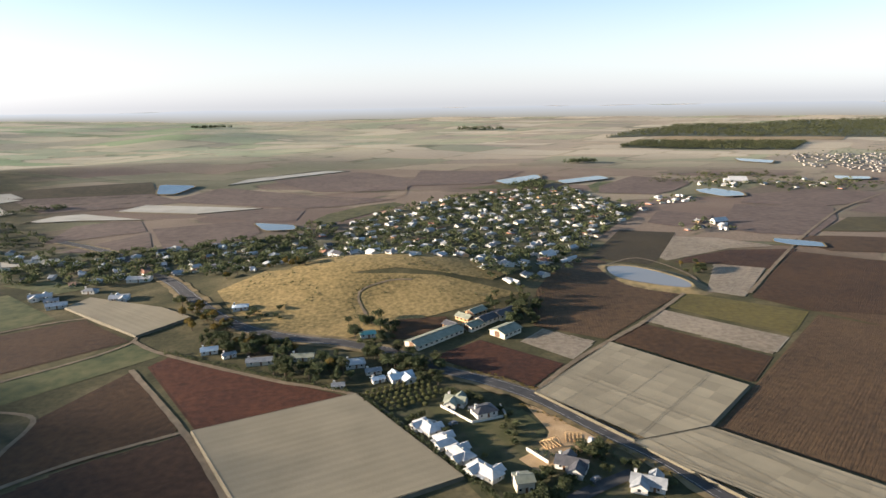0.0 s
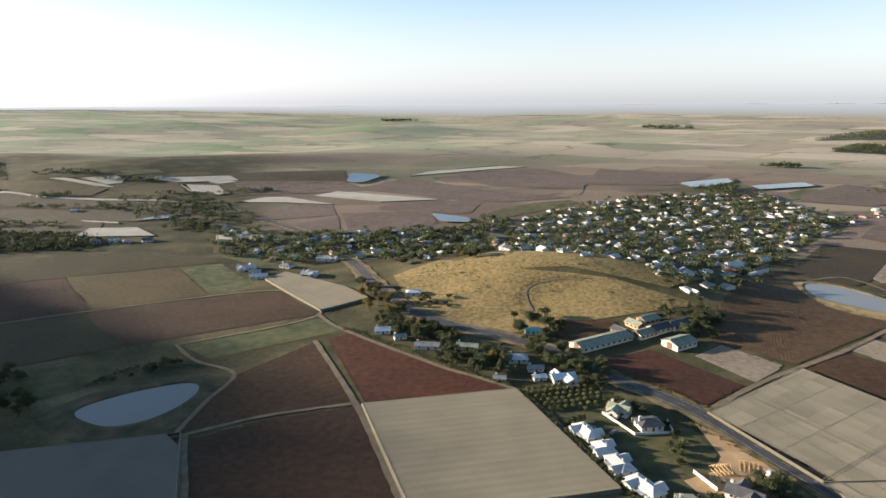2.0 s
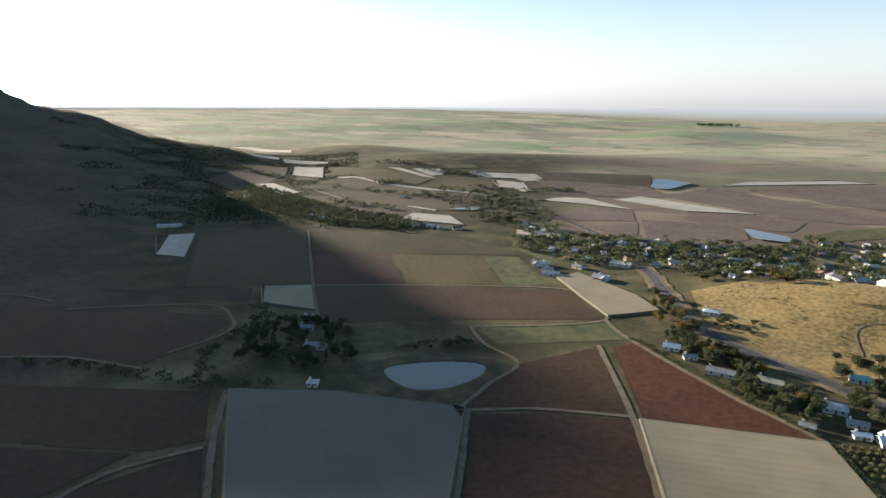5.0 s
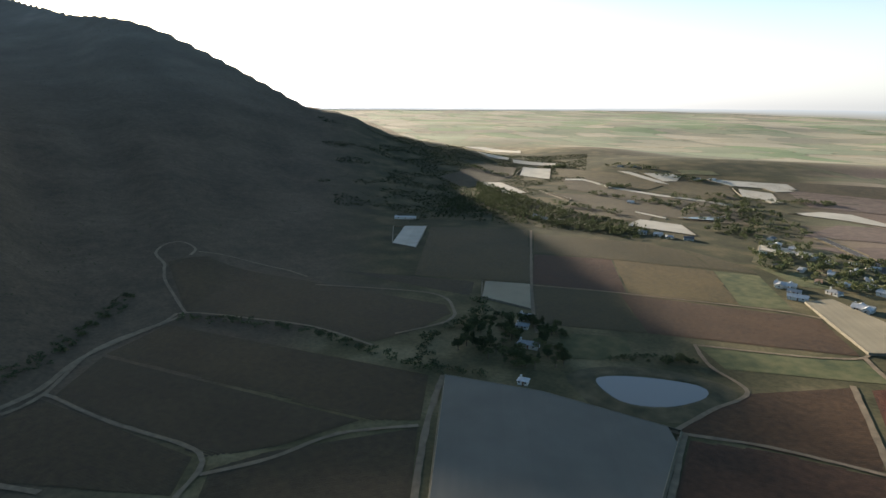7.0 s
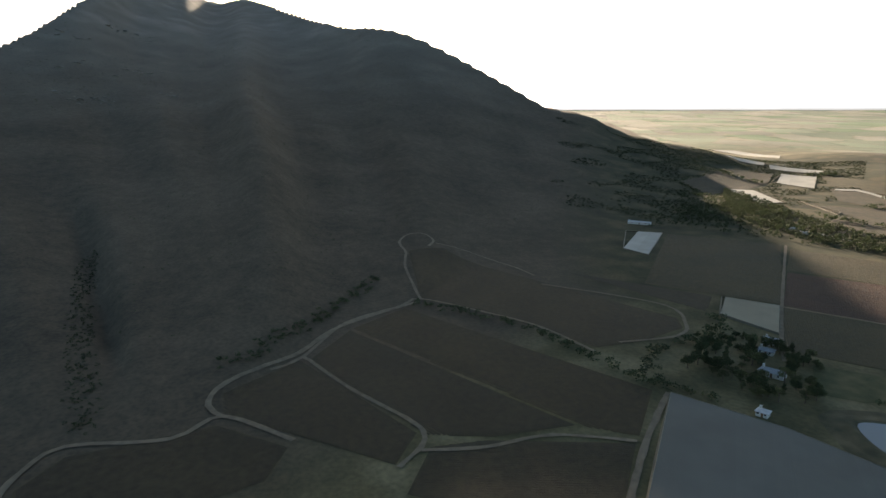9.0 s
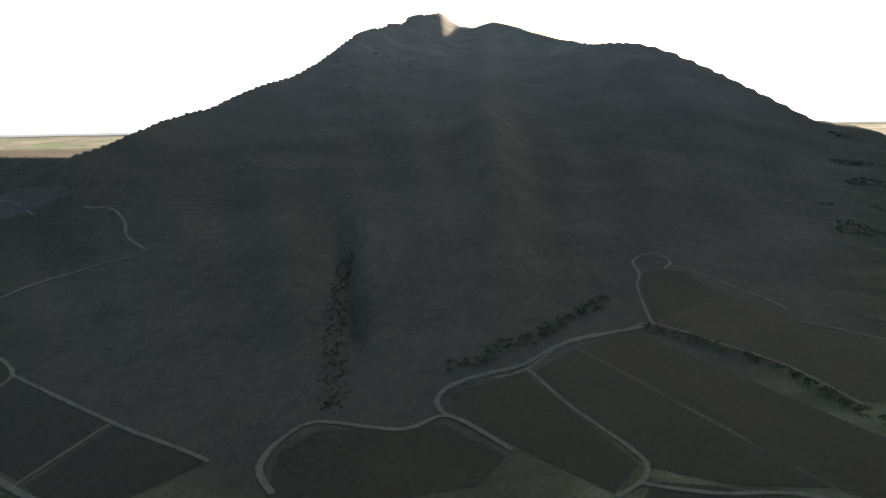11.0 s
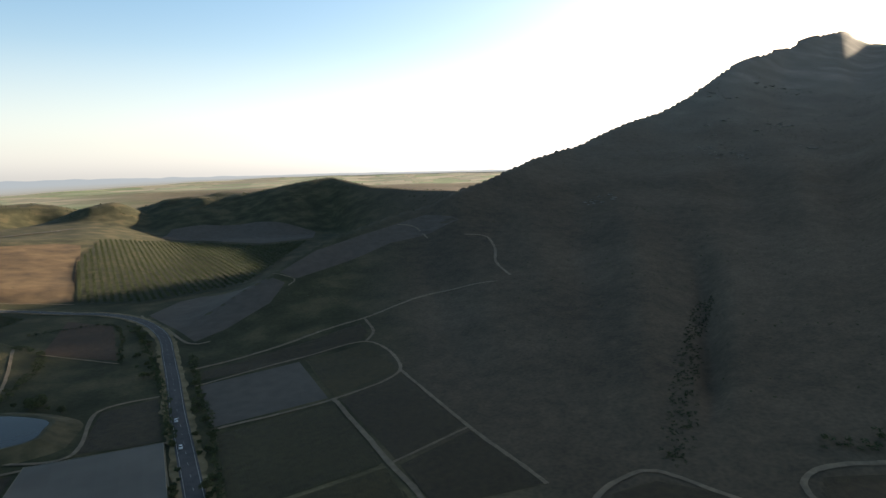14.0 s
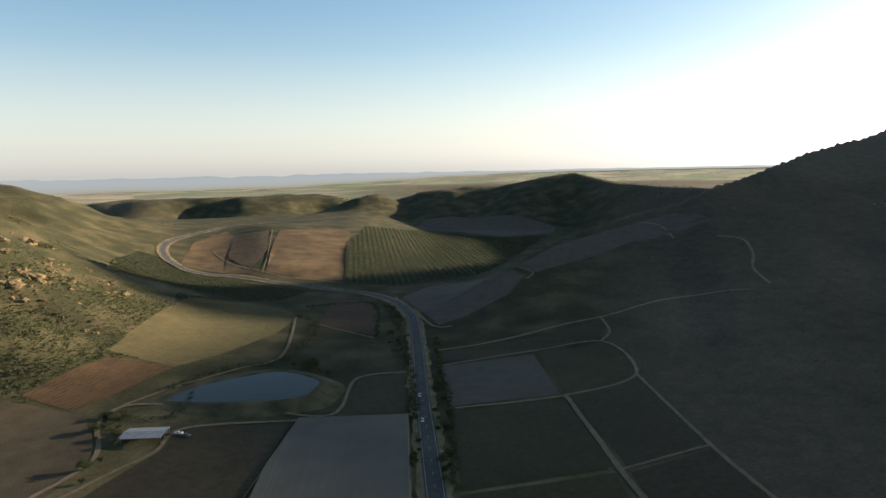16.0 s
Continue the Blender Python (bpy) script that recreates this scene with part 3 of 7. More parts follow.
def field(kind, pts, i, j):
    global field_count
    field_count += 1
    r = float(np.mean([math.hypot(*p) for p in pts]))
    lift = 0.10 + 0.0016 * field_count + max(0.0, r - 500) * 0.0005
    PLOTS.append(pts)
    if kind == "net":
        return net_field(pts, i, j, r)
    label, _, leaf = CROPS[kind]
    d, nrm, lines = scan(pts, i, j, 6 if r < 600 else 14)
    ob = sheet("vineyard" if leaf else "field", d, nrm, lines, lift, SOIL[kind] if r < 1250 or not leaf else LEAF[kind], cell=7 if r < 600 else 16)
    tagged(ob, label, "field", kind="structure")
    if leaf and r < 640:
        wide = kind == "lit" or (kind == "tawny" and pts[0][1] < 0)
        space = 2.8 if wide else 1.5 if r < 420 else 1.8
        d, nrm, lines = scan(pts, i, j, space, 1.2)
        if wide:
            for ln in lines:
                vine_rows("vine_row", d, nrm, [ln], 0.22, 0.55 * space, LEAF[kind], ob, 2.5, lift + 0.02)
        elif len(lines) > 1 and r < 360:
            for k, ln in enumerate(lines[:300]):
                vine_rows("vine_row", d, nrm, [ln], 0.03, 0.93 * space, LEAF[kind], ob, 3.0, lift + 0.04)
        elif len(lines) > 1:
            vine_rows("vine_row", d, nrm, lines, 0.04, 0.97 * space, LEAF[kind], ob, 3.0 if r < 480 else 7.0, lift + 0.045)
    return ob


def net_field(pts, i, j, r):
    """A flat shade net on posts, sewn from strips, with its edges pulled down to the ground."""
    base = new("shade_net")
    tagged(base, ("beige" if pts[0][1] > 0 else "grey") + " shade netting stretched flat over vineyard posts" if r < 500 else "pale shade netting over a far vineyard, whitened by painted glare", "net")
    east = r < 500 and pts[0][0] > 40
    d, nrm, lines = scan(pts, i, j, 9.0 if east else 4.5 if r < 500 else 12)
    top = 1.3 if r < 500 else 0.9
    sheet("canopy", d, nrm, lines, top, NET_FAR_GLARE if r >= 500 else NET_EAST if east else NET_SHADED_WEST if pts[0][1] > 0 and pts[0][0] < -200 and r < 300 else NET if pts[0][1] > 0 else NET_SHADED, sag=0.03, strips=True, cell=7 if r < 600 else 14, parent=base, panel=9.0 if east else 0.0)
    if east:
        for s, a, b in lines[1:-1:2]:
            ends = [(d[0] * q + nrm[0] * s, d[1] * q + nrm[1] * s) for q in (a, (a + b) / 2, b)]
            ribbon("net_seam", smooth_line(ends, 6.0), 0.3, top + 0.09, NET_SEAM, base, 0, 1)["label"] = "darker sewn seam"
        for s, a, b in scan(pts, j, (j + 1) % len(pts), 9.0)[2][1:-1:2]:
            d2 = np.array(pts[(j + 1) % len(pts)], float) - np.array(pts[j], float)
            d2 /= np.hypot(*d2)
            ends = [(d2[0] * q - d2[1] * s, d2[1] * q + d2[0] * s) for q in (a, (a + b) / 2, b)]
            ribbon("net_seam", smooth_line(ends, 6.0), 0.25, top + 0.1, NET_SEAM, base, 0, 1)["label"] = "darker sewn seam"
    # edges
    verts, faces = [], []
    n = len(pts)
    for k in range(n):
        (x0, y0), (x1, y1) = pts[k], pts[(k + 1) % n]
        m = max(2, int(math.hypot(x1 - x0, y1 - y0) / 6))
        cx, cy = np.mean(pts, 0)
        for q in range(m + 1):
            x, y = x0 + (x1 - x0) * q / m, y0 + (y1 - y0) * q / m
            out = math.hypot(x - cx, y - cy)
            ox, oy = x + (x - cx) / out * 1.1, y + (y - cy) / out * 1.1
            verts += [(x, y, gz(x, y) + top + 0.06), (ox, oy, gz(ox, oy) + 0.1)]
            if q:
                s = len(verts) - 4
                faces.append((s, s + 1, s + 3, s + 2))
    part_edge = mesh_object("net_edge", verts, faces, NET_EDGE, base)
    part_edge["label"] = "darker net wall sloping to the ground"
    for k in range(n):
        rim = smooth_line([pts[k], pts[(k + 1) % n]], 6.0)
        ribbon("net_rim", rim, 0.2 if r < 500 else 0.7, top + 0.1, NET_RIM, base, 0, 1)["label"] = "pale hem of the net"
    return base


def smooth_line(pts, step=6.0, closed=False):
    """Catmull-Rom curve through the points, at even steps."""
    p = [np.array(q, float) for q in pts]
    n = len(p)
    out = []
    for k in range(n if closed else n - 1):
        if closed:
            a, b, c, e = p[k - 1], p[k], p[(k + 1) % n], p[(k + 2) % n]
        else:
            a, b, c, e = p[max(k - 1, 0)], p[k], p[k + 1], p[min(k + 2, n - 1)]
        m = max(2, int(np.hypot(*(c - b)) / step))
        for q in range(m):
            u = q / m
            out.append(0.5 * (2 * b + (c - a) * u + (2 * a - 5 * b + 4 * c - e) * u ** 2 + (3 * b - a - 3 * c + e) * u ** 3))
    if not closed:
        out.append(p[-1])
    return np.array(out)


ASPHALT = surface("asphalt", [(0.045, 0.045, 0.048), (0.075, 0.073, 0.072)], 0.3, 0.85, 0.3, 6.0, 0.03)
DIRT = surface("dirt_track", [(0.13, 0.104, 0.07), (0.225, 0.178, 0.12)], 0.25, 0.95, 0.4, 3.0, 0.02)
VERGE = surface("verge", [(0.08, 0.07, 0.032), (0.17, 0.13, 0.065), (0.25, 0.195, 0.11)], 0.15, 0.95, 0.5, 2.0)
PAINT = surface("road_paint", [(0.36, 0.36, 0.34), (0.48, 0.48, 0.46)], 1.0, 0.7, 0.1)


def ribbon(name, line, width, lift, material, parent=None, offset=0.0, cross=2, ragged=0.0):
    t = np.gradient(line, axis=0)
    t /= np.maximum(np.hypot(t[:, 0], t[:, 1]), 1e-6)[:, None]
    nrm = np.stack([-t[:, 1], t[:, 0]], 1)
    rng = np.random.default_rng(len(line))
    verts, faces = [], []
    far = np.clip(np.hypot(line[:, 0], line[:, 1]) - 500, 0, 3000) * 0.0006
    for k in range(cross + 1):
        f = k / cross - 0.5
        q = line + nrm * (width * f + offset + (rng.normal(0, ragged, len(line)) if k in (0, cross) else 0 * line[:, 0]))[:, None]
        verts.append(np.stack([q[:, 0], q[:, 1], ground(q[:, 0], q[:, 1]) + lift + far], 1))
    n = len(line)
    for k in range(cross):
        m = np.arange(n - 1)
        faces.append(np.stack([k * n + m, k * n + m + 1, (k + 1) * n + m + 1, (k + 1) * n + m], 1))
    ob = mesh_object(name, np.concatenate(verts), np.concatenate(faces), material, parent)
    if len(ob.data.polygons) and ob.data.polygons[0].normal.z < 0:
        ob.data.flip_normals()
    return ob


way_count = 0


def way(kind, width, pts):
    global way_count
    way_count += 1
    line = smooth_line(pts, 5.0)
    if kind == "track":
        ob = ribbon("track", line, width * 0.56, 0.30 + 0.004 * way_count, DIRT, ragged=0.15)
        return tagged(ob, "sandy dirt farm track", "track", kind="structure")
    ob = ribbon("road", line, width * 1.1, 0.50, ASPHALT)
    tagged(ob, "dark tarred country road with painted lines", "road", kind="structure")
    if kind == "road":
        verge = ribbon("verge", line, width + 7, 0.42, VERGE, ob, ragged=0.7)
        for off in (-0.43 * width, 0.43 * width):
            ribbon("edge_line", line, 0.15, 0.515, PAINT, ob, off, 1)
        dash = smooth_line(pts, 3.0)
        for k in range(0, min(len(dash) - 2, 300), 4):
            ribbon("centre_dash", dash[k:k + 2], 0.13, 0.515, PAINT, ob, 0, 1)
    return ob


def water_material(name, body, gloss=0.22):
    m = bpy.data.materials.new(name)
    m.use_nodes = True
    n, l = m.node_tree.nodes, m.node_tree.links
    b = n["Principled BSDF"]
    b.inputs["Base Color"].default_value = body
    b.inputs["Roughness"].default_value, b.inputs["IOR"].default_value = 0.12, 1.33
    b.inputs["Specular IOR Level"].default_value = gloss
    geo, ns, bp = n.new("ShaderNodeNewGeometry"), n.new("ShaderNodeTexNoise"), n.new("ShaderNodeBump")
    ns.inputs["Scale"].default_value = 0.6
    bp.inputs["Strength"].default_value, bp.inputs["Distance"].default_value = 0.12, 0.1
    l.new(geo.outputs["Position"], ns.inputs["Vector"])
    l.new(ns.outputs[0], bp.inputs["Height"])
    l.new(bp.outputs[0], b.inputs["Normal"])
    return m


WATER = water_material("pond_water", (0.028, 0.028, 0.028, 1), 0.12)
# far ponds: paler body, with sky reflection put into the base colour
FAR_WATER = water_material("sky_pale_pond_water", (0.10, 0.11, 0.12, 1), 0.5)
MUDDY = water_material("muddy_pond_water", (0.21, 0.205, 0.195, 1))
# grassy bank, darkened for ponds lying in the mountain's shadow
BANK_SHADED = surface("shaded_grass_bank", [(0.04, 0.04, 0.02), (0.075, 0.066, 0.034), (0.12, 0.1, 0.055)], 0.12, 0.95, 0.5, 2.0, 0.05)
BANK = surface("pond_bank", [(0.12, 0.098, 0.048), (0.23, 0.178, 0.09), (0.11, 0.098, 0.044)], 0.12, 0.95, 0.5, 2.0, 0.05)


def far_pond(line, r):
    """A pond far off, with a thin rim."""
    n, c = len(line), line.mean(0)
    out = []
    for k in (1.0, 1.09):
        q = c + (line - c) * k
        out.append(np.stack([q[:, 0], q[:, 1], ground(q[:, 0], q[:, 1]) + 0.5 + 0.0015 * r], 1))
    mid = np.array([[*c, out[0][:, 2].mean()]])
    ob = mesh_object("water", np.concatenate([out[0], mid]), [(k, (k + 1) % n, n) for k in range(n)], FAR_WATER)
    if ob.data.polygons[0].normal.z < 0:
        ob.data.flip_normals()
    tagged(ob, "still farm pond reflecting the sky", "water", kind="structure")
    rim = mesh_object("bank", np.concatenate(out), [(k, (k + 1) % n, n + (k + 1) % n, n + k) for k in range(n)], BANK, ob)
    rim["label"] = "narrow bank of dry earth"
    return ob


def pond(pts):
    if math.hypot(*pts[0]) > 600:
        # straight dam walls with rounded corners
        pts = [tuple(np.array(p) + (np.array(q) - np.array(p)) * f) for p, q in zip(pts, pts[1:] + pts[:1]) for f in (0.14, 0.5, 0.86)]
    line = smooth_line(pts, 4.0, True)
    z = float(np.max(ground(line[:, 0], line[:, 1]))) + 0.35
    r = float(np.hypot(line[:, 0], line[:, 1]).mean())
    z += max(0.0, r - 500) * 0.0015
    n = len(line)
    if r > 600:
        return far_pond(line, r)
    ob = mesh_object("water", [(x, y, z) for x, y in line], [tuple(range(n))], MUDDY if line[:, 1].mean() > 150 else WATER)
    if ob.data.polygons[0].normal.z < 0:
        ob.data.flip_normals()
    tagged(ob, "still farm pond reflecting the sky", "water", kind="structure")
    c = line.mean(0)
    out = line - c
    out /= np.hypot(out[:, 0], out[:, 1])[:, None]
    rng = np.random.default_rng(n)
    jit = rng.normal(0, 0.25, n)
    rings = []
    for dist, up in ((-0.4, -0.25), (0.8, 0.15), (2.0, 0.35), (3.0, 0.3), (8.0, 0), (15.0, None)):
        q = line + out * (dist + jit)[:, None]
        zz = ground(q[:, 0], q[:, 1]) - 0.05 if up is None else 0.55 * z + 0.45 * ground(q[:, 0], q[:, 1]) + 0.1 * jit if up == 0 else np.full(n, z + up) + 0.15 * jit
        rings.append(np.stack([q[:, 0], q[:, 1], zz], 1))
    faces = []
    for k in range(len(rings) - 1):
        for m in range(n):
            faces.append((k * n + m, k * n + (m + 1) % n, (k + 1) * n + (m + 1) % n, (k + 1) * n + m))
    bank = mesh_object("bank", np.concatenate(rings), faces, BANK if line[:, 1].mean() > 300 else BANK_SHADED, ob)
    bank["label"] = "raised bank of bare earth and dry grass"
    return ob


# fields, by their corners
field("garden", [(-15, 265), (24, 269), (59, 241), (79, 201), (87, 181), (57, 170), (32, 172), (4, 240)], 6, 7)
field("garden", [(-70, 575), (-40, 745), (46, 845), (155, 942), (264, 958), (303, 740), (236, 652), (148, 516), (92, 450), (40, 480), (-42, 490)], 0, 1)
field("garden", [(-310, 496), (-382, 627), (-285, 590), (-224, 610), (-124, 637), (-80, 600), (-62, 490), (-138, 482), (-171, 492), (-230, 472)], 0, 1)
field("orange", [(-197, -1043), (-301, -1049), (-336, -1020), (-276, -900), (-216, -723), (-170, -748), (-137, -787), (-175, -939)], 4, 3)
field("orange", [(-46, -863), (-43, -923), (-76, -1014), (-133, -1103), (-139, -1050), (-98, -947), (-112, -843), (-136, -778), (-93, -797)], 0, 2)
field("knoll", [(-102, -947), (-142, -1050), (-192, -1043), (-170, -939), (-132, -787), (-116, -843)], 0, 1)
field("net", [(-86, 243), (-21, 270), (21, 199), (-44, 170)], 0, 1)
field("red", [(-130, 315), (-124, 329), (-25, 270), (-86, 246)], 3, 2)
field("brown", [(-158, 261), (-136, 311), (-91, 245), (-134, 217), (-152, 204)], 0, 1)
field("darkred", [(-144, 203), (-124, 222), (-89, 242), (-46, 170), (-107, 143)], 0, 2)
field("green", [(-209, 293), (-151, 350), (-128, 330), (-181, 278)], 0, 1)
field("olive", [(-351, 291), (-303, 330), (-237, 284), (-284, 238)], 1, 2)
field("rust", [(-303, 331), (-199, 397), (-154, 354), (-237, 285)], 0, 3)
field("gold", [(-379, 403), (-309, 443), (-245, 382), (-298, 336)], 0, 3)
field("darkred", [(-429, 356), (-380, 402), (-300, 335), (-354, 294)], 1, 2)
field("green", [(-308, 443), (-281, 461), (-216, 402), (-242, 380)], 3, 0)
field("olive", [(-502, 417), (-417, 476), (-372, 487), (-311, 449), (-436, 361)], 0, 1)
field("olive", [(-371, 490), (-310, 480), (-283, 465), (-310, 449)], 3, 0)
field("olive", [(-589, 343), (-522, 423), (-356, 294), (-420, 229)], 0, 3)
field("net", [(-377, 264), (-352, 289), (-306, 253), (-344, 241)], 1, 2)
field("grass", [(-264, 240), (-239, 269), (-219, 252), (-222, 230), (-234, 217)], 0, 1)
field("net", [(-246, 151), (-207, 180), (-150, 205), (-114, 147), (-151, 86)], 4, 0)
field("dark", [(-221, 35), (-222, 57), (-209, 115), (-156, 82), (-192, 22)], 1, 2)
field("umber", [(-396, 46), (-318, 98), (-252, 145), (-214, 119), (-224, 101), (-363, 11)], 0, 2)
field("dark", [(-320, -13), (-360, 9), (-227, 97), (-224, 62), (-230, 35)], 1, 2)
field("dark", [(-283, -52), (-319, -19), (-233, 31), (-211, 20), (-265, -49)], 1, 2)
field("umber", [(-521, 65), (-535, 98), (-442, 152), (-344, 211), (-327, 205), (-311, 171), (-307, 142), (-351, 123), (-419, 60)], 1, 3)
field("dark", [(-462, 183), (-418, 226), (-381, 259), (-352, 237)], 0, 2)
field("dark", [(-218, -112), (-239, -103), (-240, -68), (-254, -50), (-231, -20), (-209, -27), (-177, -98)], 1, 3)
field("net", [(-610, 307), (-592, 339), (-503, 276), (-531, 266)], 1, 2)
field("ash", [(-175, -367), (-243, -360), (-212, -287), (-147, -300)], 1, 2)
field("olive", [(-248, -360), (-296, -352), (-275, -293), (-215, -286)], 0, 3)
field("dark", [(-215, -280), (-267, -285), (-232, -201), (-183, -199)], 0, 3)
field("green2", [(-144, -290), (-210, -280), (-178, -201), (-110, -215)], 0, 3)
field("dark", [(-181, -195), (-229, -195), (-214, -150), (-208, -136), (-165, -159)], 0, 4)
field("olive", [(-108, -213), (-175, -198), (-159, -162), (-98, -194)], 0, 3)
field("dark", [(-180, -377), (-190, -393), (-241, -392), (-303, -393), (-326, -391), (-313, -369), (-300, -362), (-277, -362), (-223, -366)], 0, 8)
field("fallow", [(-350, -545), (-417, -574), (-490, -582), (-563, -578), (-605, -569), (-596, -518), (-545, -522), (-495, -537), (-415, -529), (-355, -522)], 9, 0)
field("fallow", [(-239, -593), (-307, -650), (-332, -598), (-340, -520), (-302, -488), (-246, -466), (-219, -463), (-228, -523)], 5, 6)
field("fallow", [(-574, -1315), (-651, -1290), (-731, -1225), (-795, -1093), (-737, -1022), (-629, -1036), (-594, -1182), (-529, -1225)], 4, 3)
field("sward", [(-214, -708), (-276, -900), (-370, -1080), (-511, -1170), (-570, -1130), (-604, -1005), (-700, -988), (-640, -925), (-480, -765), (-380, -662), (-315, -658), (-258, -655)], 0, 1)
field("sward", [(29, -690), (27, -840), (1, -920), (-19, -905), (-36, -812), (-92, -770), (-142, -715), (-159, -661), (-124, -627), (-87, -631), (-45, -679), (-15, -697)], 6, 7)
field("lit", [(23, -457), (-6, -535), (-42, -638), (-87, -625), (-118, -595), (-125, -556), (-94, -501), (-49, -453), (-15, -428)], 8, 7)
field("tawny", [(22, -446), (-15, -429), (21, -385), (38, -372), (64, -396)], 0, 4)
field("soil", [(73, -394), (31, -365), (24, -347), (25, -322), (39, -289), (54, -270)], 5, 0)
field("dark", [(-17, -333), (-64, -317), (-28, -247), (-20, -234), (42, -264), (15, -294), (-1, -310)], 1, 2)
field("net", [(-69, -320), (-122, -299), (-82, -202), (-21, -233)], 1, 2)
field("dark", [(-90, -319), (-118, -367), (-148, -365), (-123, -302)], 0, 1)
field("rust", [(-132, -523), (-181, -627), (-201, -576), (-162, -462)], 0, 1)
field("net", [(61, 262), (115, 318), (160, 258), (124, 224), (90, 216)], 1, 2)
field("net", [(89, 215), (124, 223), (163, 178), (168, 168), (148, 144), (129, 150)], 1, 2)
field("brown", [(118, 322), (145, 348), (192, 291), (165, 262)], 1, 2)
field("straw", [(148, 351), (167, 371), (217, 316), (194, 293)], 1, 2)
field("yellow", [(173, 375), (199, 403), (255, 356), (221, 319)], 1, 2)
field("tawny", [(127, 224), (163, 255), (194, 285), (257, 350), (281, 325), (300, 296), (179, 167)], 0, 3)
field("tawny", [(83, 368), (94, 406), (151, 516), (171, 497), (162, 427), (193, 401), (115, 325), (80, 350)], 2, 6)
field("maroon", [(17, 311), (45, 332), (83, 294), (60, 267)], 0, 1)
field("straw", [(67, 327), (84, 345), (109, 322), (89, 299)], 3, 0)
field("net", [(-360, 838), (-341, 891), (-173, 834), (-247, 803)], 1, 2)
field("net", [(-439, 766), (-422, 812), (-394, 825), (-301, 771), (-378, 776)], 2, 3)
field("net", [(-274, 1067), (-256, 1135), (-154, 1276), (-88, 1279), (-216, 1130)], 3, 4)
field("net", [(-599, 927), (-562, 941), (-523, 928), (-542, 905)], 3, 0)
field("net", [(-560, 863), (-522, 870), (-487, 838), (-496, 824)], 3, 0)
field("plum", [(-351, 642), (-369, 756), (-301, 764), (-269, 695), (-330, 638)], 0, 3)
field("plum", [(-316, 599), (-262, 684), (-234, 612), (-235, 588)], 0, 1)
field("plum", [(-268, 708), (-167, 746), (-142, 667), (-165, 613), (-219, 600)], 0, 1)
field("plum", [(-245, 794), (-170, 834), (-115, 807), (-116, 723), (-164, 738)], 0, 1)
field("dark", [(-579, 971), (-403, 1088), (-356, 978), (-365, 857), (-518, 863)], 0, 1)
field("plum", [(-328, 919), (-274, 1050), (-117, 946), (1, 879), (-101, 813), (-172, 848)], 0, 2)
field("plum", [(-213, 1123), (-65, 1266), (42, 1116), (14, 957), (-121, 984)], 0, 2)
field("plum", [(54, 1270), (254, 1211), (155, 1034), (20, 1018)], 0, 1)
field("net", [(-351, 572), (-300, 571), (-284, 545), (-334, 543)], 0, 1)
field("net", [(-222, 421), (-215, 442), (-154, 408), (-130, 387), (-153, 360)], 4, 0)
field("green", [(-302, 487), (-261, 497), (-227, 469), (-246, 458)], 3, 0)
field("grass", [(-95, 735), (-72, 812), (0, 854), (15, 832), (-41, 756), (-81, 690)], 3, 4)
field("grass", [(88, 969), (157, 1011), (255, 1074), (284, 1035), (175, 960)], 3, 4)
field("grass", [(307, 985), (370, 1018), (367, 959), (300, 931)], 2, 3)
field("hay", [(-125, 432), (-98, 462), (-25, 430), (46, 422), (83, 401), (19, 370), (-34, 341), (-75, 356), (-105, 390)], 1, 2)
field("brown", [(-2, 368), (29, 369), (32, 358), (9, 337), (-5, 339)], 2, 3)
field("soil", [(-87, 339), (-59, 339), (-53, 321), (-80, 320)], 0, 1)
field("grass", [(23, 235), (52, 248), (58, 229), (53, 218), (31, 214)], 0, 1)
field("earth", [(54, 253), (63, 245), (77, 220), (69, 212), (49, 200), (38, 206), (54, 217), (59, 228)], 1, 2)
field("grass", [(11, 254), (22, 255), (28, 240), (18, 239)], 3, 0)
field("net", [(-1652, 1065), (-1600, 1120), (-1328, 1046), (-1237, 973), (-1500, 1048)], 1, 2)
field("net", [(-1176, 800), (-1110, 841), (-1077, 815), (-1124, 795)], 0, 1)
field("net", [(-1085, 832), (-1003, 884), (-970, 851), (-1052, 810)], 0, 1)
field("net", [(-1006, 799), (-953, 826), (-853, 737), (-942, 731)], 1, 2)
field("net", [(-754, 631), (-668, 619), (-657, 604)], 2, 0)
field("net", [(-889, 613), (-870, 644), (-747, 606), (-748, 563)], 3, 0)
field("net", [(-486, 533), (-503, 576), (-455, 588), (-408, 552)], 3, 0)
field("net", [(-764, 873), (-709, 908), (-686, 865), (-699, 849)], 3, 0)
field("net", [(-666, 909), (-559, 964), (-528, 938), (-607, 896)], 0, 1)
field("net", [(-598, 885), (-539, 893), (-490, 835), (-548, 838)], 1, 2)
field("net", [(-814, 862), (-769, 875), (-677, 836), (-706, 836)], 3, 0)
field("dark", [(-839, 753), (-798, 785), (-670, 759), (-543, 770), (-498, 761), (-584, 694), (-729, 672)], 0, 3)
field("dark", [(-647, 604), (-579, 643), (-488, 598), (-495, 567), (-583, 502)], 0, 4)
field("dark", [(-938, 564), (-1057, 734), (-1007, 783), (-893, 682), (-842, 548)], 0, 1)
field("olive", [(-962, 841), (-810, 850), (-682, 828), (-669, 771), (-812, 800), (-857, 769)], 0, 1)
field("dark", [(-730, 614), (-649, 723), (-483, 739), (-414, 657), (-493, 605), (-668, 614)], 0, 3)
field("olive", [(-743, 859), (-654, 931), (-597, 881), (-527, 806), (-622, 793)], 0, 1)
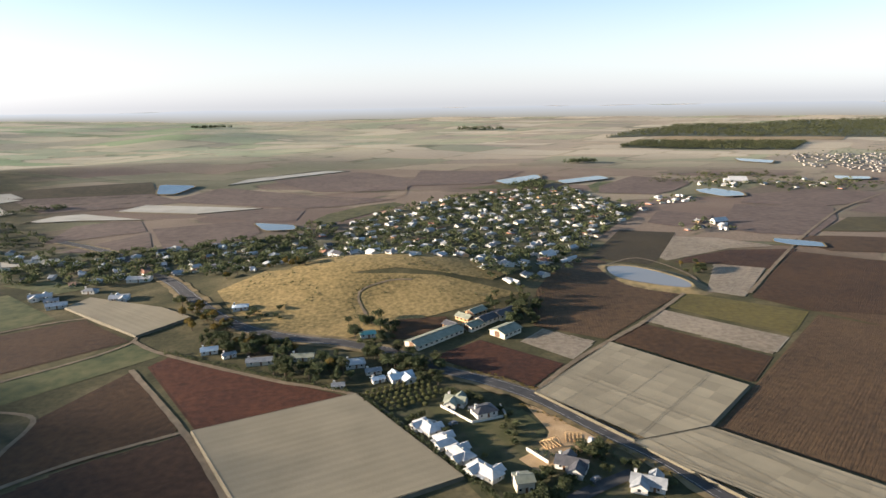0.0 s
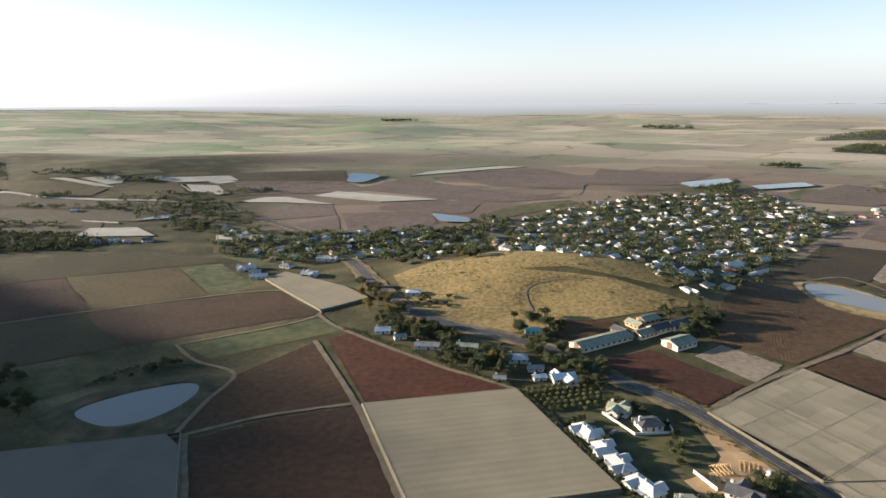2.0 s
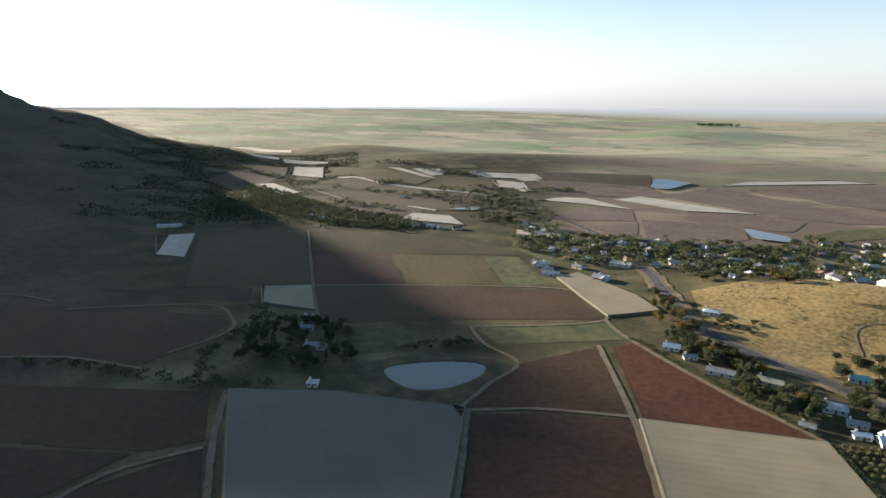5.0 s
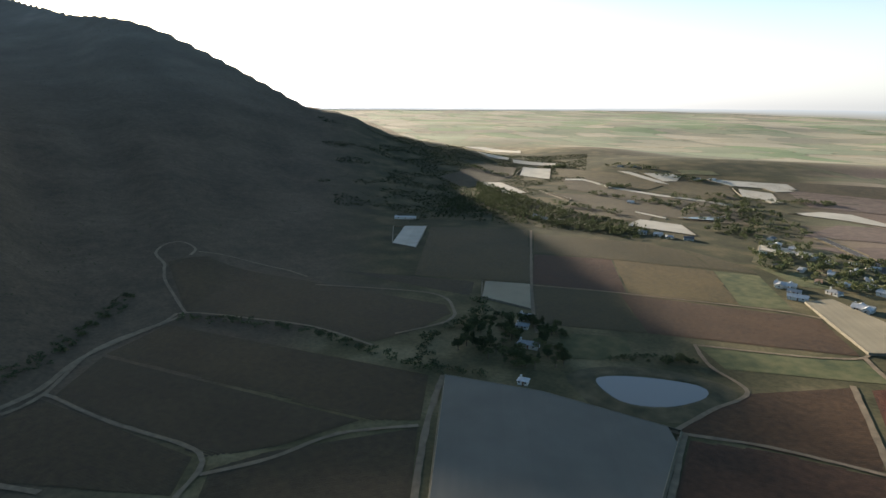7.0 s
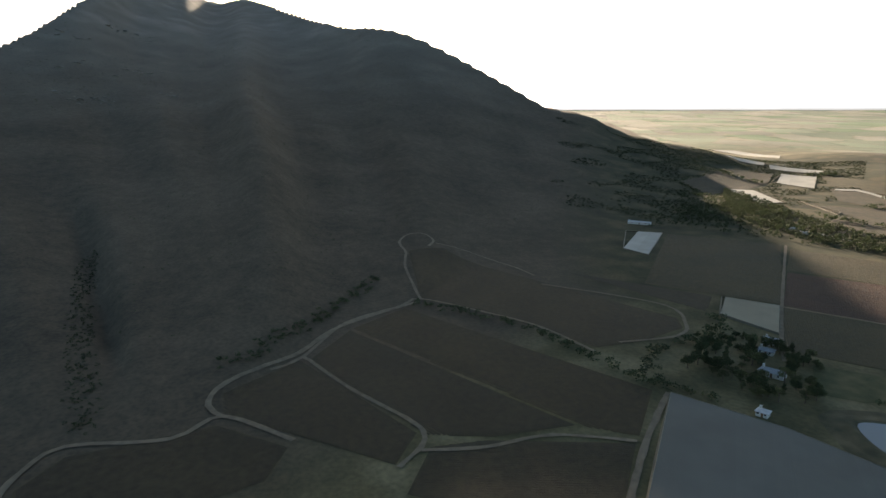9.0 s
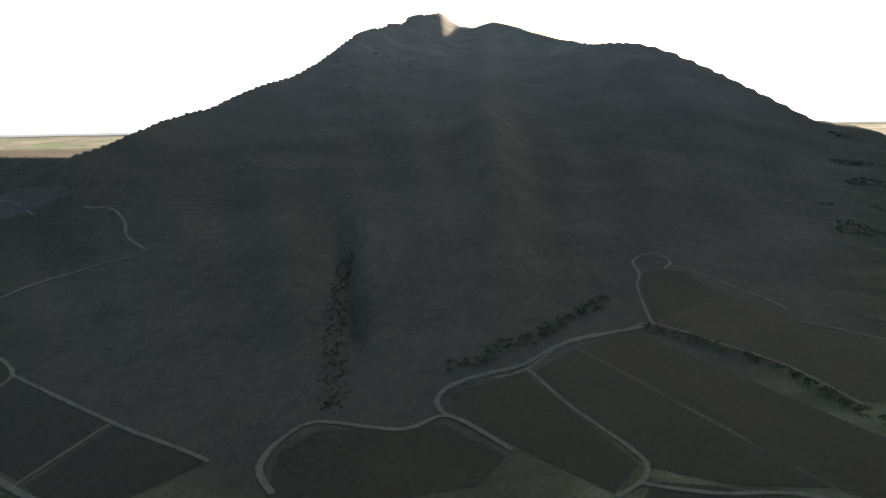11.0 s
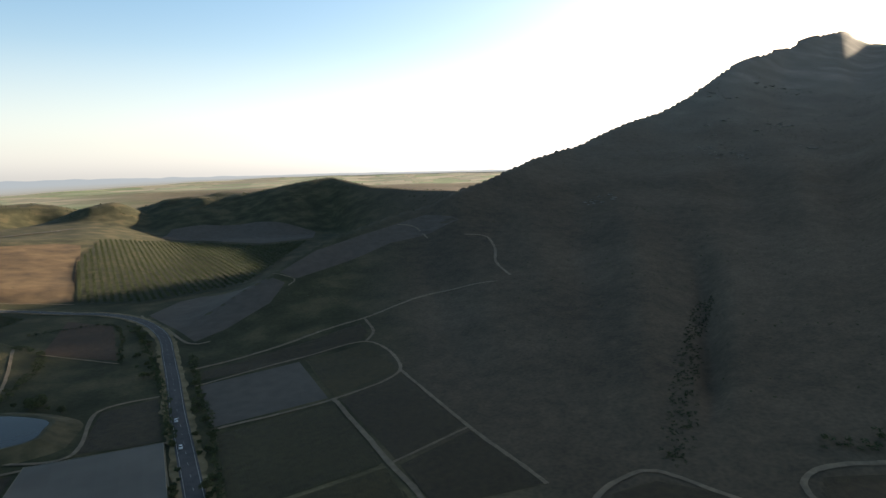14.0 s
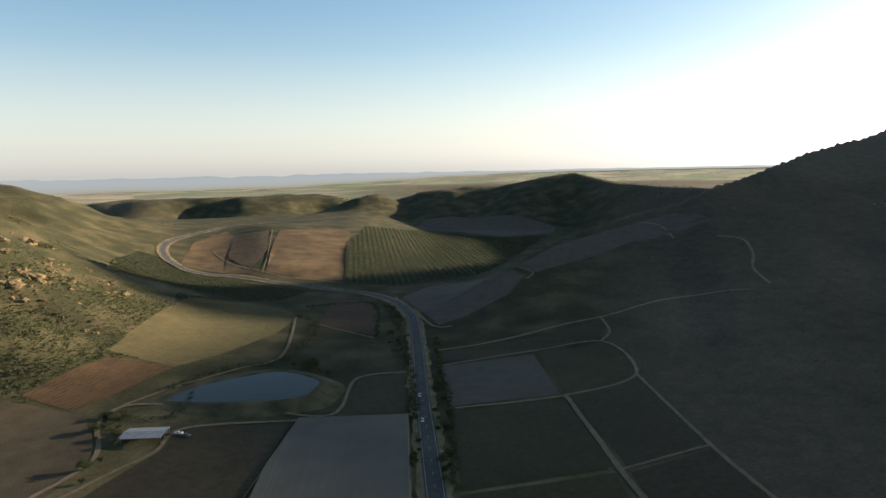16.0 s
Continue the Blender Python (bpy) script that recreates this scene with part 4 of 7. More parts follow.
field("plum", [(-538, 928), (-367, 986), (-294, 914), (-441, 827)], 0, 1)
field("green", [(-739, 930), (-708, 973), (-666, 949), (-712, 911)], 2, 3)
field("hay", [(-110, 425), (-60, 475), (35, 484), (92, 446), (72, 418), (0, 436)], 0, 1)

field("dark", [(165, 513), (229, 622), (279, 600), (224, 506), (203, 479), (177, 497)], 1, 2)
field("straw", [(222, 504), (269, 582), (306, 568), (341, 528), (295, 526), (245, 502), (223, 492)], 1, 0)
field("darkred", [(224, 484), (243, 499), (292, 520), (351, 515), (290, 454), (258, 475), (242, 481)], 3, 4)
field("straw", [(214, 405), (255, 476), (290, 460), (233, 390)], 2, 3)
field("brown", [(237, 388), (293, 453), (343, 507), (385, 471), (410, 460), (310, 340), (258, 356)], 1, 2)
field("plum", [(332, 612), (429, 762), (528, 730), (526, 688), (400, 564), (354, 582)], 0, 1)
field("plum", [(272, 655), (319, 736), (364, 686), (336, 643), (294, 628)], 0, 1)
field("plum", [(488, 838), (606, 866), (700, 800), (532, 716), (441, 769)], 0, 1)
field("plum", [(529, 692), (670, 801), (660, 690), (553, 664)], 0, 1)
field("olive", [(420, 584), (501, 654), (580, 645), (500, 571)], 0, 1)
field("brown", [(368, 550), (400, 564), (490, 556), (440, 484), (374, 503)], 3, 4)
field("plum", [(321, 967), (422, 1091), (484, 1023), (463, 938), (368, 862), (297, 894)], 0, 1)
field("green", [(304, 971), (339, 1024), (388, 1013), (350, 948), (292, 907)], 0, 1)
field("tawny", [(261, 357), (296, 343), (330, 330), (300, 296), (281, 325)], 0, 1)
field("forest", [(680, 2015), (1184, 2588), (1487, 2562), (1750, 2627), (2200, 2500), (1950, 1700), (1452, 1784), (1347, 1802), (1124, 1868), (819, 1988)], 0, 1)
field("forest", [(605, 1673), (730, 1854), (994, 1793), (1139, 1675), (991, 1519), (815, 1605)], 0, 1)
field("dry", [(794, 1926), (904, 1970), (1373, 1838), (1249, 1692), (846, 1842)], 1, 2)


def net_strip(line, depth):
    """A long narrow net along a rise in the ground."""
    far = [(x * (1 + depth / math.hypot(x, y)), y * (1 + depth / math.hypot(x, y))) for x, y in line]
    pts = list(line) + far[::-1]
    field("net", pts, len(pts) - 1, 0)


net_strip([(-824, 748), (-802, 766), (-770, 760), (-721, 745), (-679, 745), (-624, 746), (-603, 750), (-554, 757), (-501, 752)], 16)
net_strip([(-540, 608), (-514, 606), (-490, 604)], 10)
net_strip([(-566, 491), (-538, 491), (-505, 496)], 9)

pond([(-206, 213), (-197, 232), (-175, 249), (-165, 241), (-168, 218), (-183, 205)])
pond([(-10, -377), (-28, -390), (-55, -395), (-75, -393), (-91, -366), (-86, -353), (-74, -342), (-37, -354), (-14, -368)])
pond([(167, 473), (189, 467), (208, 429), (203, 410), (180, 423), (163, 445)])
pond([(-358, 978), (-378, 1054), (-319, 1051), (-331, 978)])
pond([(-161, 722), (-113, 702), (-106, 675), (-139, 672)])
pond([(-488, 620), (-471, 655), (-461, 679), (-453, 640)])

pond([(354, 555), (385, 533), (377, 514), (353, 526), (346, 541)])
pond([(439, 890), (472, 903), (489, 855), (479, 823), (445, 819), (434, 861)])
pond([(169, 1059), (260, 1137), (255, 1083), (183, 1003)])
pond([(271, 1039), (362, 1095), (366, 1051), (275, 999)])
pond([(737, 1007), (783, 983), (761, 955), (707, 960)])
pond([(755, 1356), (799, 1279), (765, 1232), (733, 1293)])

way("road", 8, [(-88, -187), (-102, -223), (-125, -282), (-147, -338), (-169, -391), (-188, -439), (-208, -491), (-221, -545), (-224, -590), (-215, -630), (-193, -664), (-165, -710), (-136, -744), (-105, -775), (-78, -795), (-55, -825), (-38, -868), (-29, -930), (-36, -990), (-62, -1050), (-105, -1115), (-152, -1180), (-225, -1235), (-310, -1262), (-400, -1300)])
way("road", 8, [(121, 160), (108, 179), (97, 203), (80, 228), (61, 258), (41, 278), (17, 297), (-2, 318), (-34, 337), (-53, 343), (-78, 356), (-98, 371), (-121, 397), (-147, 435), (-168, 470), (-215, 535), (-269, 595), (-336, 650)])
way("lane", 5, [(55, 182), (67, 189), (82, 196)])
way("track", 5, [(-137, 312), (-89, 243), (-53, 182), (-46, 170)])
way("track", 5, [(-152, 354), (-128, 332), (-62, 291), (-22, 271), (-3, 244), (16, 211), (20, 198)])
way("track", 4, [(-211, 293), (-187, 274), (-159, 263), (-156, 233), (-152, 202)])
way("track", 4, [(-148, 202), (-131, 179), (-116, 154), (-107, 140)])
way("track", 4, [(-151, 203), (-125, 225), (-90, 244)])
way("track", 4, [(-351, 291), (-298, 336), (-200, 398), (-152, 354), (-209, 293)])
way("track", 4, [(-517, 424), (-352, 291), (-282, 237), (-270, 229)])
way("track", 5, [(-248, 151), (-210, 120), (-168, 91), (-154, 81)])
way("track", 4, [(-148, 205), (-123, 166), (-113, 150)])
way("track", 4, [(-308, -33), (-324, -17), (-371, 6), (-401, 44), (-414, 59), (-381, 93), (-346, 121), (-302, 138)])
way("track", 4, [(-534, 84), (-551, 91), (-567, 85), (-568, 70), (-549, 60), (-520, 62), (-505, 60), (-477, 57), (-414, 59)])
way("track", 3, [(-545, 92), (-542, 114), (-515, 132), (-486, 147), (-457, 155)])
way("track", 4, [(-312, 157), (-315, 194), (-334, 211), (-373, 215), (-433, 153)])
way("track", 4, [(-324, -17), (-278, 7), (-234, 34), (-209, 21)])
way("track", 4, [(-219, 31), (-217, 56), (-221, 85), (-210, 116)])
way("track", 5, [(-191, -101), (-207, -114), (-230, -115), (-247, -106), (-246, -67), (-262, -49), (-236, -18)])
way("track", 5, [(-262, -49), (-273, -57), (-293, -52), (-328, -20), (-366, 3), (-409, 57)])
way("track", 4, [(-146, -297), (-213, -283), (-274, -292), (-301, -353), (-245, -367), (-173, -368)])
way("track", 4, [(-274, -292), (-232, -198), (-215, -153), (-208, -136)])
way("track", 5, [(-213, -283), (-179, -199), (-171, -177), (-163, -160)])
way("track", 3, [(-179, -199), (-231, -198)])
way("track", 5, [(-186, -402), (-245, -398), (-289, -403), (-332, -399), (-373, -396), (-415, -395), (-442, -375), (-463, -357)])
way("track", 5, [(-561, -480), (-576, -460), (-548, -425), (-512, -396), (-485, -358)])
way("track", 4, [(-545, -577), (-553, -555), (-533, -513)])
way("track", 4, [(-300, -356), (-319, -369), (-334, -397)])
way("track", 4, [(-234, -598), (-226, -560), (-222, -523), (-214, -463), (-226, -452)])
way("track", 3, [(-345, -548), (-352, -522), (-338, -512)])
way("track", 3, [(-199, -1048), (-173, -939), (-152, -851), (-135, -787)])
way("track", 3, [(-94, -955), (-100, -894), (-116, -818), (-153, -761), (-187, -736), (-212, -708)])
way("track", 4, [(47, -287), (25, -315), (23, -360), (-10, -391), (-51, -416), (-85, -438), (-121, -552)])
way("track", 4, [(36, -282), (17, -298), (0, -311), (-15, -333), (-66, -320), (-123, -300), (-133, -295)])
way("track", 4, [(23, -363), (5, -372), (-48, -347), (-86, -319), (-117, -369), (-150, -367)])
way("track", 3, [(-131, -520), (-160, -455)])
way("track", 5, [(61, 264), (86, 293), (115, 321), (147, 350), (196, 402)])
way("track", 5, [(240, 397), (339, 509), (424, 600), (535, 710), (661, 806)])
way("track", 4, [(166, 481), (203, 503), (221, 451), (214, 407), (216, 400)])
way("track", 4, [(-221, 1058), (-115, 934), (-47, 879)])
way("track", 3, [(20, 1018), (13, 920), (-7, 886)])
way("track", 4, [(-65, 354), (-34, 339)])
way("track", 3, [(-20, 375), (-26, 399), (-22, 410), (-5, 418), (10, 418)])

# ---------------------------------------------------------------- things: helpers
def part(name, verts, faces, material, parent, label=""):
    ob = mesh_object(name, verts, faces, material, parent)
    if label:
        ob["label"] = label
    return ob


class Shape:
    """Collects boxes, slabs and prisms for one mesh."""

    def __init__(self):
        self.v, self.f = [], []

    def add(self, verts, faces):
        s = len(self.v)
        self.v += verts
        self.f += [tuple(s + k for k in q) for q in faces]
        return self

    def box(self, x0, x1, y0, y1, z0, z1):
        v = [(x, y, z) for z in (z0, z1) for x, y in ((x0, y0), (x1, y0), (x1, y1), (x0, y1))]
        return self.add(v, [(3, 2, 1, 0), (4, 5, 6, 7), (0, 1, 5, 4), (1, 2, 6, 5), (2, 3, 7, 6), (3, 0, 4, 7)])

    def gable_walls(self, x0, x1, y0, y1, z0, z1, zr, axis="x"):
        """Walls under a pitched roof whose ridge runs along the axis."""
        if axis == "x":
            ym = (y0 + y1) / 2
            v = [(x0, y0, z0), (x1, y0, z0), (x1, y1, z0), (x0, y1, z0), (x0, y0, z1), (x1, y0, z1), (x1, y1, z1), (x0, y1, z1), (x0, ym, zr), (x1, ym, zr)]
            return self.add(v, [(0, 1, 5, 4), (2, 3, 7, 6), (1, 2, 6, 9, 5), (3, 0, 4, 8, 7)])
        xm = (x0 + x1) / 2
        v = [(x0, y0, z0), (x1, y0, z0), (x1, y1, z0), (x0, y1, z0), (x0, y0, z1), (x1, y0, z1), (x1, y1, z1), (x0, y1, z1), (xm, y0, zr), (xm, y1, zr)]
        return self.add(v, [(0, 1, 5, 8, 4), (2, 3, 7, 9, 6), (1, 2, 6, 5), (3, 0, 4, 7)])

    def roof(self, x0, x1, y0, y1, z1, zr, axis="x", over=0.45, thick=0.14):
        """A bent slab with eaves, one piece."""
        swap = axis != "x"
        a0, a1, b0, b1 = (y0, y1, x0, x1) if swap else (x0, x1, y0, y1)
        mid = (b0 + b1) / 2
        drop = (zr - z1) / (mid - b0) * over
        low = z1 - drop
        prof = [(b0 - over, low), (mid, zr), (b1 + over, low), (b1 + over, low + thick), (mid, zr + thick), (b0 - over, low + thick)]
        v = [(a, b, z) for a in (a0 - over, a1 + over) for b, z in prof]
        if swap:
            v = [(y, x, z) for x, y, z in v]
        f = [(k, (k + 1) % 6, 6 + (k + 1) % 6, 6 + k) for k in range(6)] + [(0, 5, 4, 1), (1, 4, 3, 2), (6, 7, 10, 11), (7, 8, 9, 10)]
        if not swap:
            f = [q[::-1] for q in f]
        return self.add(v, f)

    def hip(self, x0, x1, y0, y1, z1, zr, over=0.5):
        x0, x1, y0, y1 = x0 - over, x1 + over, y0 - over, y1 + over
        h = min(y1 - y0, x1 - x0) / 2
        ym, xm = (y0 + y1) / 2, (x0 + x1) / 2
        ra, rb = ((x0 + h, ym), (x1 - h, ym)) if x1 - x0 >= y1 - y0 else ((xm, y0 + h), (xm, y1 - h))
        z0 = z1 - 0.12
        v = [(x0, y0, z0), (x1, y0, z0), (x1, y1, z0), (x0, y1, z0), (x0, y0, z1 + .05), (x1, y0, z1 + .05), (x1, y1, z1 + .05), (x0, y1, z1 + .05), (*ra, zr), (*rb, zr)]
        if x1 - x0 >= y1 - y0:
            top = [(4, 5, 9, 8), (5, 6, 9), (6, 7, 8, 9), (7, 4, 8)]
        else:
            top = [(4, 5, 8), (5, 6, 9, 8), (6, 7, 9), (7, 4, 8, 9)]
        return self.add(v, top + [(3, 2, 1, 0), (0, 1, 5, 4), (1, 2, 6, 5), (2, 3, 7, 6), (3, 0, 4, 7)])

    def make(self, name, material, parent, label=""):
        return part(name, self.v, self.f, material, parent, label)


WALLS = {
    "white": surface("white_plaster", [(0.42, 0.405, 0.37), (0.55, 0.54, 0.50)], 0.4, 0.9, 0.15, 5, 0.05, random_tint=0.06),
    "cream": surface("cream_plaster", [(0.46, 0.415, 0.33), (0.58, 0.53, 0.435)], 0.4, 0.9, 0.15, 5, 0.05, random_tint=0.08),
    "ochre": surface("ochre_plaster", [(0.40, 0.24, 0.12), (0.52, 0.34, 0.18)], 0.4, 0.9, 0.15, 5, 0.05, random_tint=0.1),
    "brick": surface("brick_wall", [(0.25, 0.11, 0.07), (0.34, 0.17, 0.11)], 0.8, 0.9, 0.3, 6, 0.05, random_tint=0.1),
    "grey": surface("grey_plaster", [(0.36, 0.35, 0.33), (0.48, 0.47, 0.44)], 0.4, 0.9, 0.15, 5, 0.05, random_tint=0.1),
}
ROOFS = {
    "white": surface("white_sheet_roof", [(0.36, 0.37, 0.385), (0.52, 0.525, 0.53)], 0.5, 0.55, 0.15, 4, 0.06, random_tint=0.08),
    "grey": surface("grey_sheet_roof", [(0.17, 0.182, 0.195), (0.28, 0.295, 0.31)], 0.5, 0.5, 0.2, 4, 0.06, random_tint=0.15),
    "slate": surface("dark_roof", [(0.055, 0.057, 0.065), (0.10, 0.10, 0.11)], 0.6, 0.6, 0.2, 4, 0.06, random_tint=0.15),
    "green": surface("green_sheet_roof", [(0.18, 0.195, 0.15), (0.29, 0.305, 0.24)], 0.4, 0.55, 0.2, 4, 0.05, random_tint=0.1),
    "teal": surface("teal_sheet_roof", [(0.16, 0.38, 0.34), (0.25, 0.50, 0.46)], 0.4, 0.5, 0.2, 4, 0.05),
    "rust": surface("rusty_roof", [(0.20, 0.10, 0.065), (0.30, 0.16, 0.10)], 0.5, 0.8, 0.3, 4, 0.06, random_tint=0.15),
    "tile": surface("clay_tile_roof", [(0.24, 0.15, 0.10), (0.33, 0.21, 0.145)], 0.8, 0.85, 0.4, 5, 0.06, random_tint=0.12),
    "blue": surface("pale_blue_roof", [(0.45, 0.53, 0.60), (0.58, 0.65, 0.70)], 0.5, 0.5, 0.15, 4, 0.06),
}
FRAME = surface("window_frame", [(0.55, 0.54, 0.52), (0.72, 0.72, 0.70)], 1.0, 0.6, 0.1)
DOOR = surface("door_wood", [(0.10, 0.055, 0.03), (0.17, 0.10, 0.06)], 1.0, 0.6, 0.2)
PANE = bpy.data.materials.new("window_glass")
PANE.use_nodes = True
PANE.node_tree.nodes["Principled BSDF"].inputs["Base Color"].default_value = (0.02, 0.025, 0.03, 1)
PANE.node_tree.nodes["Principled BSDF"].inputs["Roughness"].default_value = 0.05
CHIMNEY = WALLS["white"]


def window(x, y, z, w, h, facing, parent, detailed):
    """A framed window on a wall; facing is the wall's outward side: -y, +y, -x or +x."""
    def put(name, depth, inset, material, par):
        s = Shape()
        a, b = w / 2 - inset, h / 2 - inset
        if facing in ("-y", "+y"):
            k = -1 if facing == "-y" else 1
            y0, y1 = sorted((y, y + k * depth))
            s.box(x - a, x + a, y0, y1, z - b, z + b)
        else:
            k = -1 if facing == "-x" else 1
            x0, x1 = sorted((x, x + k * depth))
            s.box(x0, x1, y - a, y + a, z - b, z + b)
        return s.make(name, material, par)
    ob = put("window", 0.06, 0.0, FRAME if detailed else PANE, parent)
    if detailed:
        put("pane", 0.09, 0.12, PANE, ob)
    return ob


def house(L, W, H, R, wall, roof, style="gable", detailed=False, wing=None, veranda=False, label="", name="house", chimney=True, back_wing=None):
    """A house L x W with walls H and roof rise R; wing: (x, length, width) of a cross wing on the front."""
    base = new(name)
    tagged(base, label or f"{wall} walled village house with a {roof} roof", "house")
    s, r = Shape(), Shape()
    x0, x1, y0, y1 = -L / 2, L / 2, -W / 2, W / 2
    if style == "gable":
        s.gable_walls(x0, x1, y0, y1, -0.8, H, H + R)
        r.roof(x0, x1, y0, y1, H, H + R)
    else:
        s.box(x0, x1, y0, y1, -0.8, H)
        r.hip(x0, x1, y0, y1, H, H + R)
    front = y0
    if back_wing:
        wx, wl, ww = back_wing
        s.gable_walls(wx - ww / 2, wx + ww / 2, y1 - 0.2, y1 + wl, -0.8, H, H + R * 0.85, "y")
        r.roof(wx - ww / 2, wx + ww / 2, 0.2, y1 + wl, H, H + R * 0.85, "y")
    if wing:
        wx, wl, ww = wing
        s.gable_walls(wx - ww / 2, wx + ww / 2, y0 - wl, y0 + 0.2, -0.8, H, H + R * 0.9, "y")
        r.roof(wx - ww / 2, wx + ww / 2, y0 - wl, -0.2, H, H + R * 0.9, "y")
    s.make("wall", WALLS[wall], base)
    r.make("roof", ROOFS[roof], base)
    if chimney:
        c = Shape().box(x0 + 0.6, x0 + 1.5, 0.3, 1.1, H * 0.6, H + R + 0.9).box(x0 + 0.5, x0 + 1.6, 0.2, 1.2, H + R + 0.75, H + R + 0.95)
        c.make("chimney", CHIMNEY, base)
    dx = 0.3 if not wing else (x0 + x1) / 2 - (wing[0] / abs(wing[0]) if wing[0] else 1) * L * 0.2
    Shape().box(dx - 0.5, dx + 0.5, y0 - 0.07, y0 + 0.02, 0.0, 2.1).make("door", DOOR, base)
    for k in (-0.32, 0.30):
        xx = k * L
        if not wing or abs(xx - wing[0]) > wing[2] / 2 + 0.8:
            window(xx, y0, 1.5, 1.2, 1.2, "-y", base, detailed)
        window(xx, y1, 1.5, 1.2, 1.2, "+y", base, detailed)
    window(x1, -W * 0.15, 1.5, 1.1, 1.1, "+x", base, detailed)
    if detailed:
        window(x0, W * 0.18, 1.5, 1.1, 1.1, "-x", base, True)
        if wing:
            window(wing[0], y0 - wing[1], 1.5, 1.4, 1.3, "-y", base, True)
    if veranda:
        v = Shape()
        z1 = H - 0.2
        p = [(x0, y1, z1), (x1, y1, z1), (x1, y1 + 2.6, z1 - 0.5), (x0, y1 + 2.6, z1 - 0.5)]
        v.add(p + [(a, b, c + 0.1) for a, b, c in p], [(0, 3, 2, 1)[::-1], (4, 5, 6, 7), (0, 1, 5, 4), (1, 2, 6, 5), (2, 3, 7, 6), (3, 0, 4, 7)])
        v.make("veranda_roof", ROOFS[roof], base)
        for k in range(4):
            xx = x0 + 0.15 + (L - 0.3) * k / 3
            Shape().box(xx - 0.07, xx + 0.07, y1 + 2.35, y1 + 2.49, -0.5, z1 - 0.45).make("veranda_post", FRAME, base)
    return base


def cottage(L, W, H, R, label, flip):
    """A low white cottage: a hipped main roof with cross wings and a lean-to."""
    base = new("cottage")
    tagged(base, label, "house", "row of white cottages")
    x0, x1, y0, y1 = -L / 2, L / 2, -W / 2, W / 2
    k = -1 if flip else 1
    s = Shape().box(x0, x1, y0, y1, -0.6, H)
    r = Shape().hip(x0, x1, y0, y1, H, H + R, 0.45)
    for wx, y_a, y_b, ww in ((k * L * 0.24, y0 - 2.4, 0.0, 4.2), (-k * L * 0.22, 0.0, y1 + 2.2, 4.4)):
        s.box(wx - ww / 2, wx + ww / 2, min(y_a, y_b) + 0.1, max(y_a, y_b) - 0.1, -0.6, H - 0.01)
        r.roof(wx - ww / 2, wx + ww / 2, y_a, y_b, H + 0.02, H + R * 0.85, "y", 0.4, 0.12)
    s.make("wall", WALLS["white"], base)
    r.make("roof", ROOFS["white"], base)
    lean = Shape()
    p = [(-k * L * 0.1 - 2.2, y0, H - 0.1), (-k * L * 0.1 + 2.2, y0, H - 0.1), (-k * L * 0.1 + 2.2, y0 - 2, H - 0.55), (-k * L * 0.1 - 2.2, y0 - 2, H - 0.55)]
    lean.add(p + [(a, b, c + 0.1) for a, b, c in p], [(0, 1, 2, 3), (7, 6, 5, 4), (0, 4, 5, 1), (1, 5, 6, 2), (2, 6, 7, 3), (3, 7, 4, 0)])
    lean.make("porch_roof", ROOFS["grey"], base)
    Shape().box(-k * L * 0.1 - 0.45, -k * L * 0.1 + 0.45, y0 - 0.06, y0 + 0.02, 0, 2.0).make("door", DOOR, base)
    window(-k * L * 0.4, y0, 1.3, 1.0, 1.0, "-y", base, True)
    window(k * L * 0.24, y0 - 2.3, 1.3, 1.2, 1.0, "-y", base, True)
    window(x1, 0.6, 1.3, 1.0, 1.0, "+x", base, True)
    window(x0, -0.6, 1.3, 1.0, 1.0, "-x", base, True)
    window(k * L * 0.3, y1, 1.3, 1.0, 1.0, "+y", base, True)
    Shape().box(k * L * 0.05 - 0.3, k * L * 0.05 + 0.3, 0.5, 1.0, H, H + R + 0.35).make("chimney", CHIMNEY, base)
    return base


def stand(x, y, turn):
    return pose(x, y, gz(x, y) + 0.05, 0, 0, turn)


# ---------------------------------------------------------------- trees
FOLIAGE = {
    "dark": surface("dark_leaves", [(0.034, 0.046, 0.022), (0.076, 0.092, 0.042)], 0.6, 0.7, 0.0, spec=0.2, random_tint=0.25),
    "mid": surface("olive_leaves", [(0.052, 0.064, 0.028), (0.11, 0.118, 0.055)], 0.6, 0.7, 0.0, spec=0.2, random_tint=0.25),
    "gold": surface("autumn_leaves", [(0.11, 0.085, 0.022), (0.20, 0.15, 0.04)], 0.6, 0.75, 0.0, spec=0.2, random_tint=0.25),
    "orchard": surface("orchard_leaves", [(0.10, 0.115, 0.042), (0.21, 0.205, 0.085)], 0.6, 0.7, 0.0, spec=0.2, random_tint=0.12),
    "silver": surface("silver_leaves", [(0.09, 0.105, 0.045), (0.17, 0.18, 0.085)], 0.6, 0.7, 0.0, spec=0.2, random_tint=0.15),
}


def let_light_through(m, share):
    """Leaves pass on a part of the light that falls on their far side."""
    n, l = m.node_tree.nodes, m.node_tree.links
    b = n["Principled BSDF"]
    tr, mx = n.new("ShaderNodeBsdfTranslucent"), n.new("ShaderNodeMixShader")
    mx.inputs[0].default_value = share
    l.new(b.inputs["Base Color"].links[0].from_socket, tr.inputs[0])
    l.new(b.outputs[0], mx.inputs[1])
    l.new(tr.outputs[0], mx.inputs[2])
    l.new(mx.outputs[0], n["Material Output"].inputs[0])


for leaf_material in FOLIAGE.values():
    let_light_through(leaf_material, 0.35)
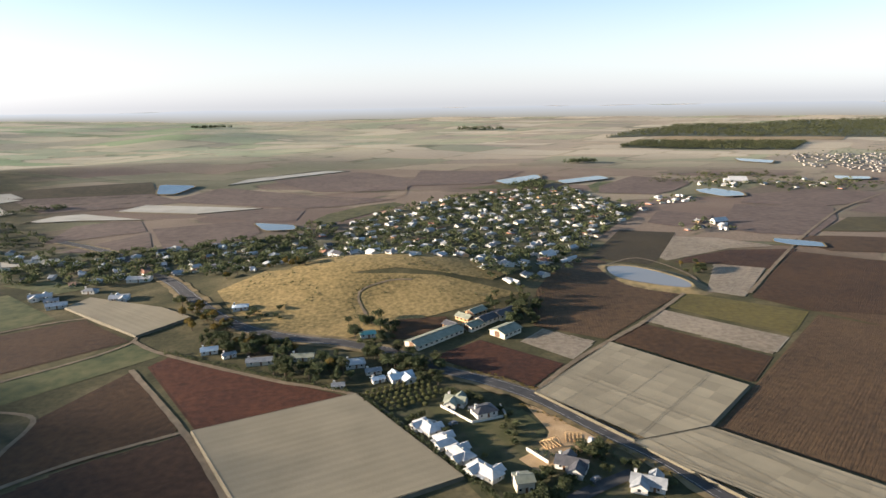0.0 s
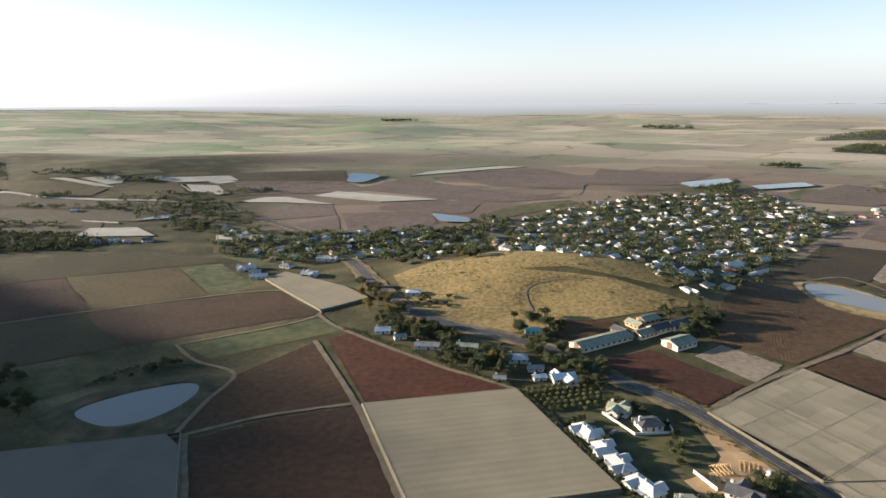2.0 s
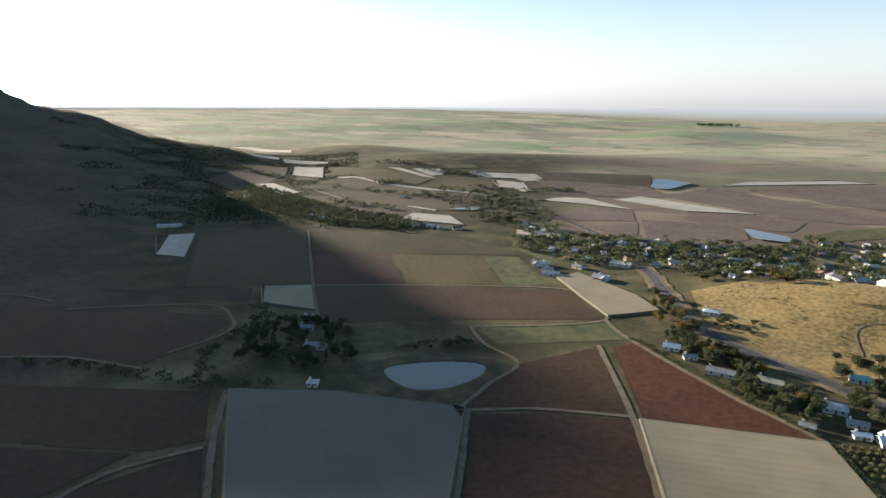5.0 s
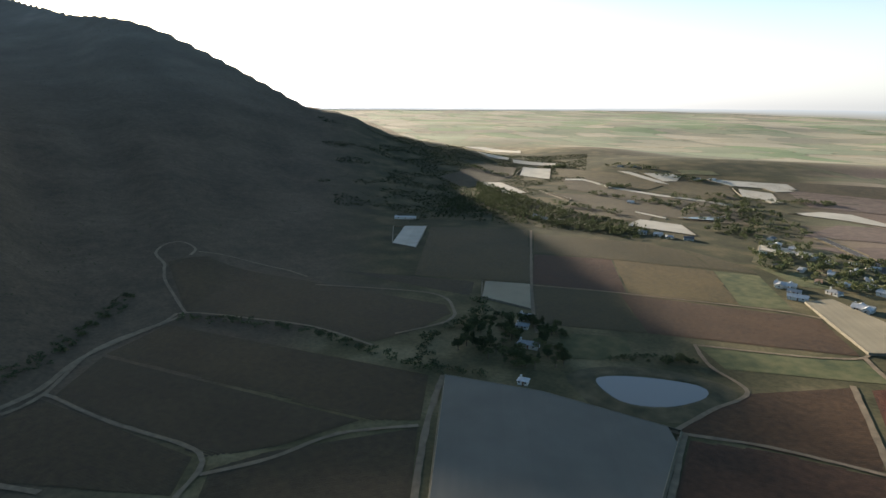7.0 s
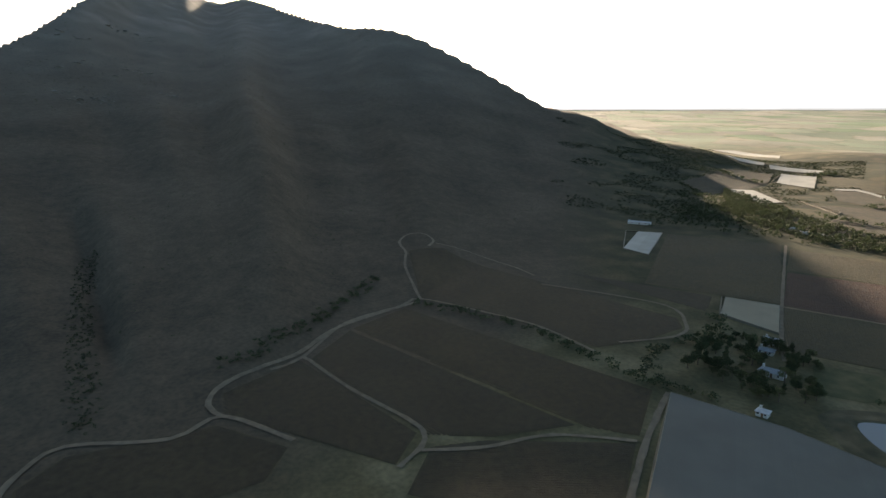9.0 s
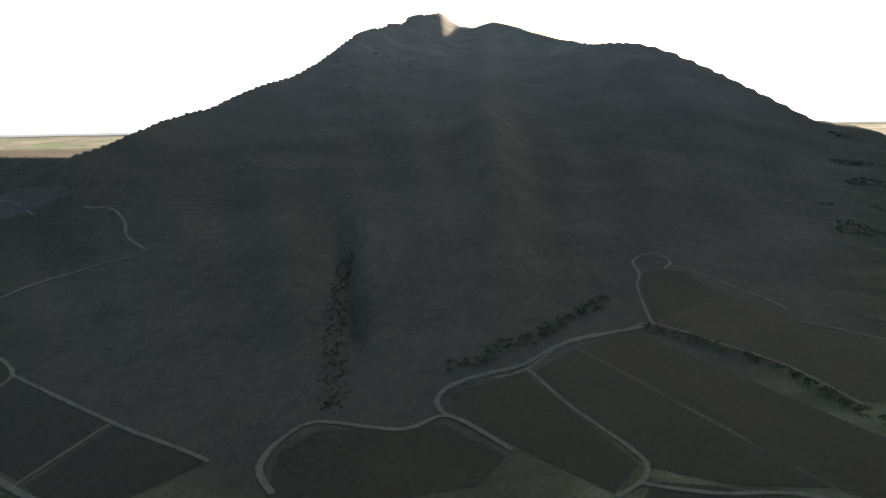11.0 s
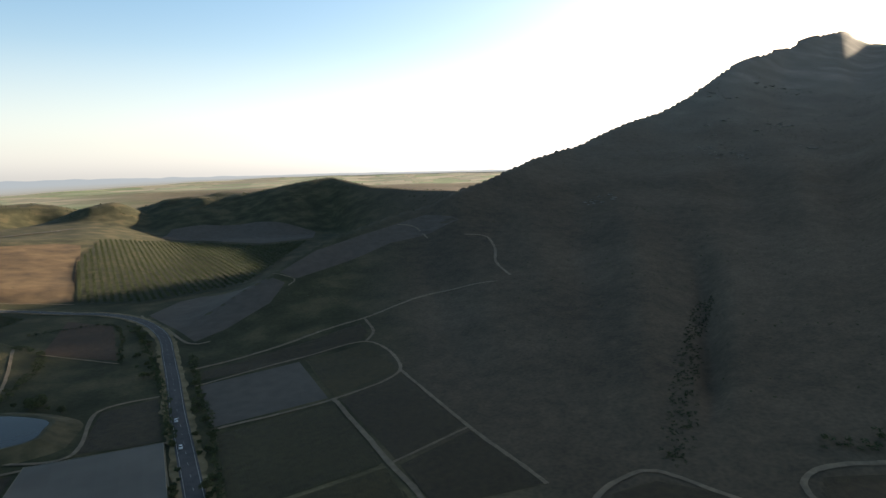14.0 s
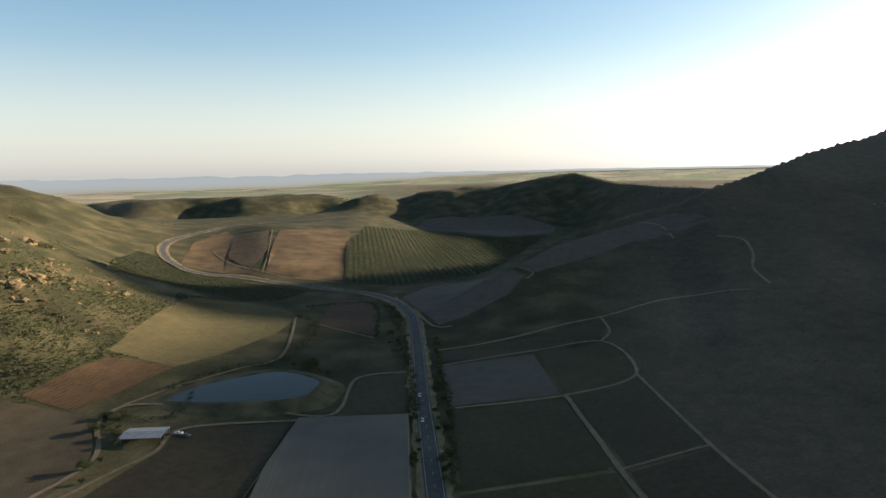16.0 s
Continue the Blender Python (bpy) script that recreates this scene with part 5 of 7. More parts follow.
BARK = surface("bark", [(0.08, 0.06, 0.045), (0.16, 0.125, 0.095)], 1.5, 0.95, 0.6, 6)


def leaf_cloud(rng, lobes, count, size):
    """Small bent leaf clumps spread through lobes (x, y, z, radius, height)."""
    pts = []
    weights = np.array([lb[3] ** 2 * lb[4] for lb in lobes])
    pick = rng.choice(len(lobes), count, p=weights / weights.sum())
    for k in pick:
        x, y, z, rad, hh = lobes[k]
        d = rng.normal(0, 1, 3)
        d /= np.linalg.norm(d)
        q = rng.uniform(0.45, 1.0) ** 0.6
        pts.append((x + d[0] * rad * q, y + d[1] * rad * q, z + d[2] * hh * q, d))
    verts, faces = [], []
    for x, y, z, d in pts:
        u = rng.normal(0, 1, 3) + d * 0.2
        u /= np.linalg.norm(u)
        v = np.cross(u, d + rng.normal(0, 0.6, 3))
        v /= max(np.linalg.norm(v), 1e-6)
        s1, s2 = size * rng.uniform(0.6, 1.3), size * rng.uniform(0.5, 1.1)
        c = np.array((x, y, z))
        k = len(verts)
        verts += [tuple(c - u * s1), tuple(c - v * s2 * 0.8), tuple(c + u * s1), tuple(c + v * s2 + d * size * 0.3)]
        faces += [(k, k + 1, k + 2), (k, k + 2, k + 3)]
    return verts, faces


def trunk_shape(h, r0, limbs, rng):
    """Tapered trunk with limbs."""
    verts, faces = [], []

    def limb(p, q, ra, rb, n=6):
        p, q = np.array(p, float), np.array(q, float)
        d = (q - p) / np.linalg.norm(q - p)
        u = np.cross(d, (0.3, 0.9, 0.2))
        u /= np.linalg.norm(u)
        v = np.cross(d, u)
        s = len(verts)
        for c, r in ((p, ra), (q, rb)):
            verts.extend(tuple(c + r * (u * math.cos(a) + v * math.sin(a))) for a in np.arange(n) * 2 * math.pi / n)
        faces.extend((s + k, s + (k + 1) % n, s + n + (k + 1) % n, s + n + k) for k in range(n))

    limb((0, 0, -0.4), (0.1, 0, h * 0.5), r0, r0 * 0.7)
    limb((0.1, 0, h * 0.48), (0, 0.1, h * 0.85), r0 * 0.7, r0 * 0.3)
    for k in range(limbs):
        a = k * 2.4 + rng.uniform(0, 1)
        z = h * rng.uniform(0.35, 0.6)
        limb((0.05, 0, z), (math.cos(a) * h * 0.28, math.sin(a) * h * 0.28, z + h * 0.22), r0 * 0.45, r0 * 0.15, 5)
    return verts, faces


def lobes_for(kind, h, w, rng):
    if kind == "tall":
        return [(rng.normal(0, w * 0.1), rng.normal(0, w * 0.1), h * (0.28 + 0.65 * k / 5), w * (0.38 - 0.05 * abs(k - 2)), h * 0.12) for k in range(6)]
    if kind == "ball":
        return [(0, 0, h * 0.58, w * 0.42, h * 0.36), (w * 0.1, 0, h * 0.7, w * 0.3, h * 0.25), (-w * 0.12, 0.1, h * 0.5, w * 0.34, h * 0.3)]
    if kind == "gum":
        return [(math.cos(a) * w * 0.28, math.sin(a) * w * 0.28, h * rng.uniform(0.5, 0.9), w * rng.uniform(0.16, 0.28), h * rng.uniform(0.08, 0.15)) for a in np.arange(8) * 0.8 + rng.uniform(0, 1)]
    out = [(0, 0, h * 0.6, w * 0.33, h * 0.28)]
    for k in range(7):
        a = k * 0.9 + rng.uniform(0, 0.6)
        out.append((math.cos(a) * w * 0.3, math.sin(a) * w * 0.3, h * rng.uniform(0.4, 0.78), w * rng.uniform(0.15, 0.25), h * rng.uniform(0.12, 0.2)))
    return out


def tree(kind, h, w, leaf, label, leaves=260, size=0.55, name="tree", seed=1):
    rng = np.random.default_rng(seed)
    base = new(name)
    tagged(base, label, "tree")
    part("trunk", *trunk_shape(h, 0.03 * h + 0.05, 4, rng), BARK, base)
    part("crown", *leaf_cloud(rng, lobes_for(kind, h, w, rng), leaves, size), FOLIAGE[leaf], base)
    return base


class Kit:
    """Prototypes: the first one asked for is built in place, later ones are copies."""

    def __init__(self):
        self.made = {}

    def place(self, key, build, m, group=""):
        if key not in self.made:
            ob = build()
            ob.matrix_basis = m
            self.made[key] = ob
        else:
            ob = copy_thing(self.made[key], m)
        if group:
            ob["group"] = group
        return ob


kit = Kit()
TREES = {
    "oak": lambda: tree("round", 7.0, 8.0, "dark", "broad dark green garden tree", 900, 0.32, seed=3),
    "oak2": lambda: tree("round", 5.8, 6.6, "mid", "rounded olive green garden tree", 850, 0.28, seed=5),
    "gum": lambda: tree("gum", 10.0, 7.5, "mid", "tall gum tree with open crown", 800, 0.34, seed=7),
    "pine": lambda: tree("tall", 9.5, 5.0, "dark", "tall narrow dark tree", 850, 0.32, seed=9),
    "gold": lambda: tree("round", 7.5, 6.5, "gold", "tree with yellow autumn leaves", 850, 0.28, seed=11),
    "bush": lambda: tree("round", 2.6, 3.8, "mid", "low rounded green bush", 420, 0.24, "bush", seed=13),
    "bush2": lambda: tree("round", 2.2, 3.2, "dark", "low dark green bush", 380, 0.23, "bush", seed=15),
    "olive": lambda: tree("ball", 2.1, 2.5, "orchard", "small rounded orchard tree", 420, 0.2, "orchard_tree", seed=17),
}


def inside(x, y, pts):
    hit = False
    for k in range(len(pts)):
        (x0, y0), (x1, y1) = pts[k - 1], pts[k]
        if (y0 > y) != (y1 > y) and x < (x1 - x0) * (y - y0) / (y1 - y0) + x0:
            hit = not hit
    return hit


taken = []


def free(x, y, r):
    return all((x - a) ** 2 + (y - b) ** 2 > (r + c) ** 2 for a, b, c in taken)


def scatter(n, pts, rng, gap=0.0):
    xs, ys = [p[0] for p in pts], [p[1] for p in pts]
    out = []
    for _ in range(n * 30):
        if len(out) == n:
            break
        x, y = rng.uniform(min(xs), max(xs)), rng.uniform(min(ys), max(ys))
        if inside(x, y, pts) and free(x, y, gap):
            out.append((x, y))
    return out


def grove(n, pts, kinds, seed, group):
    rng = random.Random(seed)
    for x, y in scatter(n, pts, rng, 2.0):
        k = rng.choice(kinds)
        s = rng.uniform(0.7, 1.2)
        kit.place(k, TREES[k], pose(x, y, gz(x, y), 0, 0, rng.uniform(0, 360)) @ Matrix.Diagonal((s, s, s * rng.uniform(0.85, 1.15), 1)), group)


def wood(name, label, places, leaf, seed, leaves=34, size=0.13):
    """Many far trees joined in one mesh: each a short trunk and leaf clumps. places: (x, y, height, width)."""
    rng = np.random.default_rng(seed)
    base_sets = []
    for k in range(6):
        h, w = 1.0, 1.0
        base_sets.append(leaf_cloud(rng, lobes_for("round" if k < 4 else "gum", h, w, rng), leaves, size))
    verts, faces = [], []
    start = 0
    for x, y, h, w in places:
        v, f = base_sets[rng.integers(6)]
        v = np.array(v)
        a = rng.uniform(0, 6.28)
        c, s = math.cos(a), math.sin(a)
        q = np.stack([(v[:, 0] * c - v[:, 1] * s) * w + x, (v[:, 0] * s + v[:, 1] * c) * w + y, v[:, 2] * h + gz(x, y) - 0.12 * h], 1)
        verts.append(q)
        faces += [tuple(start + i for i in t) for t in f]
        start += len(v)
    ob = mesh_object(name, np.concatenate(verts), faces, FOLIAGE[leaf])
    return tagged(ob, label, "trees", kind="stuff")


# ---------------------------------------------------------------- near houses
HOUSES = [
    # x, y, turn, length, width, wall height, roof rise, wall, roof, style, wing, veranda, label
    (24, 256, -25, 9.5, 6.5, 3.0, 2.6, "white", "green", "gable", (-1, 3, 5), False, "white house with pale green roof in a walled garden"),
    (35, 245.5, 20, 10, 8, 3.2, 2.4, "white", "slate", "hip", None, True, "white house with dark slate roof and veranda"),
    (41, 191, 5, 6.5, 6, 5.2, 1.6, "cream", "green", "gable", None, True, "tall cream house with green-grey roof"),
    (61, 202, -28, 12, 6.5, 2.9, 2.8, "white", "slate", "gable", (2.5, 4, 5.5), False, "white walled house with steep dark roof"),
    (84, 188, -28, 12, 7, 2.9, 2.6, "white", "grey", "gable", (-2.5, 3, 5.5), False, "white house with grey pitched roof"),
    (-23, 304, 10, 10, 8, 3.0, 2.4, "white", "white", "hip", None, True, "white farmhouse with hipped white roof"),
    (0, 285, 25, 12, 7, 2.8, 2.2, "white", "blue", "gable", (2, 4, 6), False, "house with pale blue sheet roof among trees"),
    (-13.5, 294, 12, 8, 5, 2.4, 1.2, "cream", "grey", "gable", None, False, "small outbuilding with grey sheet roof"),
    (-11, 284, 22, 6.5, 4.5, 2.3, 1.0, "white", "blue", "gable", None, False, "small shed with pale blue roof"),
    (-29.5, 279, 5, 6, 4.5, 2.4, 1.0, "cream", "grey", "gable", None, False, "small outbuilding with grey sheet roof"),
    (-18, 345, 8, 9, 7, 2.8, 1.9, "white", "teal", "hip", None, False, "house with teal roof below the grass hill"),
    (-101, 396, 12, 10, 7, 2.8, 2.0, "white", "blue", "hip", None, False, "white house with pale blue roof beside a hedge"),
    (-103, 331, 15, 9, 6, 2.8, 2.0, "white", "blue", "gable", None, False, "house with pale roof hidden among trees"),
    (-72, 313, 5, 15, 6, 2.8, 1.6, "cream", "grey", "gable", None, True, "long low house with grey sheet roof"),
    (-91, 324, 30, 7, 4.5, 2.4, 1.2, "white", "grey", "gable", None, False, "small white shed with grey roof"),
    (-51, 316, 0, 12, 6, 2.8, 1.8, "white", "green", "gable", None, False, "house with green roof among trees"),
    (-192, 435, 10, 13, 8, 3.0, 2.4, "white", "white", "gable", (3, 3, 5), False, "large white house beside a field"),
    (-197, 484, 0, 18, 9, 3.2, 2.0, "white", "white", "gable", None, False, "long white building with white roof"),
    (-251, 447, 20, 15, 7, 3.0, 2.2, "white", "white", "gable", (-3, 3, 5), False, "white house with white roof at the village edge"),
    (-229, 425, 20, 13, 7, 3.0, 2.0, "white", "white", "gable", None, False, "white house with white roof at the village edge"),
    (-238, 436, 20, 9, 6, 2.8, 1.8, "white", "grey", "gable", None, False, "white house with grey roof at the village edge"),
    (-222, 458, -10, 10, 7, 2.8, 2.0, "white", "grey", "hip", None, False, "white house with grey hipped roof"),
    (-293, 239, 40, 9, 7, 3.0, 2.2, "white", "white", "gable", None, False, "white farmhouse among dark trees"),
    (-282, 227, 40, 8, 6, 2.8, 1.8, "white", "grey", "hip", None, False, "grey-roofed farmhouse among dark trees"),
    (-256, 211, 35, 12, 7, 3.0, 2.0, "white", "grey", "hip", None, False, "grey-roofed farmhouse among dark trees"),
    (-220, 179, 35, 5, 4.5, 2.8, 1.2, "white", "white", "hip", None, False, "small white pump house"),
    (-648, 342, 50, 26, 6, 3.0, 1.5, "white", "white", "gable", None, False, "long low white farm building"),
]
for x, y, turn, L, W, H, R, wall, roof, style, wing, ver, label in HOUSES:
    house(L * 0.95, W * 0.88, H * 0.8, R * 0.72, wall, roof, style, True, wing, ver, label, back_wing=(-wing[0] * 0.8, 2.6, 4.4) if wing and L > 9 else None).matrix_basis = stand(x, y, turn)
    taken.append((x, y, max(L, W) * 0.5))
COTTAGES = [(10.0, 235.0, -60, 12.0, 5.6, 1), (16.2, 223.5, -60, 8.8, 5.2, 0), (21.5, 213.5, -60, 11.5, 5.6, 0), (29.0, 201.0, -52, 13.0, 5.8, 1)]
for x, y, turn, L, W, flip in COTTAGES:
    cottage(L, W, 2.15, 1.5, "low white cottage with white sheet roof and cross wings", flip).matrix_basis = stand(x, y, turn)
    taken.append((x, y, L * 0.5))


def winery():
    """Long shed with green roof, and its halls."""
    def hall(x, y, turn, L, W, H, R, wall, roof, label, bays=6):
        b = new("winery_hall")
        tagged(b, label, "building", "halls of the winery")
        Shape().gable_walls(-L / 2, L / 2, -W / 2, W / 2, -1, H, H + R).make("wall", WALLS[wall], b)
        Shape().roof(-L / 2, L / 2, -W / 2, W / 2, H, H + R, over=0.7).make("roof", ROOFS[roof], b)
        s = Shape().box(-L / 2, L / 2, -0.35, 0.35, H + R + 0.1, H + R + 0.45)
        s.make("ridge_vent", ROOFS[roof], b)
        for k in range(bays):
            xx = -L / 2 + L * (k + 0.5) / bays
            window(xx, -W / 2, H * 0.55, 1.6, 0.9, "-y", b, False)
        Shape().box(-L / 2 - 0.08, -L / 2, -1.8, 1.8, 0, 3.4).make("sliding_door", DOOR, b)
        Shape().box(L / 2, L / 2 + 0.08, -1.8, 1.8, 0, 3.4).make("sliding_door", DOOR, b)
        b.matrix_basis = stand(x, y, turn)
        taken.append((x, y, L * 0.4))
    hall(20, 336, 41, 36, 11, 2.6, 1.5, "cream", "green", "long low cream winery shed with green roof", 9)
    hall(61, 340, 41, 15, 11, 3.2, 1.7, "cream", "green", "cream winery hall with pale green roof", 4)
    hall(44, 351, 41, 13, 8, 2.7, 1.4, "cream", "green", "winery hall with weathered green roof", 4)
    hall(55, 361, 41, 19, 8, 3.0, 1.6, "cream", "slate", "winery hall with dark roof", 5)
    hall(65, 367, 41, 15, 7, 3.0, 1.6, "cream", "slate", "winery hall with dark grey roof", 4)
    hall(48, 371, 41, 12, 7, 2.8, 1.5, "ochre", "green", "winery hall with green roof under trees", 3)
    hall(40, 363, -49, 10, 6, 2.6, 1.3, "ochre", "green", "small winery hall with green roof", 3)
    hall(31, 352, -49, 9, 6, 2.6, 1.3, "ochre", "slate", "small ochre winery store with dark roof", 3)


winery()


def farm_shed():
    b = new("farm_shed")
    tagged(b, "open farm shed with pale grey sheet roof", "shed")
    L, W = 19, 12
    for sx in (-1, 0, 1):
        for sy in (-1, 0, 1):
            Shape().box(sx * L * 0.48 - 0.12, sx * L * 0.48 + 0.12, sy * W * 0.46 - 0.12, sy * W * 0.46 + 0.12, -1.5, 2.9 + (0.7 if sy == 0 else 0)).make("post", WOOD, b)
    Shape().roof(-L / 2, L / 2, -W / 2, W / 2, 2.9, 3.7, over=0.5, thick=0.1).make("roof", ROOFS["grey"], b)
    Shape().box(-L / 2, L / 2, W / 2 - 0.1, W / 2, -1.5, 2.9).make("back_wall", WALLS["grey"], b)
    b.matrix_basis = stand(4, -328, 157)
    taken.append((4, -328, 11))


farm_shed()

# ---------------------------------------------------------------- town
TOWN = [(-70, 575), (-40, 745), (46, 845), (155, 942), (264, 958), (303, 740), (236, 652), (150, 510), (122, 452), (92, 418), (66, 416), (44, 452), (-42, 480)]
VILLAGE = [(-307, 496), (-382, 627), (-285, 565), (-224, 600), (-124, 627), (-66, 730), (-75, 581), (-59, 480), (-138, 478), (-171, 490), (-230, 470)]
OUTSKIRT = [(323, 782), (364, 852), (420, 841), (374, 777)]
HAMLET = [(284, 605), (326, 658), (368, 650), (330, 597)]
FARMS = [(532, 879), (627, 1014), (768, 931), (691, 835)]
YARDS = [(447, 914), (496, 987), (565, 942), (527, 892)]
STYLES = [
    ("white", "grey", "gable", 11, 7.5), ("white", "white", "gable", 12, 7.5), ("cream", "grey", "hip", 11, 8.5), ("white", "slate", "gable", 12, 8),
    ("white", "white", "hip", 11, 8), ("cream", "tile", "gable", 11, 8), ("ochre", "grey", "gable", 10, 7), ("white", "rust", "hip", 11, 8), ("grey", "white", "gable", 13, 7),
    ("brick", "grey", "hip", 11, 8), ("white", "green", "gable", 12, 7.5)]
WORDS = {"grey": "grey sheet-metal", "white": "white-painted", "slate": "dark slate", "tile": "clay tile", "rust": "rust-red", "green": "green sheet-metal"}


def village_house(k):
    wall, roof, style, L, W = STYLES[k]
    lbl = f"{wall} village house with a {WORDS[roof]} {'pitched' if style == 'gable' else 'hipped'} roof"
    return lambda: house(L, W, 3.0, 2.2, wall, roof, style, False, (2.5, 3, 5) if k % 3 == 1 else None, False, lbl, chimney=k % 2 == 0)


town_trees = []


def settle(pts, lot_x, lot_y, turn, skip, seed, trees_per_lot, mix):
    rng = random.Random(seed)
    c, s = math.cos(radians(turn)), math.sin(radians(turn))
    cx, cy = sum(p[0] for p in pts) / len(pts), sum(p[1] for p in pts) / len(pts)
    for a in range(-40, 41):
        for b in range(-40, 41):
            u = a * lot_x + rng.uniform(-4.5, 4.5)
            v = b * lot_y + (4 if b % 2 else -4) + rng.uniform(-5, 5)
            x, y = cx + u * c - v * s, cy + u * s + v * c
            if not inside(x, y, pts):
                continue
            for _ in range(trees_per_lot):
                tx, ty = x + rng.uniform(-lot_x, lot_x) * 0.6, y + rng.uniform(-lot_y, lot_y) * 0.6
                if rng.random() < 0.8:
                    town_trees.append((tx, ty, rng.uniform(4.5, 9), rng.uniform(5, 10)))
            if rng.random() < skip or not free(x, y, 7):
                continue
            k = rng.choices(range(len(STYLES)), mix)[0]
            t = turn + rng.choice((0, 90, 180, 270)) + rng.uniform(-13, 13)
            z = rng.uniform(0.56, 0.9)
            kit.place(("house", k), village_house(k), stand(x, y, t) @ Matrix.Diagonal((z, rng.uniform(0.85, 1.15), z, 1)), "houses of the town")
            taken.append((x, y, 6))


MIX = (6, 5, 3, 3, 4, 1.5, 1, 1.5, 3, 1, 1.5)
settle(TOWN, 12.4, 15.5, 32, 0.12, 4, 4, MIX)
settle(VILLAGE, 16.5, 21, 25, 0.25, 5, 9, MIX)
settle(OUTSKIRT, 16, 20, 20, 0.2, 6, 1, MIX)
settle(HAMLET, 16, 20, 10, 0.3, 7, 2, MIX)
settle(YARDS, 20, 26, 20, 0.45, 9, 3, MIX)
settle(FARMS, 34, 44, 25, 0.45, 10, 5, MIX)
for name, label, leaf, sel in (("town_trees", "dense dark garden trees between the houses", "dark", 0), ("town_trees", "olive-green garden trees between the houses", "mid", 1), ("town_trees", "dense dark garden trees between the houses", "dark", 2)):
    wood(name, label, [t for k, t in enumerate(town_trees) if k % 3 == sel and free(t[0], t[1], t[3] * 0.2)], leaf, 20 + sel)


for k, (x, y, turn) in enumerate([(-671, 897, 20), (-654, 913, 20), (-629, 911, 35), (-840, 897, 10), (-817, 907, 15), (-444, 513, 40), (-431, 522, 30), (-416, 521, 45), (-400, 530, 40), (-585, 486, 30), (-560, 478, 25), (-602, 668, 20)]):
    kit.place(("house", k % 5), village_house(k % 5), stand(x, y, turn) @ Matrix.Diagonal((0.95, 0.95, 0.85, 1)), "far farm buildings")


def hall_block(x, y, turn, L, W, H, label):
    b = new("hall")
    tagged(b, label, "building")
    Shape().gable_walls(-L / 2, L / 2, -W / 2, W / 2, -1, H, H + 3).make("wall", WALLS["white"], b)
    Shape().roof(-L / 2, L / 2, -W / 2, W / 2, H, H + 3, over=0.6).make("roof", ROOFS["white"], b)
    for k in range(5):
        window(-L / 2 + L * (k + 0.5) / 5, -W / 2, H * 0.5, 2, 2, "-y", b, False)
    b.matrix_basis = stand(x, y, turn)


hall_block(540, 962, -18, 34, 15, 4, "large white industrial hall at the plain's edge")
hall_block(556, 985, -18, 26, 12, 4, "white industrial hall beside a larger one")
hall_block(345, 640, 15, 17, 8, 3.4, "white packing shed with white roof")
hall_block(125, 505, 30, 13, 9, 4, "cream and white hall in the town")


def township():
    """Far small houses, too small to pick apart."""
    rng = np.random.default_rng(8)
    s, r = Shape(), Shape()
    for _ in range(620):
        x, y = rng.uniform(790, 1250), rng.uniform(1040, 1480)
        if not inside(x, y, [(800, 1180), (907, 1388), (1230, 1400), (1150, 1150), (860, 1045)]):
            continue
        z = gz(x, y)
        s.box(x - 3, x + 3, y - 2.5, y + 2.5, z - 1, z + 2.0)
        r.roof(x - 3, x + 3, y - 2.5, y + 2.5, z + 2.0, z + 2.8, over=0.3)
    a = part("township", s.v, s.f, surface("dusty_block_wall", [(0.16, 0.145, 0.125), (0.34, 0.315, 0.28)], 0.03, 0.9, 0.0), None)
    tagged(a, "far township of small pale houses", "houses", kind="stuff")
    tagged(part("township_roofs", r.v, r.f, surface("dull_sheet_roof", [(0.10, 0.10, 0.10), (0.3, 0.29, 0.28)], 0.03, 0.7, 0.0), a), kind="stuff")


township()

# ---------------------------------------------------------------- orchard beside the cottages
def orchard():
    d, nrm, lines = scan([(-18, 270), (9, 283), (21, 270), (12, 256), (-6, 251)], 0, 1, 3.9, 0.8)
    for s, a, b in lines:
        n = max(1, int((b - a) / 3.1))
        for k in range(n):
            q = a + (b - a) * (k + 0.5) / n
            x, y = d[0] * q + nrm[0] * s, d[1] * q + nrm[1] * s
            if free(x, y, 0.5):
                t = pose(x, y, gz(x, y), 0, 0, random.uniform(0, 360)) @ Matrix.Diagonal((*[random.uniform(0.92, 1.05)] * 3, 1))
                kit.place("olive", TREES["olive"], t, "trees of the orchard")


orchard()

# ---------------------------------------------------------------- trees and bushes
MIXED = ("oak", "oak2", "gum", "oak", "pine", "oak2", "bush", "gold")
grove(78, [(-116, 348), (-73, 345), (-33, 320), (-18, 276), (-40, 280), (-78, 309)], MIXED, 31, "trees along the road")
grove(14, [(-36, 365), (-6, 372), (-2, 339), (-21, 331)], ("oak", "oak2", "bush"), 32, "trees below the grass hill")
grove(24, [(-20, 305), (18, 305), (23, 276), (-3, 277)], ("oak", "oak2", "gum"), 33, "trees along the road")
grove(34, [(-160, 440), (-136, 416), (-91, 358), (-122, 362)], ("gold", "oak2", "gold", "bush", "gum"), 34, "trees along the road")
grove(26, [(-138, 458), (-124, 486), (-110, 548), (-60, 462), (-95, 452)], ("oak", "oak2", "gold", "oak"), 35, "trees at the village edge")
grove(12, [(-97, 385), (-74, 394), (-70, 377), (-87, 366)], ("bush", "oak2", "bush2"), 36, "hedge on the hill")
grove(18, [(48, 382), (83, 390), (84, 358), (66, 352)], ("oak", "gum", "oak2", "pine"), 37, "trees of the winery")
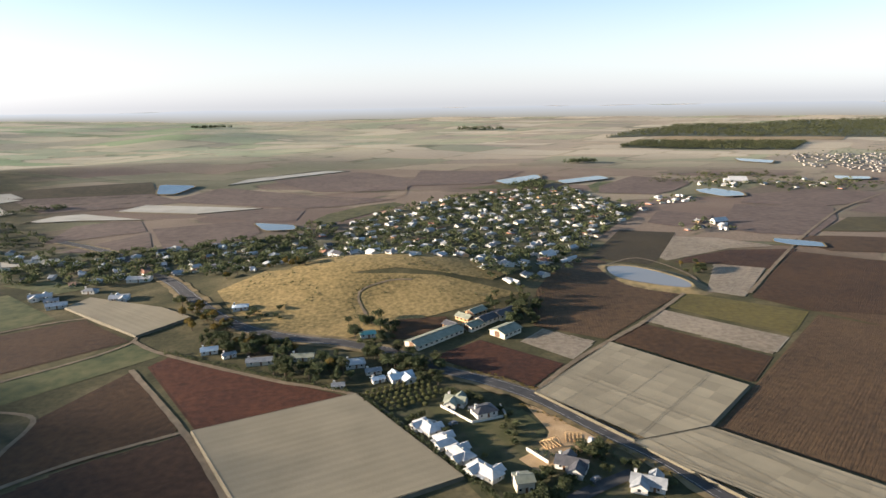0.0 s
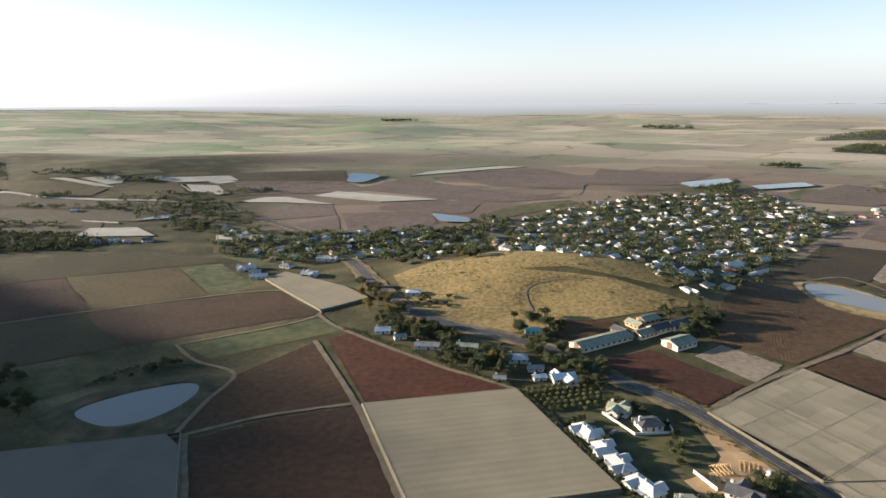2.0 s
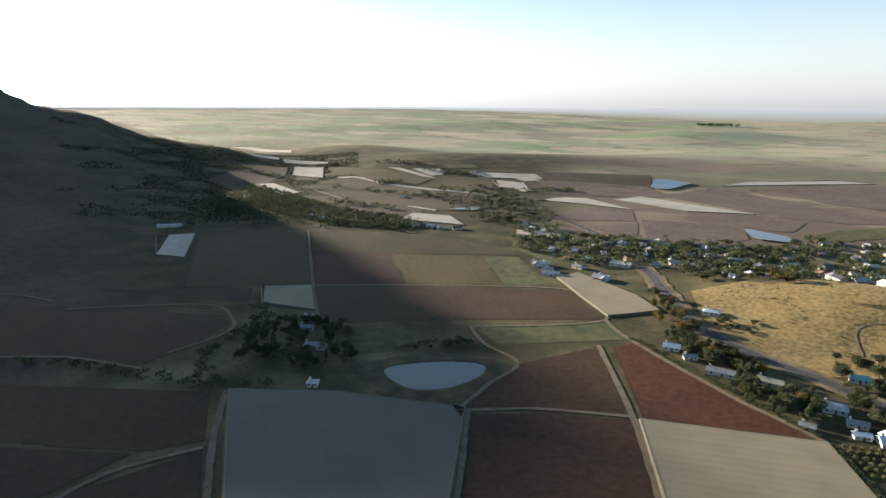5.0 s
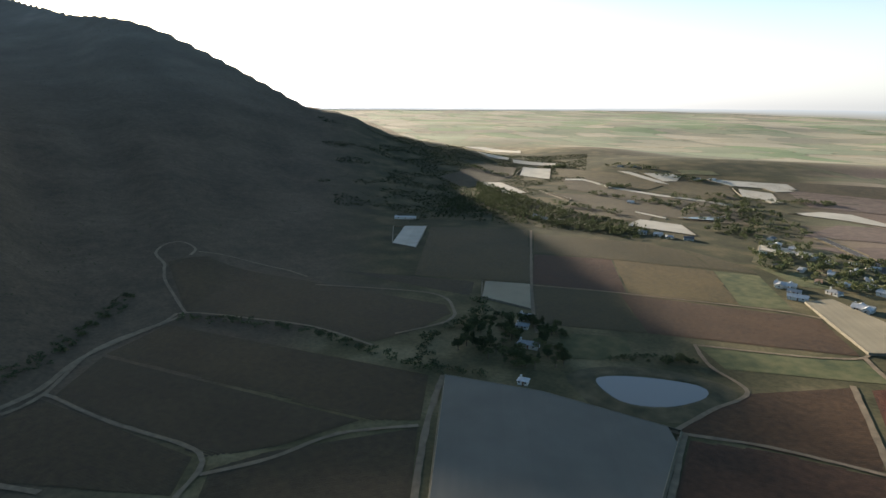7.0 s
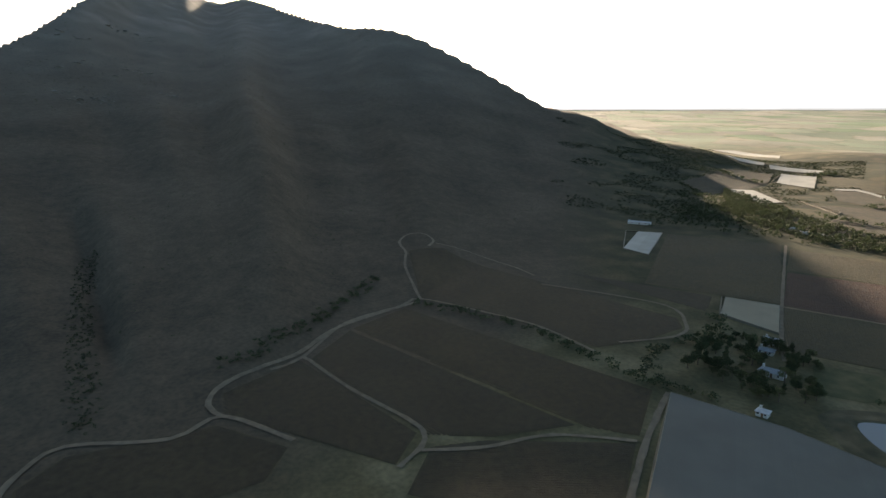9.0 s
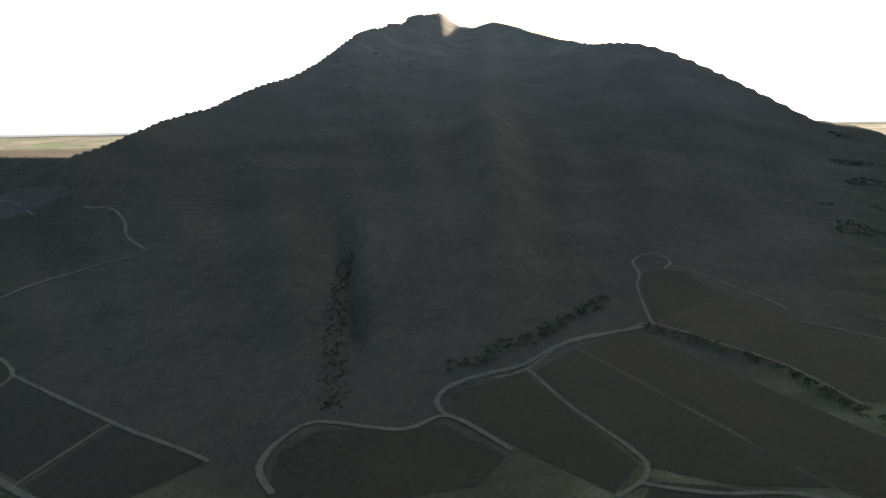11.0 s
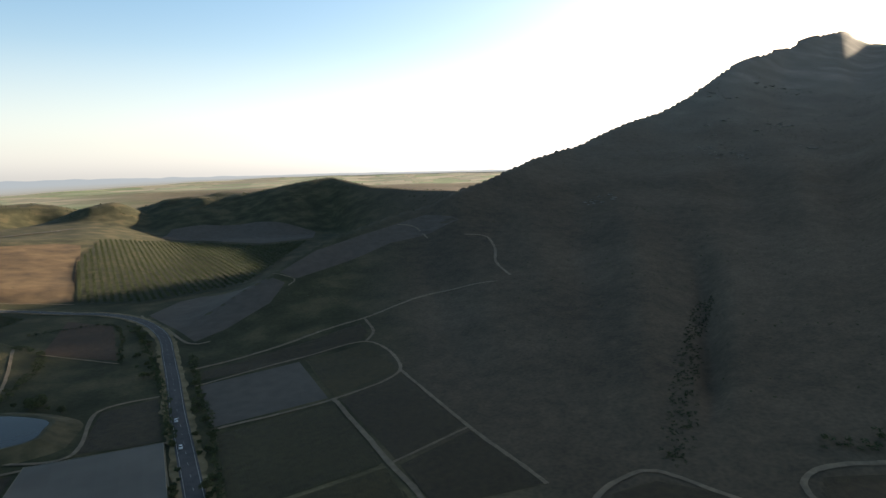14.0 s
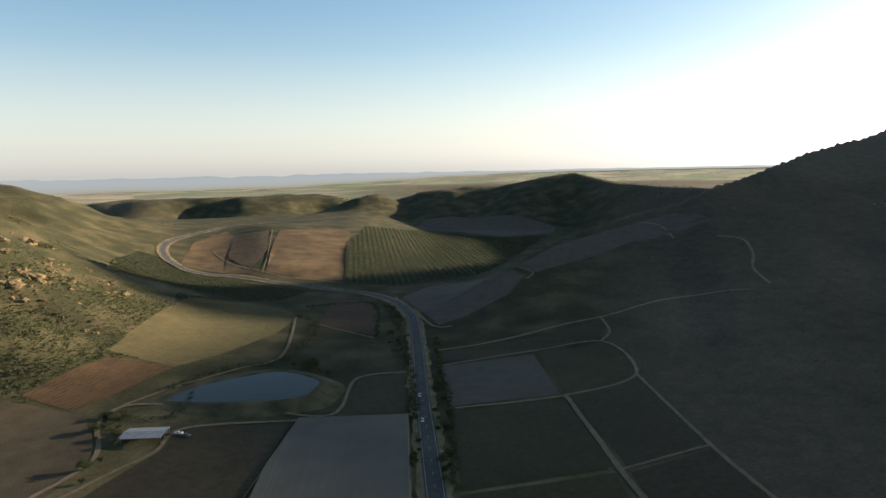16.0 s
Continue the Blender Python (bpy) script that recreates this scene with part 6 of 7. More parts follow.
grove(16, [(72, 378), (92, 382), (88, 356), (77, 350)], ("oak", "oak", "pine", "oak2"), 137, "trees of the winery")
grove(9, [(54, 392), (83, 398), (81, 384), (55, 381)], ("oak", "pine", "gum"), 138, "trees of the winery")
grove(22, [(-27, 325), (10, 318), (22, 297), (17, 277), (5, 290), (-12, 305)], ("oak", "oak", "oak2", "gum"), 139, "trees along the road")
grove(8, [(-20, 345), (5, 358), (-3, 338), (-17, 333)], ("oak", "bush", "bush2"), 140, "trees below the grass hill")
grove(12, [(35, 196), (55, 188), (54, 176), (31, 178)], ("oak2", "bush", "oak"), 38, "garden trees")
grove(12, [(58, 214), (75, 213), (79, 198), (67, 196)], ("oak2", "bush", "bush2"), 39, "garden trees")
grove(14, [(16, 265), (24, 271), (47, 244), (41, 238)], ("bush", "oak2", "bush2"), 40, "garden trees")
grove(10, [(2, 243), (8, 246), (36, 203), (30, 205)], ("bush", "bush2"), 41, "garden bushes")
grove(95, [(-308, 230), (-264, 245), (-219, 205), (-237, 185), (-268, 171), (-299, 200)], ("oak", "oak", "oak2", "pine", "gum"), 42, "trees of the farmstead")
grove(12, [(-220, 238), (-211, 261), (-181, 276), (-208, 247)], ("bush", "oak2", "bush2"), 43, "bushes at the pond")
grove(22, [(-206, -562), (-215, -555), (-183, -442), (-158, -378), (-151, -395)], ("bush2", "oak2", "bush"), 44, "trees along the south road")
grove(30, [(-200, -434), (-193, -416), (-149, -301), (-108, -215), (-104, -218), (-137, -298)], ("bush2", "bush", "oak2"), 45, "bushes along the south road")
grove(14, [(-154, -365), (-126, -295), (-96, -223), (-90, -225)], ("bush2", "bush"), 46, "bushes along the south road")
grove(12, [(-80, -414), (-104, -421), (-111, -382), (-94, -381)], ("bush", "oak2"), 47, "bushes at the dam")
grove(18, [(24, -368), (9, -357), (15, -305), (33, -287)], ("bush2", "bush", "oak2"), 48, "bushes at the farm shed")
grove(9, [(226, 476), (250, 482), (232, 444), (220, 446)], ("oak2", "gold", "oak"), 49, "trees at the east dam")


grove(8, [(33, 228), (44, 240), (54, 228), (44, 218)], ("bush2", "bush"), 148, "garden bushes")
grove(9, [(44, 196), (56, 206), (66, 196), (56, 186)], ("bush2", "bush", "oak2"), 149, "garden bushes")
grove(7, [(78, 206), (88, 200), (96, 186), (88, 180)], ("bush2", "bush"), 150, "garden bushes")


def utility_pole(x, y, turn):
    base = new("utility_pole")
    tagged(base, "pale wooden utility pole with a cross arm", "pole")
    n = 8
    ring = [(math.cos(a), math.sin(a)) for a in np.arange(n) * 2 * math.pi / n]
    v = [(0.14 * c, 0.14 * s, -0.8) for c, s in ring] + [(0.09 * c, 0.09 * s, 9.0) for c, s in ring]
    part("shaft", v, [(k, (k + 1) % n, n + (k + 1) % n, n + k) for k in range(n)] + [tuple(range(n, 2 * n))], WOOD, base)
    Shape().box(-1.1, 1.1, 0.09, 0.21, 8.3, 8.45).make("cross_arm", WOOD, base)
    for xx in (-0.9, 0.0, 0.9):
        Shape().box(xx - 0.05, xx + 0.05, 0.1, 0.2, 8.45, 8.7).make("insulator", WALLS["white"], base)
    base.matrix_basis = pose(x, y, gz(x, y), 0, 0, turn)


utility_pole(-22.5, -571.4, 30)


def far_trees(n, pts, h0, h1, seed):
    rng = random.Random(seed)
    return [(x, y, rng.uniform(h0, h1), rng.uniform(h0, h1)) for x, y in scatter(n, pts, rng)]


FOREST = [(-892, 610), (-748, 582), (-611, 546), (-478, 540), (-434, 525), (-439, 495), (-511, 463), (-630, 465), (-730, 496)]
wood("forest_strip", "dark strip of forest below the mountain", far_trees(260, [(-775, 470), (-609, 490), (-450, 520), (-425, 486), (-549, 432), (-633, 376)], 3, 7, 51) + far_trees(420, [(-900, 480), (-700, 560), (-430, 545), (-400, 500), (-549, 425), (-660, 350), (-780, 360)], 1.5, 4.5, 151) + far_trees(900, FOREST, 3.5, 7.5, 152), "dark", 51, 30)
wood("hill_forest", "scrubby forest on the lower mountain slope", far_trees(420, [(-925, 556), (-777, 549), (-580, 492), (-625, 438), (-706, 419)], 2, 6, 52), "dark", 52, 28)
wood("farm_trees", "trees round the far farms", far_trees(170, [(-600, 700), (-511, 813), (-330, 640), (-371, 565), (-423, 598)], 5, 10, 53), "dark", 53, 30)
wood("far_wood", "far grey-green wood on the plain", far_trees(4200, [(680, 2015), (1184, 2588), (1487, 2562), (1750, 2627), (2200, 2500), (1950, 1700), (1452, 1784), (1347, 1802), (1124, 1868), (819, 1988)], 9, 16, 54) + far_trees(1700, [(605, 1673), (730, 1854), (994, 1793), (1139, 1675), (991, 1519), (815, 1605)], 8, 13, 64), "mid", 54, 12)
wood("hall_trees", "trees round the far halls and the township", far_trees(90, [(520, 1010), (540, 1090), (660, 1075), (640, 1005)], 5, 9, 65) + far_trees(160, [(830, 1180), (850, 1400), (1300, 1550), (1300, 1330)], 4, 7, 66) + far_trees(120, [(400, 1000), (480, 1090), (560, 960), (700, 900), (660, 860)], 4, 8, 67), "mid", 60, 22)
CLUMPS = [(-964, 842), (-812, 903), (-688, 887), (-405, 601), (-533, 822), (-600, 576), (-462, 866), (-981, 698), (-558, 764), (-720, 760), (-640, 690)]
clumps = []
for k, (cx, cy) in enumerate(CLUMPS):
    w, d = (55, 16) if k % 3 else (22, 20)
    clumps += far_trees(34, [(cx - w, cy - d), (cx + w, cy - d * 0.4), (cx + w, cy + d), (cx - w, cy + d * 0.4)], 4, 9, 400 + k)
wood("field_trees", "rows and clumps of trees between far fields", clumps, "dark", 68, 24)
wood("tree_line", "tree line behind the town", far_trees(60, [(175, 990), (250, 1022), (235, 965), (190, 960)], 7, 12, 55) + far_trees(40, [(346, 1332), (430, 1372), (440, 1330)], 8, 14, 56) + far_trees(60, [(266, 2600), (445, 2550), (440, 2620), (270, 2660)], 12, 20, 57) + far_trees(50, [(-874, 2870), (-717, 2930), (-720, 2960), (-880, 2900)], 12, 20, 58), "dark", 59, 24)


def rows_wood(name, label, pts, i, j, space, leaf, h, seed):
    d, nrm, lines = scan(pts, i, j, space, 3)
    PLOTS.append(pts)
    rng = random.Random(seed)
    places = []
    for s, a, b in lines:
        n = max(1, int((b - a) / (space * 0.55)))
        for k in range(n):
            q = a + (b - a) * (k + 0.5) / n
            places.append((d[0] * q + nrm[0] * s, d[1] * q + nrm[1] * s, h * rng.uniform(0.8, 1.2), h * rng.uniform(0.9, 1.2)))
    wood(name, label, places, leaf, seed, 22)


rows_wood("olive_grove", "olive grove planted in rows in the valley", [(-214, -708), (-276, -900), (-370, -1080), (-511, -1170), (-570, -1130), (-604, -1005), (-700, -988), (-640, -925), (-480, -765), (-380, -662), (-315, -658), (-258, -655)], 0, 1, 7.5, "dark", 4.4, 61)
rows_wood("fruit_grove", "dark green shrubby orchard beside the valley road", [(29, -690), (27, -840), (1, -920), (-19, -905), (-36, -812), (-92, -770), (-142, -715), (-159, -661), (-124, -627), (-87, -631), (-45, -679), (-15, -697)], 6, 7, 4.6, "dark", 2.6, 62)


def scrub(name, label, n, az0, az1, r0, r1, h0, h1, leaf, seed, ok=None):
    rng = random.Random(seed)
    near_plots = [p for p in PLOTS if az0 - 12 < math.degrees(math.atan2(-p[0][0], p[0][1])) % 360 < az1 + 12] if az0 > 40 else []
    places = []
    while len(places) < n:
        az, r = rng.uniform(az0, az1), math.sqrt(rng.uniform(r0 ** 2, r1 ** 2))
        x, y = bearing(az, r)
        if (ok is None or ok(az, r, x, y)) and not any(inside(x, y, p) for p in near_plots):
            h = rng.uniform(h0, h1) * (0.7 + 0.5 * r / r1)
            places.append((x, y, h, h * rng.uniform(1.1, 1.8)))
    wood(name, label, places, leaf, seed, 11, 0.24)


def on_slope(az, r, x, y):
    return r > np.interp(az, FOOT_AZ, FOOT_R) * 1.25 and noise.noise(Vector((x / 120, y / 120, 3))) > -0.15


scrub("mountain_scrub", "low dark scrub on the mountain slope", 9000, 60, 150, 300, 2200, 0.6, 1.6, "dark", 71, on_slope)
scrub("hillside_scrub", "olive-green scrub on the rocky hillside", 7000, 174, 202, 390, 900, 0.4, 1.3, "mid", 72, lambda az, r, x, y: gz(x, y) > 14 and (r < 590 or noise.noise(Vector((x / 50, y / 50, 31))) > 0.3) and noise.noise(Vector((x / 40, y / 40, 5))) > -0.5)
scrub("hillside_scrub", "dark scrub in the hollows of the hillside", 3500, 174, 202, 390, 700, 0.5, 1.7, "dark", 73, lambda az, r, x, y: gz(x, y) > 10 and (r < 570 or noise.noise(Vector((x / 50, y / 50, 31))) > 0.3) and noise.noise(Vector((x / 50, y / 50, 9))) > -0.15)
scrub("slope_scrub", "low scrub at the end of the mountain ridge", 9000, 46, 72, 640, 1500, 0.8, 2.3, "dark", 77, lambda az, r, x, y: r > np.interp(az, (46, 56, 62, 68), (1050, 800, 700, 660)) and noise.noise(Vector((x / 70, y / 70, 4))) > -0.25 + max(0.0, az - 60) / 12)
scrub("valley_scrub", "scrub on the far valley hills", 1800, 132, 190, 1200, 2100, 1.2, 2.8, "dark", 74, lambda az, r, x, y: gz(x, y) > 40)

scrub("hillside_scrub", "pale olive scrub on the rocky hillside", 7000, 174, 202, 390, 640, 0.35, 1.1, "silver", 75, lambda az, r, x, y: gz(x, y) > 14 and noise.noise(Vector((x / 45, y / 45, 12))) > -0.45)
scrub("hill_scrub", "dark tufts and shrubs on the grass hill", 420, -14, 14, 400, 520, 0.5, 1.3, "mid", 76, lambda az, r, x, y: gz(x, y) > 4 and noise.noise(Vector((x / 25, y / 25, 2))) > 0.0)
ROCK = surface("weathered_rock", [(0.09, 0.066, 0.036), (0.18, 0.13, 0.068), (0.26, 0.19, 0.11)], 0.5, 0.95, 0.7, 2.5, 0.1)


def rock(seed):
    bm = bmesh.new()
    bmesh.ops.create_icosphere(bm, subdivisions=3, radius=1)
    for v in bm.verts:
        k = 1 + 0.5 * noise.noise(v.co * 1.3 + Vector((seed * 7, 0, 0))) - 0.45 * abs(noise.noise(v.co * 2.6 + Vector((0, seed, 0)))) + 0.12 * noise.noise(v.co * 7)
        v.co = Vector((v.co.x * k, v.co.y * k * 0.75, v.co.z * k * 0.42))
    me = bpy.data.meshes.new("rock")
    bm.to_mesh(me)
    bm.free()
    me.materials.append(ROCK)
    return tagged(new("rock", me), "weathered orange-brown rock on the hillside", "rock", "rocks on the hillside")


def rocks():
    rng = random.Random(81)
    first = [rock(k) for k in range(4)]
    spots = ((65, -571, 7, 4.6), (71, -549, 5, 3.6), (80, -548, 4, 3.0), (26, -600, 5, 3.0), (92, -581, 6, 3.4), (12, -577, 6, 2.4), (83, -655, 10, 3.0), (63, -606, 6, 3.2), (83, -526, 6, 2.4), (64, -522, 9, 1.8), (40, -560, 12, 1.7))
    for k in range(150):
        if k < 88:
            cx, cy, wide, size = spots[k % 11]
            x, y, s = rng.gauss(cx, wide), rng.gauss(cy, wide), size * rng.uniform(0.35, 1.0) * (1.0 if k < 33 else 0.55)
        else:
            x, y, s = rng.uniform(15, 100), rng.uniform(-680, -470), rng.uniform(0.3, 1.0)
        m = pose(x, y, gz(x, y) - 0.3 * s, rng.uniform(-20, 20), rng.uniform(-20, 20), rng.uniform(0, 360)) @ Matrix.Diagonal((s, s, s, 1))
        if k < 4:
            first[k].matrix_basis = m
        else:
            copy_thing(first[k % 4], m)


rocks()


def outcrops():
    """Pale rock faces breaking through the scrub high on the mountain."""
    rng = random.Random(83)
    pale = surface("pale_sandstone", [(0.13, 0.115, 0.095), (0.19, 0.17, 0.142), (0.25, 0.226, 0.19)], 0.08, 0.95, 0.6, 0.6, 0.03)
    first = [rock(k + 9) for k in range(3)]
    for k, ob in enumerate(first):
        ob.data.materials[0] = pale
        tagged(ob, "pale sandstone outcrop on the mountain slope", "rock", "outcrops on the mountain")
    count = 0
    for cx, cy, spread, n, size in ((-1245, -425, 26, 22, 2.4), (-1340, -300, 14, 7, 2.2), (-1565, -411, 18, 7, 2.6), (-1753, -600, 26, 9, 3.0), (-2020, -545, 30, 10, 3.2), (-838, -450, 15, 12, 1.6), (-1450, -480, 45, 9, 2.2)):
        for _ in range(n):
            x, y, q = rng.gauss(cx, spread), rng.gauss(cy, spread), size * rng.uniform(0.5, 1.3)
            m = pose(x, y, gz(x, y) - 0.15 * q, rng.uniform(-12, 12), rng.uniform(-12, 12), rng.uniform(70, 110)) @ Matrix.Diagonal((q, q, q * 0.8, 1))
            if count < 3:
                first[count].matrix_basis = m
            else:
                copy_thing(first[count % 3], m)
            count += 1


outcrops()


# ---------------------------------------------------------------- hedges, walls, cars
def hedge(name, label, pts, h, gap, leaf, seed, wide=1.5):
    line = smooth_line(pts, gap)
    rng = random.Random(seed)
    wood(name, label, [(x + rng.uniform(-wide, wide), y + rng.uniform(-wide, wide), h * rng.uniform(0.6, 1.3), h * rng.uniform(0.8, 1.6)) for x, y in line], leaf, seed, 26)


HEDGES = [
    # second row: dark bushes added to stand in for the ravine's shade
    ([(-310, -55), (-327, -39), (-363, -17), (-401, 2), (-430, 20), (-457, 32)], 3.4, 1.6, "dark", 5.0), ([(-259, -104), (-291, -114), (-351, -136), (-435, -163), (-531, -189)], 1.7, 0.7, "dark", 6.5),
    ([(-123, -557), (-127, -506), (-82, -424), (-52, -419), (-10, -391)], 3.0, 2.0, "dark", 3.0), ([(-211, -554), (-160, -389), (-127, -302)], 3.0, 2.0, "dark", 2.0),
    ([(-202, -431), (-174, -367), (-148, -301), (-108, -216)], 2.6, 2.0, "dark", 1.6), ([(-141, -590), (-201, -576), (-161, -454)], 2.6, 2.5, "dark", 1.5),
    ([(-18, 268), (4, 231), (24, 197), (34, 180)], 2.4, 0.9, "dark", 0.6), ([(-404, 54), (-370, 91), (-335, 117), (-299, 130), (-258, 148)], 4.0, 2.2, "dark", 4.0),
    ([(-219, 235), (-211, 256), (-194, 270)], 3.0, 2.0, "dark", 1.5), ([(-22, -379), (-8, -349), (18, -355)], 2.6, 2.0, "dark", 2.0),
    ([(84, 238), (60, 268), (38, 288), (16, 304)], 1.5, 1.1, "gold", 1.2), ([(52, 252), (76, 224), (96, 192)], 1.1, 1.3, "gold", 1.0),
    ([(-128, 334), (-62, 294), (-24, 274)], 2.2, 1.6, "mid", 1.2), ([(-26, 372), (-31, 398), (-24, 413), (-5, 421), (14, 420)], 1.0, 1.3, "dark", 1.2), ([(48, 214), (60, 208), (72, 214), (80, 204)], 2.0, 1.4, "dark", 1.2),
    ([(44, 184), (56, 192), (66, 190)], 1.6, 1.4, "mid", 1.5), ([(-300, 175), (-262, 150), (-240, 168)], 4.0, 2.0, "dark", 5.0), ([(-340, 235), (-318, 222), (-300, 190)], 4.5, 2.2, "dark", 6.0)]
for k, (pts, h, gap, leaf, wide) in enumerate(HEDGES):
    hedge("hedge", {"dark": "dark row of bushes along field edges and the ravine", "gold": "dry golden roadside brush", "mid": "green hedge along a farm track"}[leaf], pts, h, gap, leaf, 200 + k, wide)


def garden_wall(pts, h, label):
    base = new("garden_wall")
    tagged(base, label, "wall")
    for (x0, y0), (x1, y1) in zip(pts, pts[1:]):
        L, a = math.hypot(x1 - x0, y1 - y0), math.degrees(math.atan2(y1 - y0, x1 - x0))
        for nm, w, z0, z1 in (("wall_panel", 0.11, -0.5, h), ("coping", 0.17, h, h + 0.09)):
            ob = Shape().box(0, L, -w, w, z0, z1).make(nm, WALLS["white"], base)
            ob.matrix_basis = pose(x0, y0, gz(x0, y0), 0, 0, a)


garden_wall([(17, 254), (29, 238), (44, 242), (43, 252)], 1.3, "low white plastered garden wall round two houses")
garden_wall([(47, 215), (53, 205)], 1.5, "white plastered wall on a building plot")
garden_wall([(5, 245), (14, 240)], 1.2, "low white garden wall beside a cottage")
TIMBER = surface("new_timber", [(0.42, 0.28, 0.13), (0.55, 0.39, 0.20)], 1.5, 0.8, 0.2, 8)


def roof_frame(x, y, turn):
    """Bare gable frames of a house being built."""
    b = new("roof_frame")
    tagged(b, "bare timber roof frames of an unfinished house", "frame", "frames on the building plot")
    for k in range(5):
        xx = k * 1.5
        for s in (-1, 1):
            v = [(xx - 0.08, s * 3, 0.4), (xx + 0.08, s * 3, 0.4), (xx + 0.08, 0, 3.0), (xx - 0.08, 0, 3.0)]
            v += [(p, q, r + 0.18) for p, q, r in v]
            Shape().add(v, [(0, 1, 2, 3), (7, 6, 5, 4), (0, 4, 5, 1), (1, 5, 6, 2), (2, 6, 7, 3), (3, 7, 4, 0)]).make("rafter", TIMBER, b)
        Shape().box(xx - 0.08, xx + 0.08, -3, 3, 0.3, 0.48).make("tie_beam", TIMBER, b)
    Shape().box(0, 6, -0.08, 0.08, 3.0, 3.2).make("ridge_beam", TIMBER, b)
    b.matrix_basis = stand(x, y, turn)


roof_frame(54, 217, 20)
roof_frame(64, 222, -10)
CAR_PAINT = {"white": surface("white_car_paint", [(0.62, 0.62, 0.62), (0.70, 0.70, 0.70)], 1, 0.25, 0, spec=0.6), "grey": surface("grey_car_paint", [(0.10, 0.105, 0.115), (0.13, 0.135, 0.145)], 1, 0.25, 0, spec=0.6)}
TYRE = surface("tyre", [(0.02, 0.02, 0.02), (0.035, 0.035, 0.035)], 3, 0.9, 0.2)


def car(colour, label):
    base = new("car")
    tagged(base, label, "car")
    prof = [(-2.15, 0.35), (-2.15, 0.85), (-1.95, 0.98), (-1.25, 1.0), (-0.65, 1.45), (0.85, 1.45), (1.5, 0.98), (2.1, 0.9), (2.15, 0.35)]
    n = len(prof)
    v = [(x, s * (0.84 if z < 1.1 else 0.70), z) for s in (-1, 1) for x, z in prof]
    f = [tuple(range(n))[::-1], tuple(range(n, 2 * n))] + [(k, (k + 1) % n, n + (k + 1) % n, n + k) for k in range(n)]
    part("body", v, f, CAR_PAINT[colour], base)
    Shape().add([(-1.2, -0.72, 1.03), (-1.2, 0.72, 1.03), (-0.68, 0.62, 1.42), (-0.68, -0.62, 1.42)], [(0, 1, 2, 3)[::-1]]).make("windscreen", PANE, base)
    Shape().add([(1.44, -0.72, 1.03), (1.44, 0.72, 1.03), (0.9, 0.62, 1.43), (0.9, -0.62, 1.43)], [(0, 1, 2, 3)]).make("rear_window", PANE, base)
    for s in (-1, 1):
        Shape().box(-0.8, 1.0, s * 0.76 - 0.02, s * 0.76 + 0.02, 1.05, 1.34).make("side_window", PANE, base)
        Shape().box(-2.18, -2.12, s * 0.6 - 0.15, s * 0.6 + 0.15, 0.62, 0.78).make("headlight", FRAME, base)
        for x in (-1.35, 1.35):
            w, fc = [], []
            for q in (s * 0.66, s * 0.87):
                w += [(x + 0.32 * math.cos(a), q, 0.32 + 0.32 * math.sin(a)) for a in np.arange(12) * math.pi / 6]
            fc = [tuple(range(12)), tuple(range(12, 24))] + [(k, (k + 1) % 12, 12 + (k + 1) % 12, 12 + k) for k in range(12)]
            wheel = part("wheel", w, fc, TYRE, base)
            part("rim", [(x + 0.18 * math.cos(a), s * 0.88, 0.32 + 0.18 * math.sin(a)) for a in np.arange(10) * math.pi / 5], [tuple(range(10))], FRAME, wheel)
    return base


for x, y, turn, lift, colour, label in (
        (-125.5, -288, 68, 0.45, "white", "white car driving on the valley road"), (-139, -322, 68, 0.45, "white", "white car driving on the valley road"),
        (-11, -327, 150, 0.1, "white", "white car parked beside the farm shed"), (-14, -323, 140, 0.1, "grey", "grey car parked beside the farm shed"),
        (21, 238, 30, 0.1, "grey", "grey car parked beside a cottage"), (67, 193, 30, 0.3, "grey", "dark car parked in a driveway"), (73, 219, 60, 0.1, "white", "white car parked on the building plot")):
    car(colour, label).matrix_basis = pose(x, y, gz(x, y) + lift, 0, 0, turn)

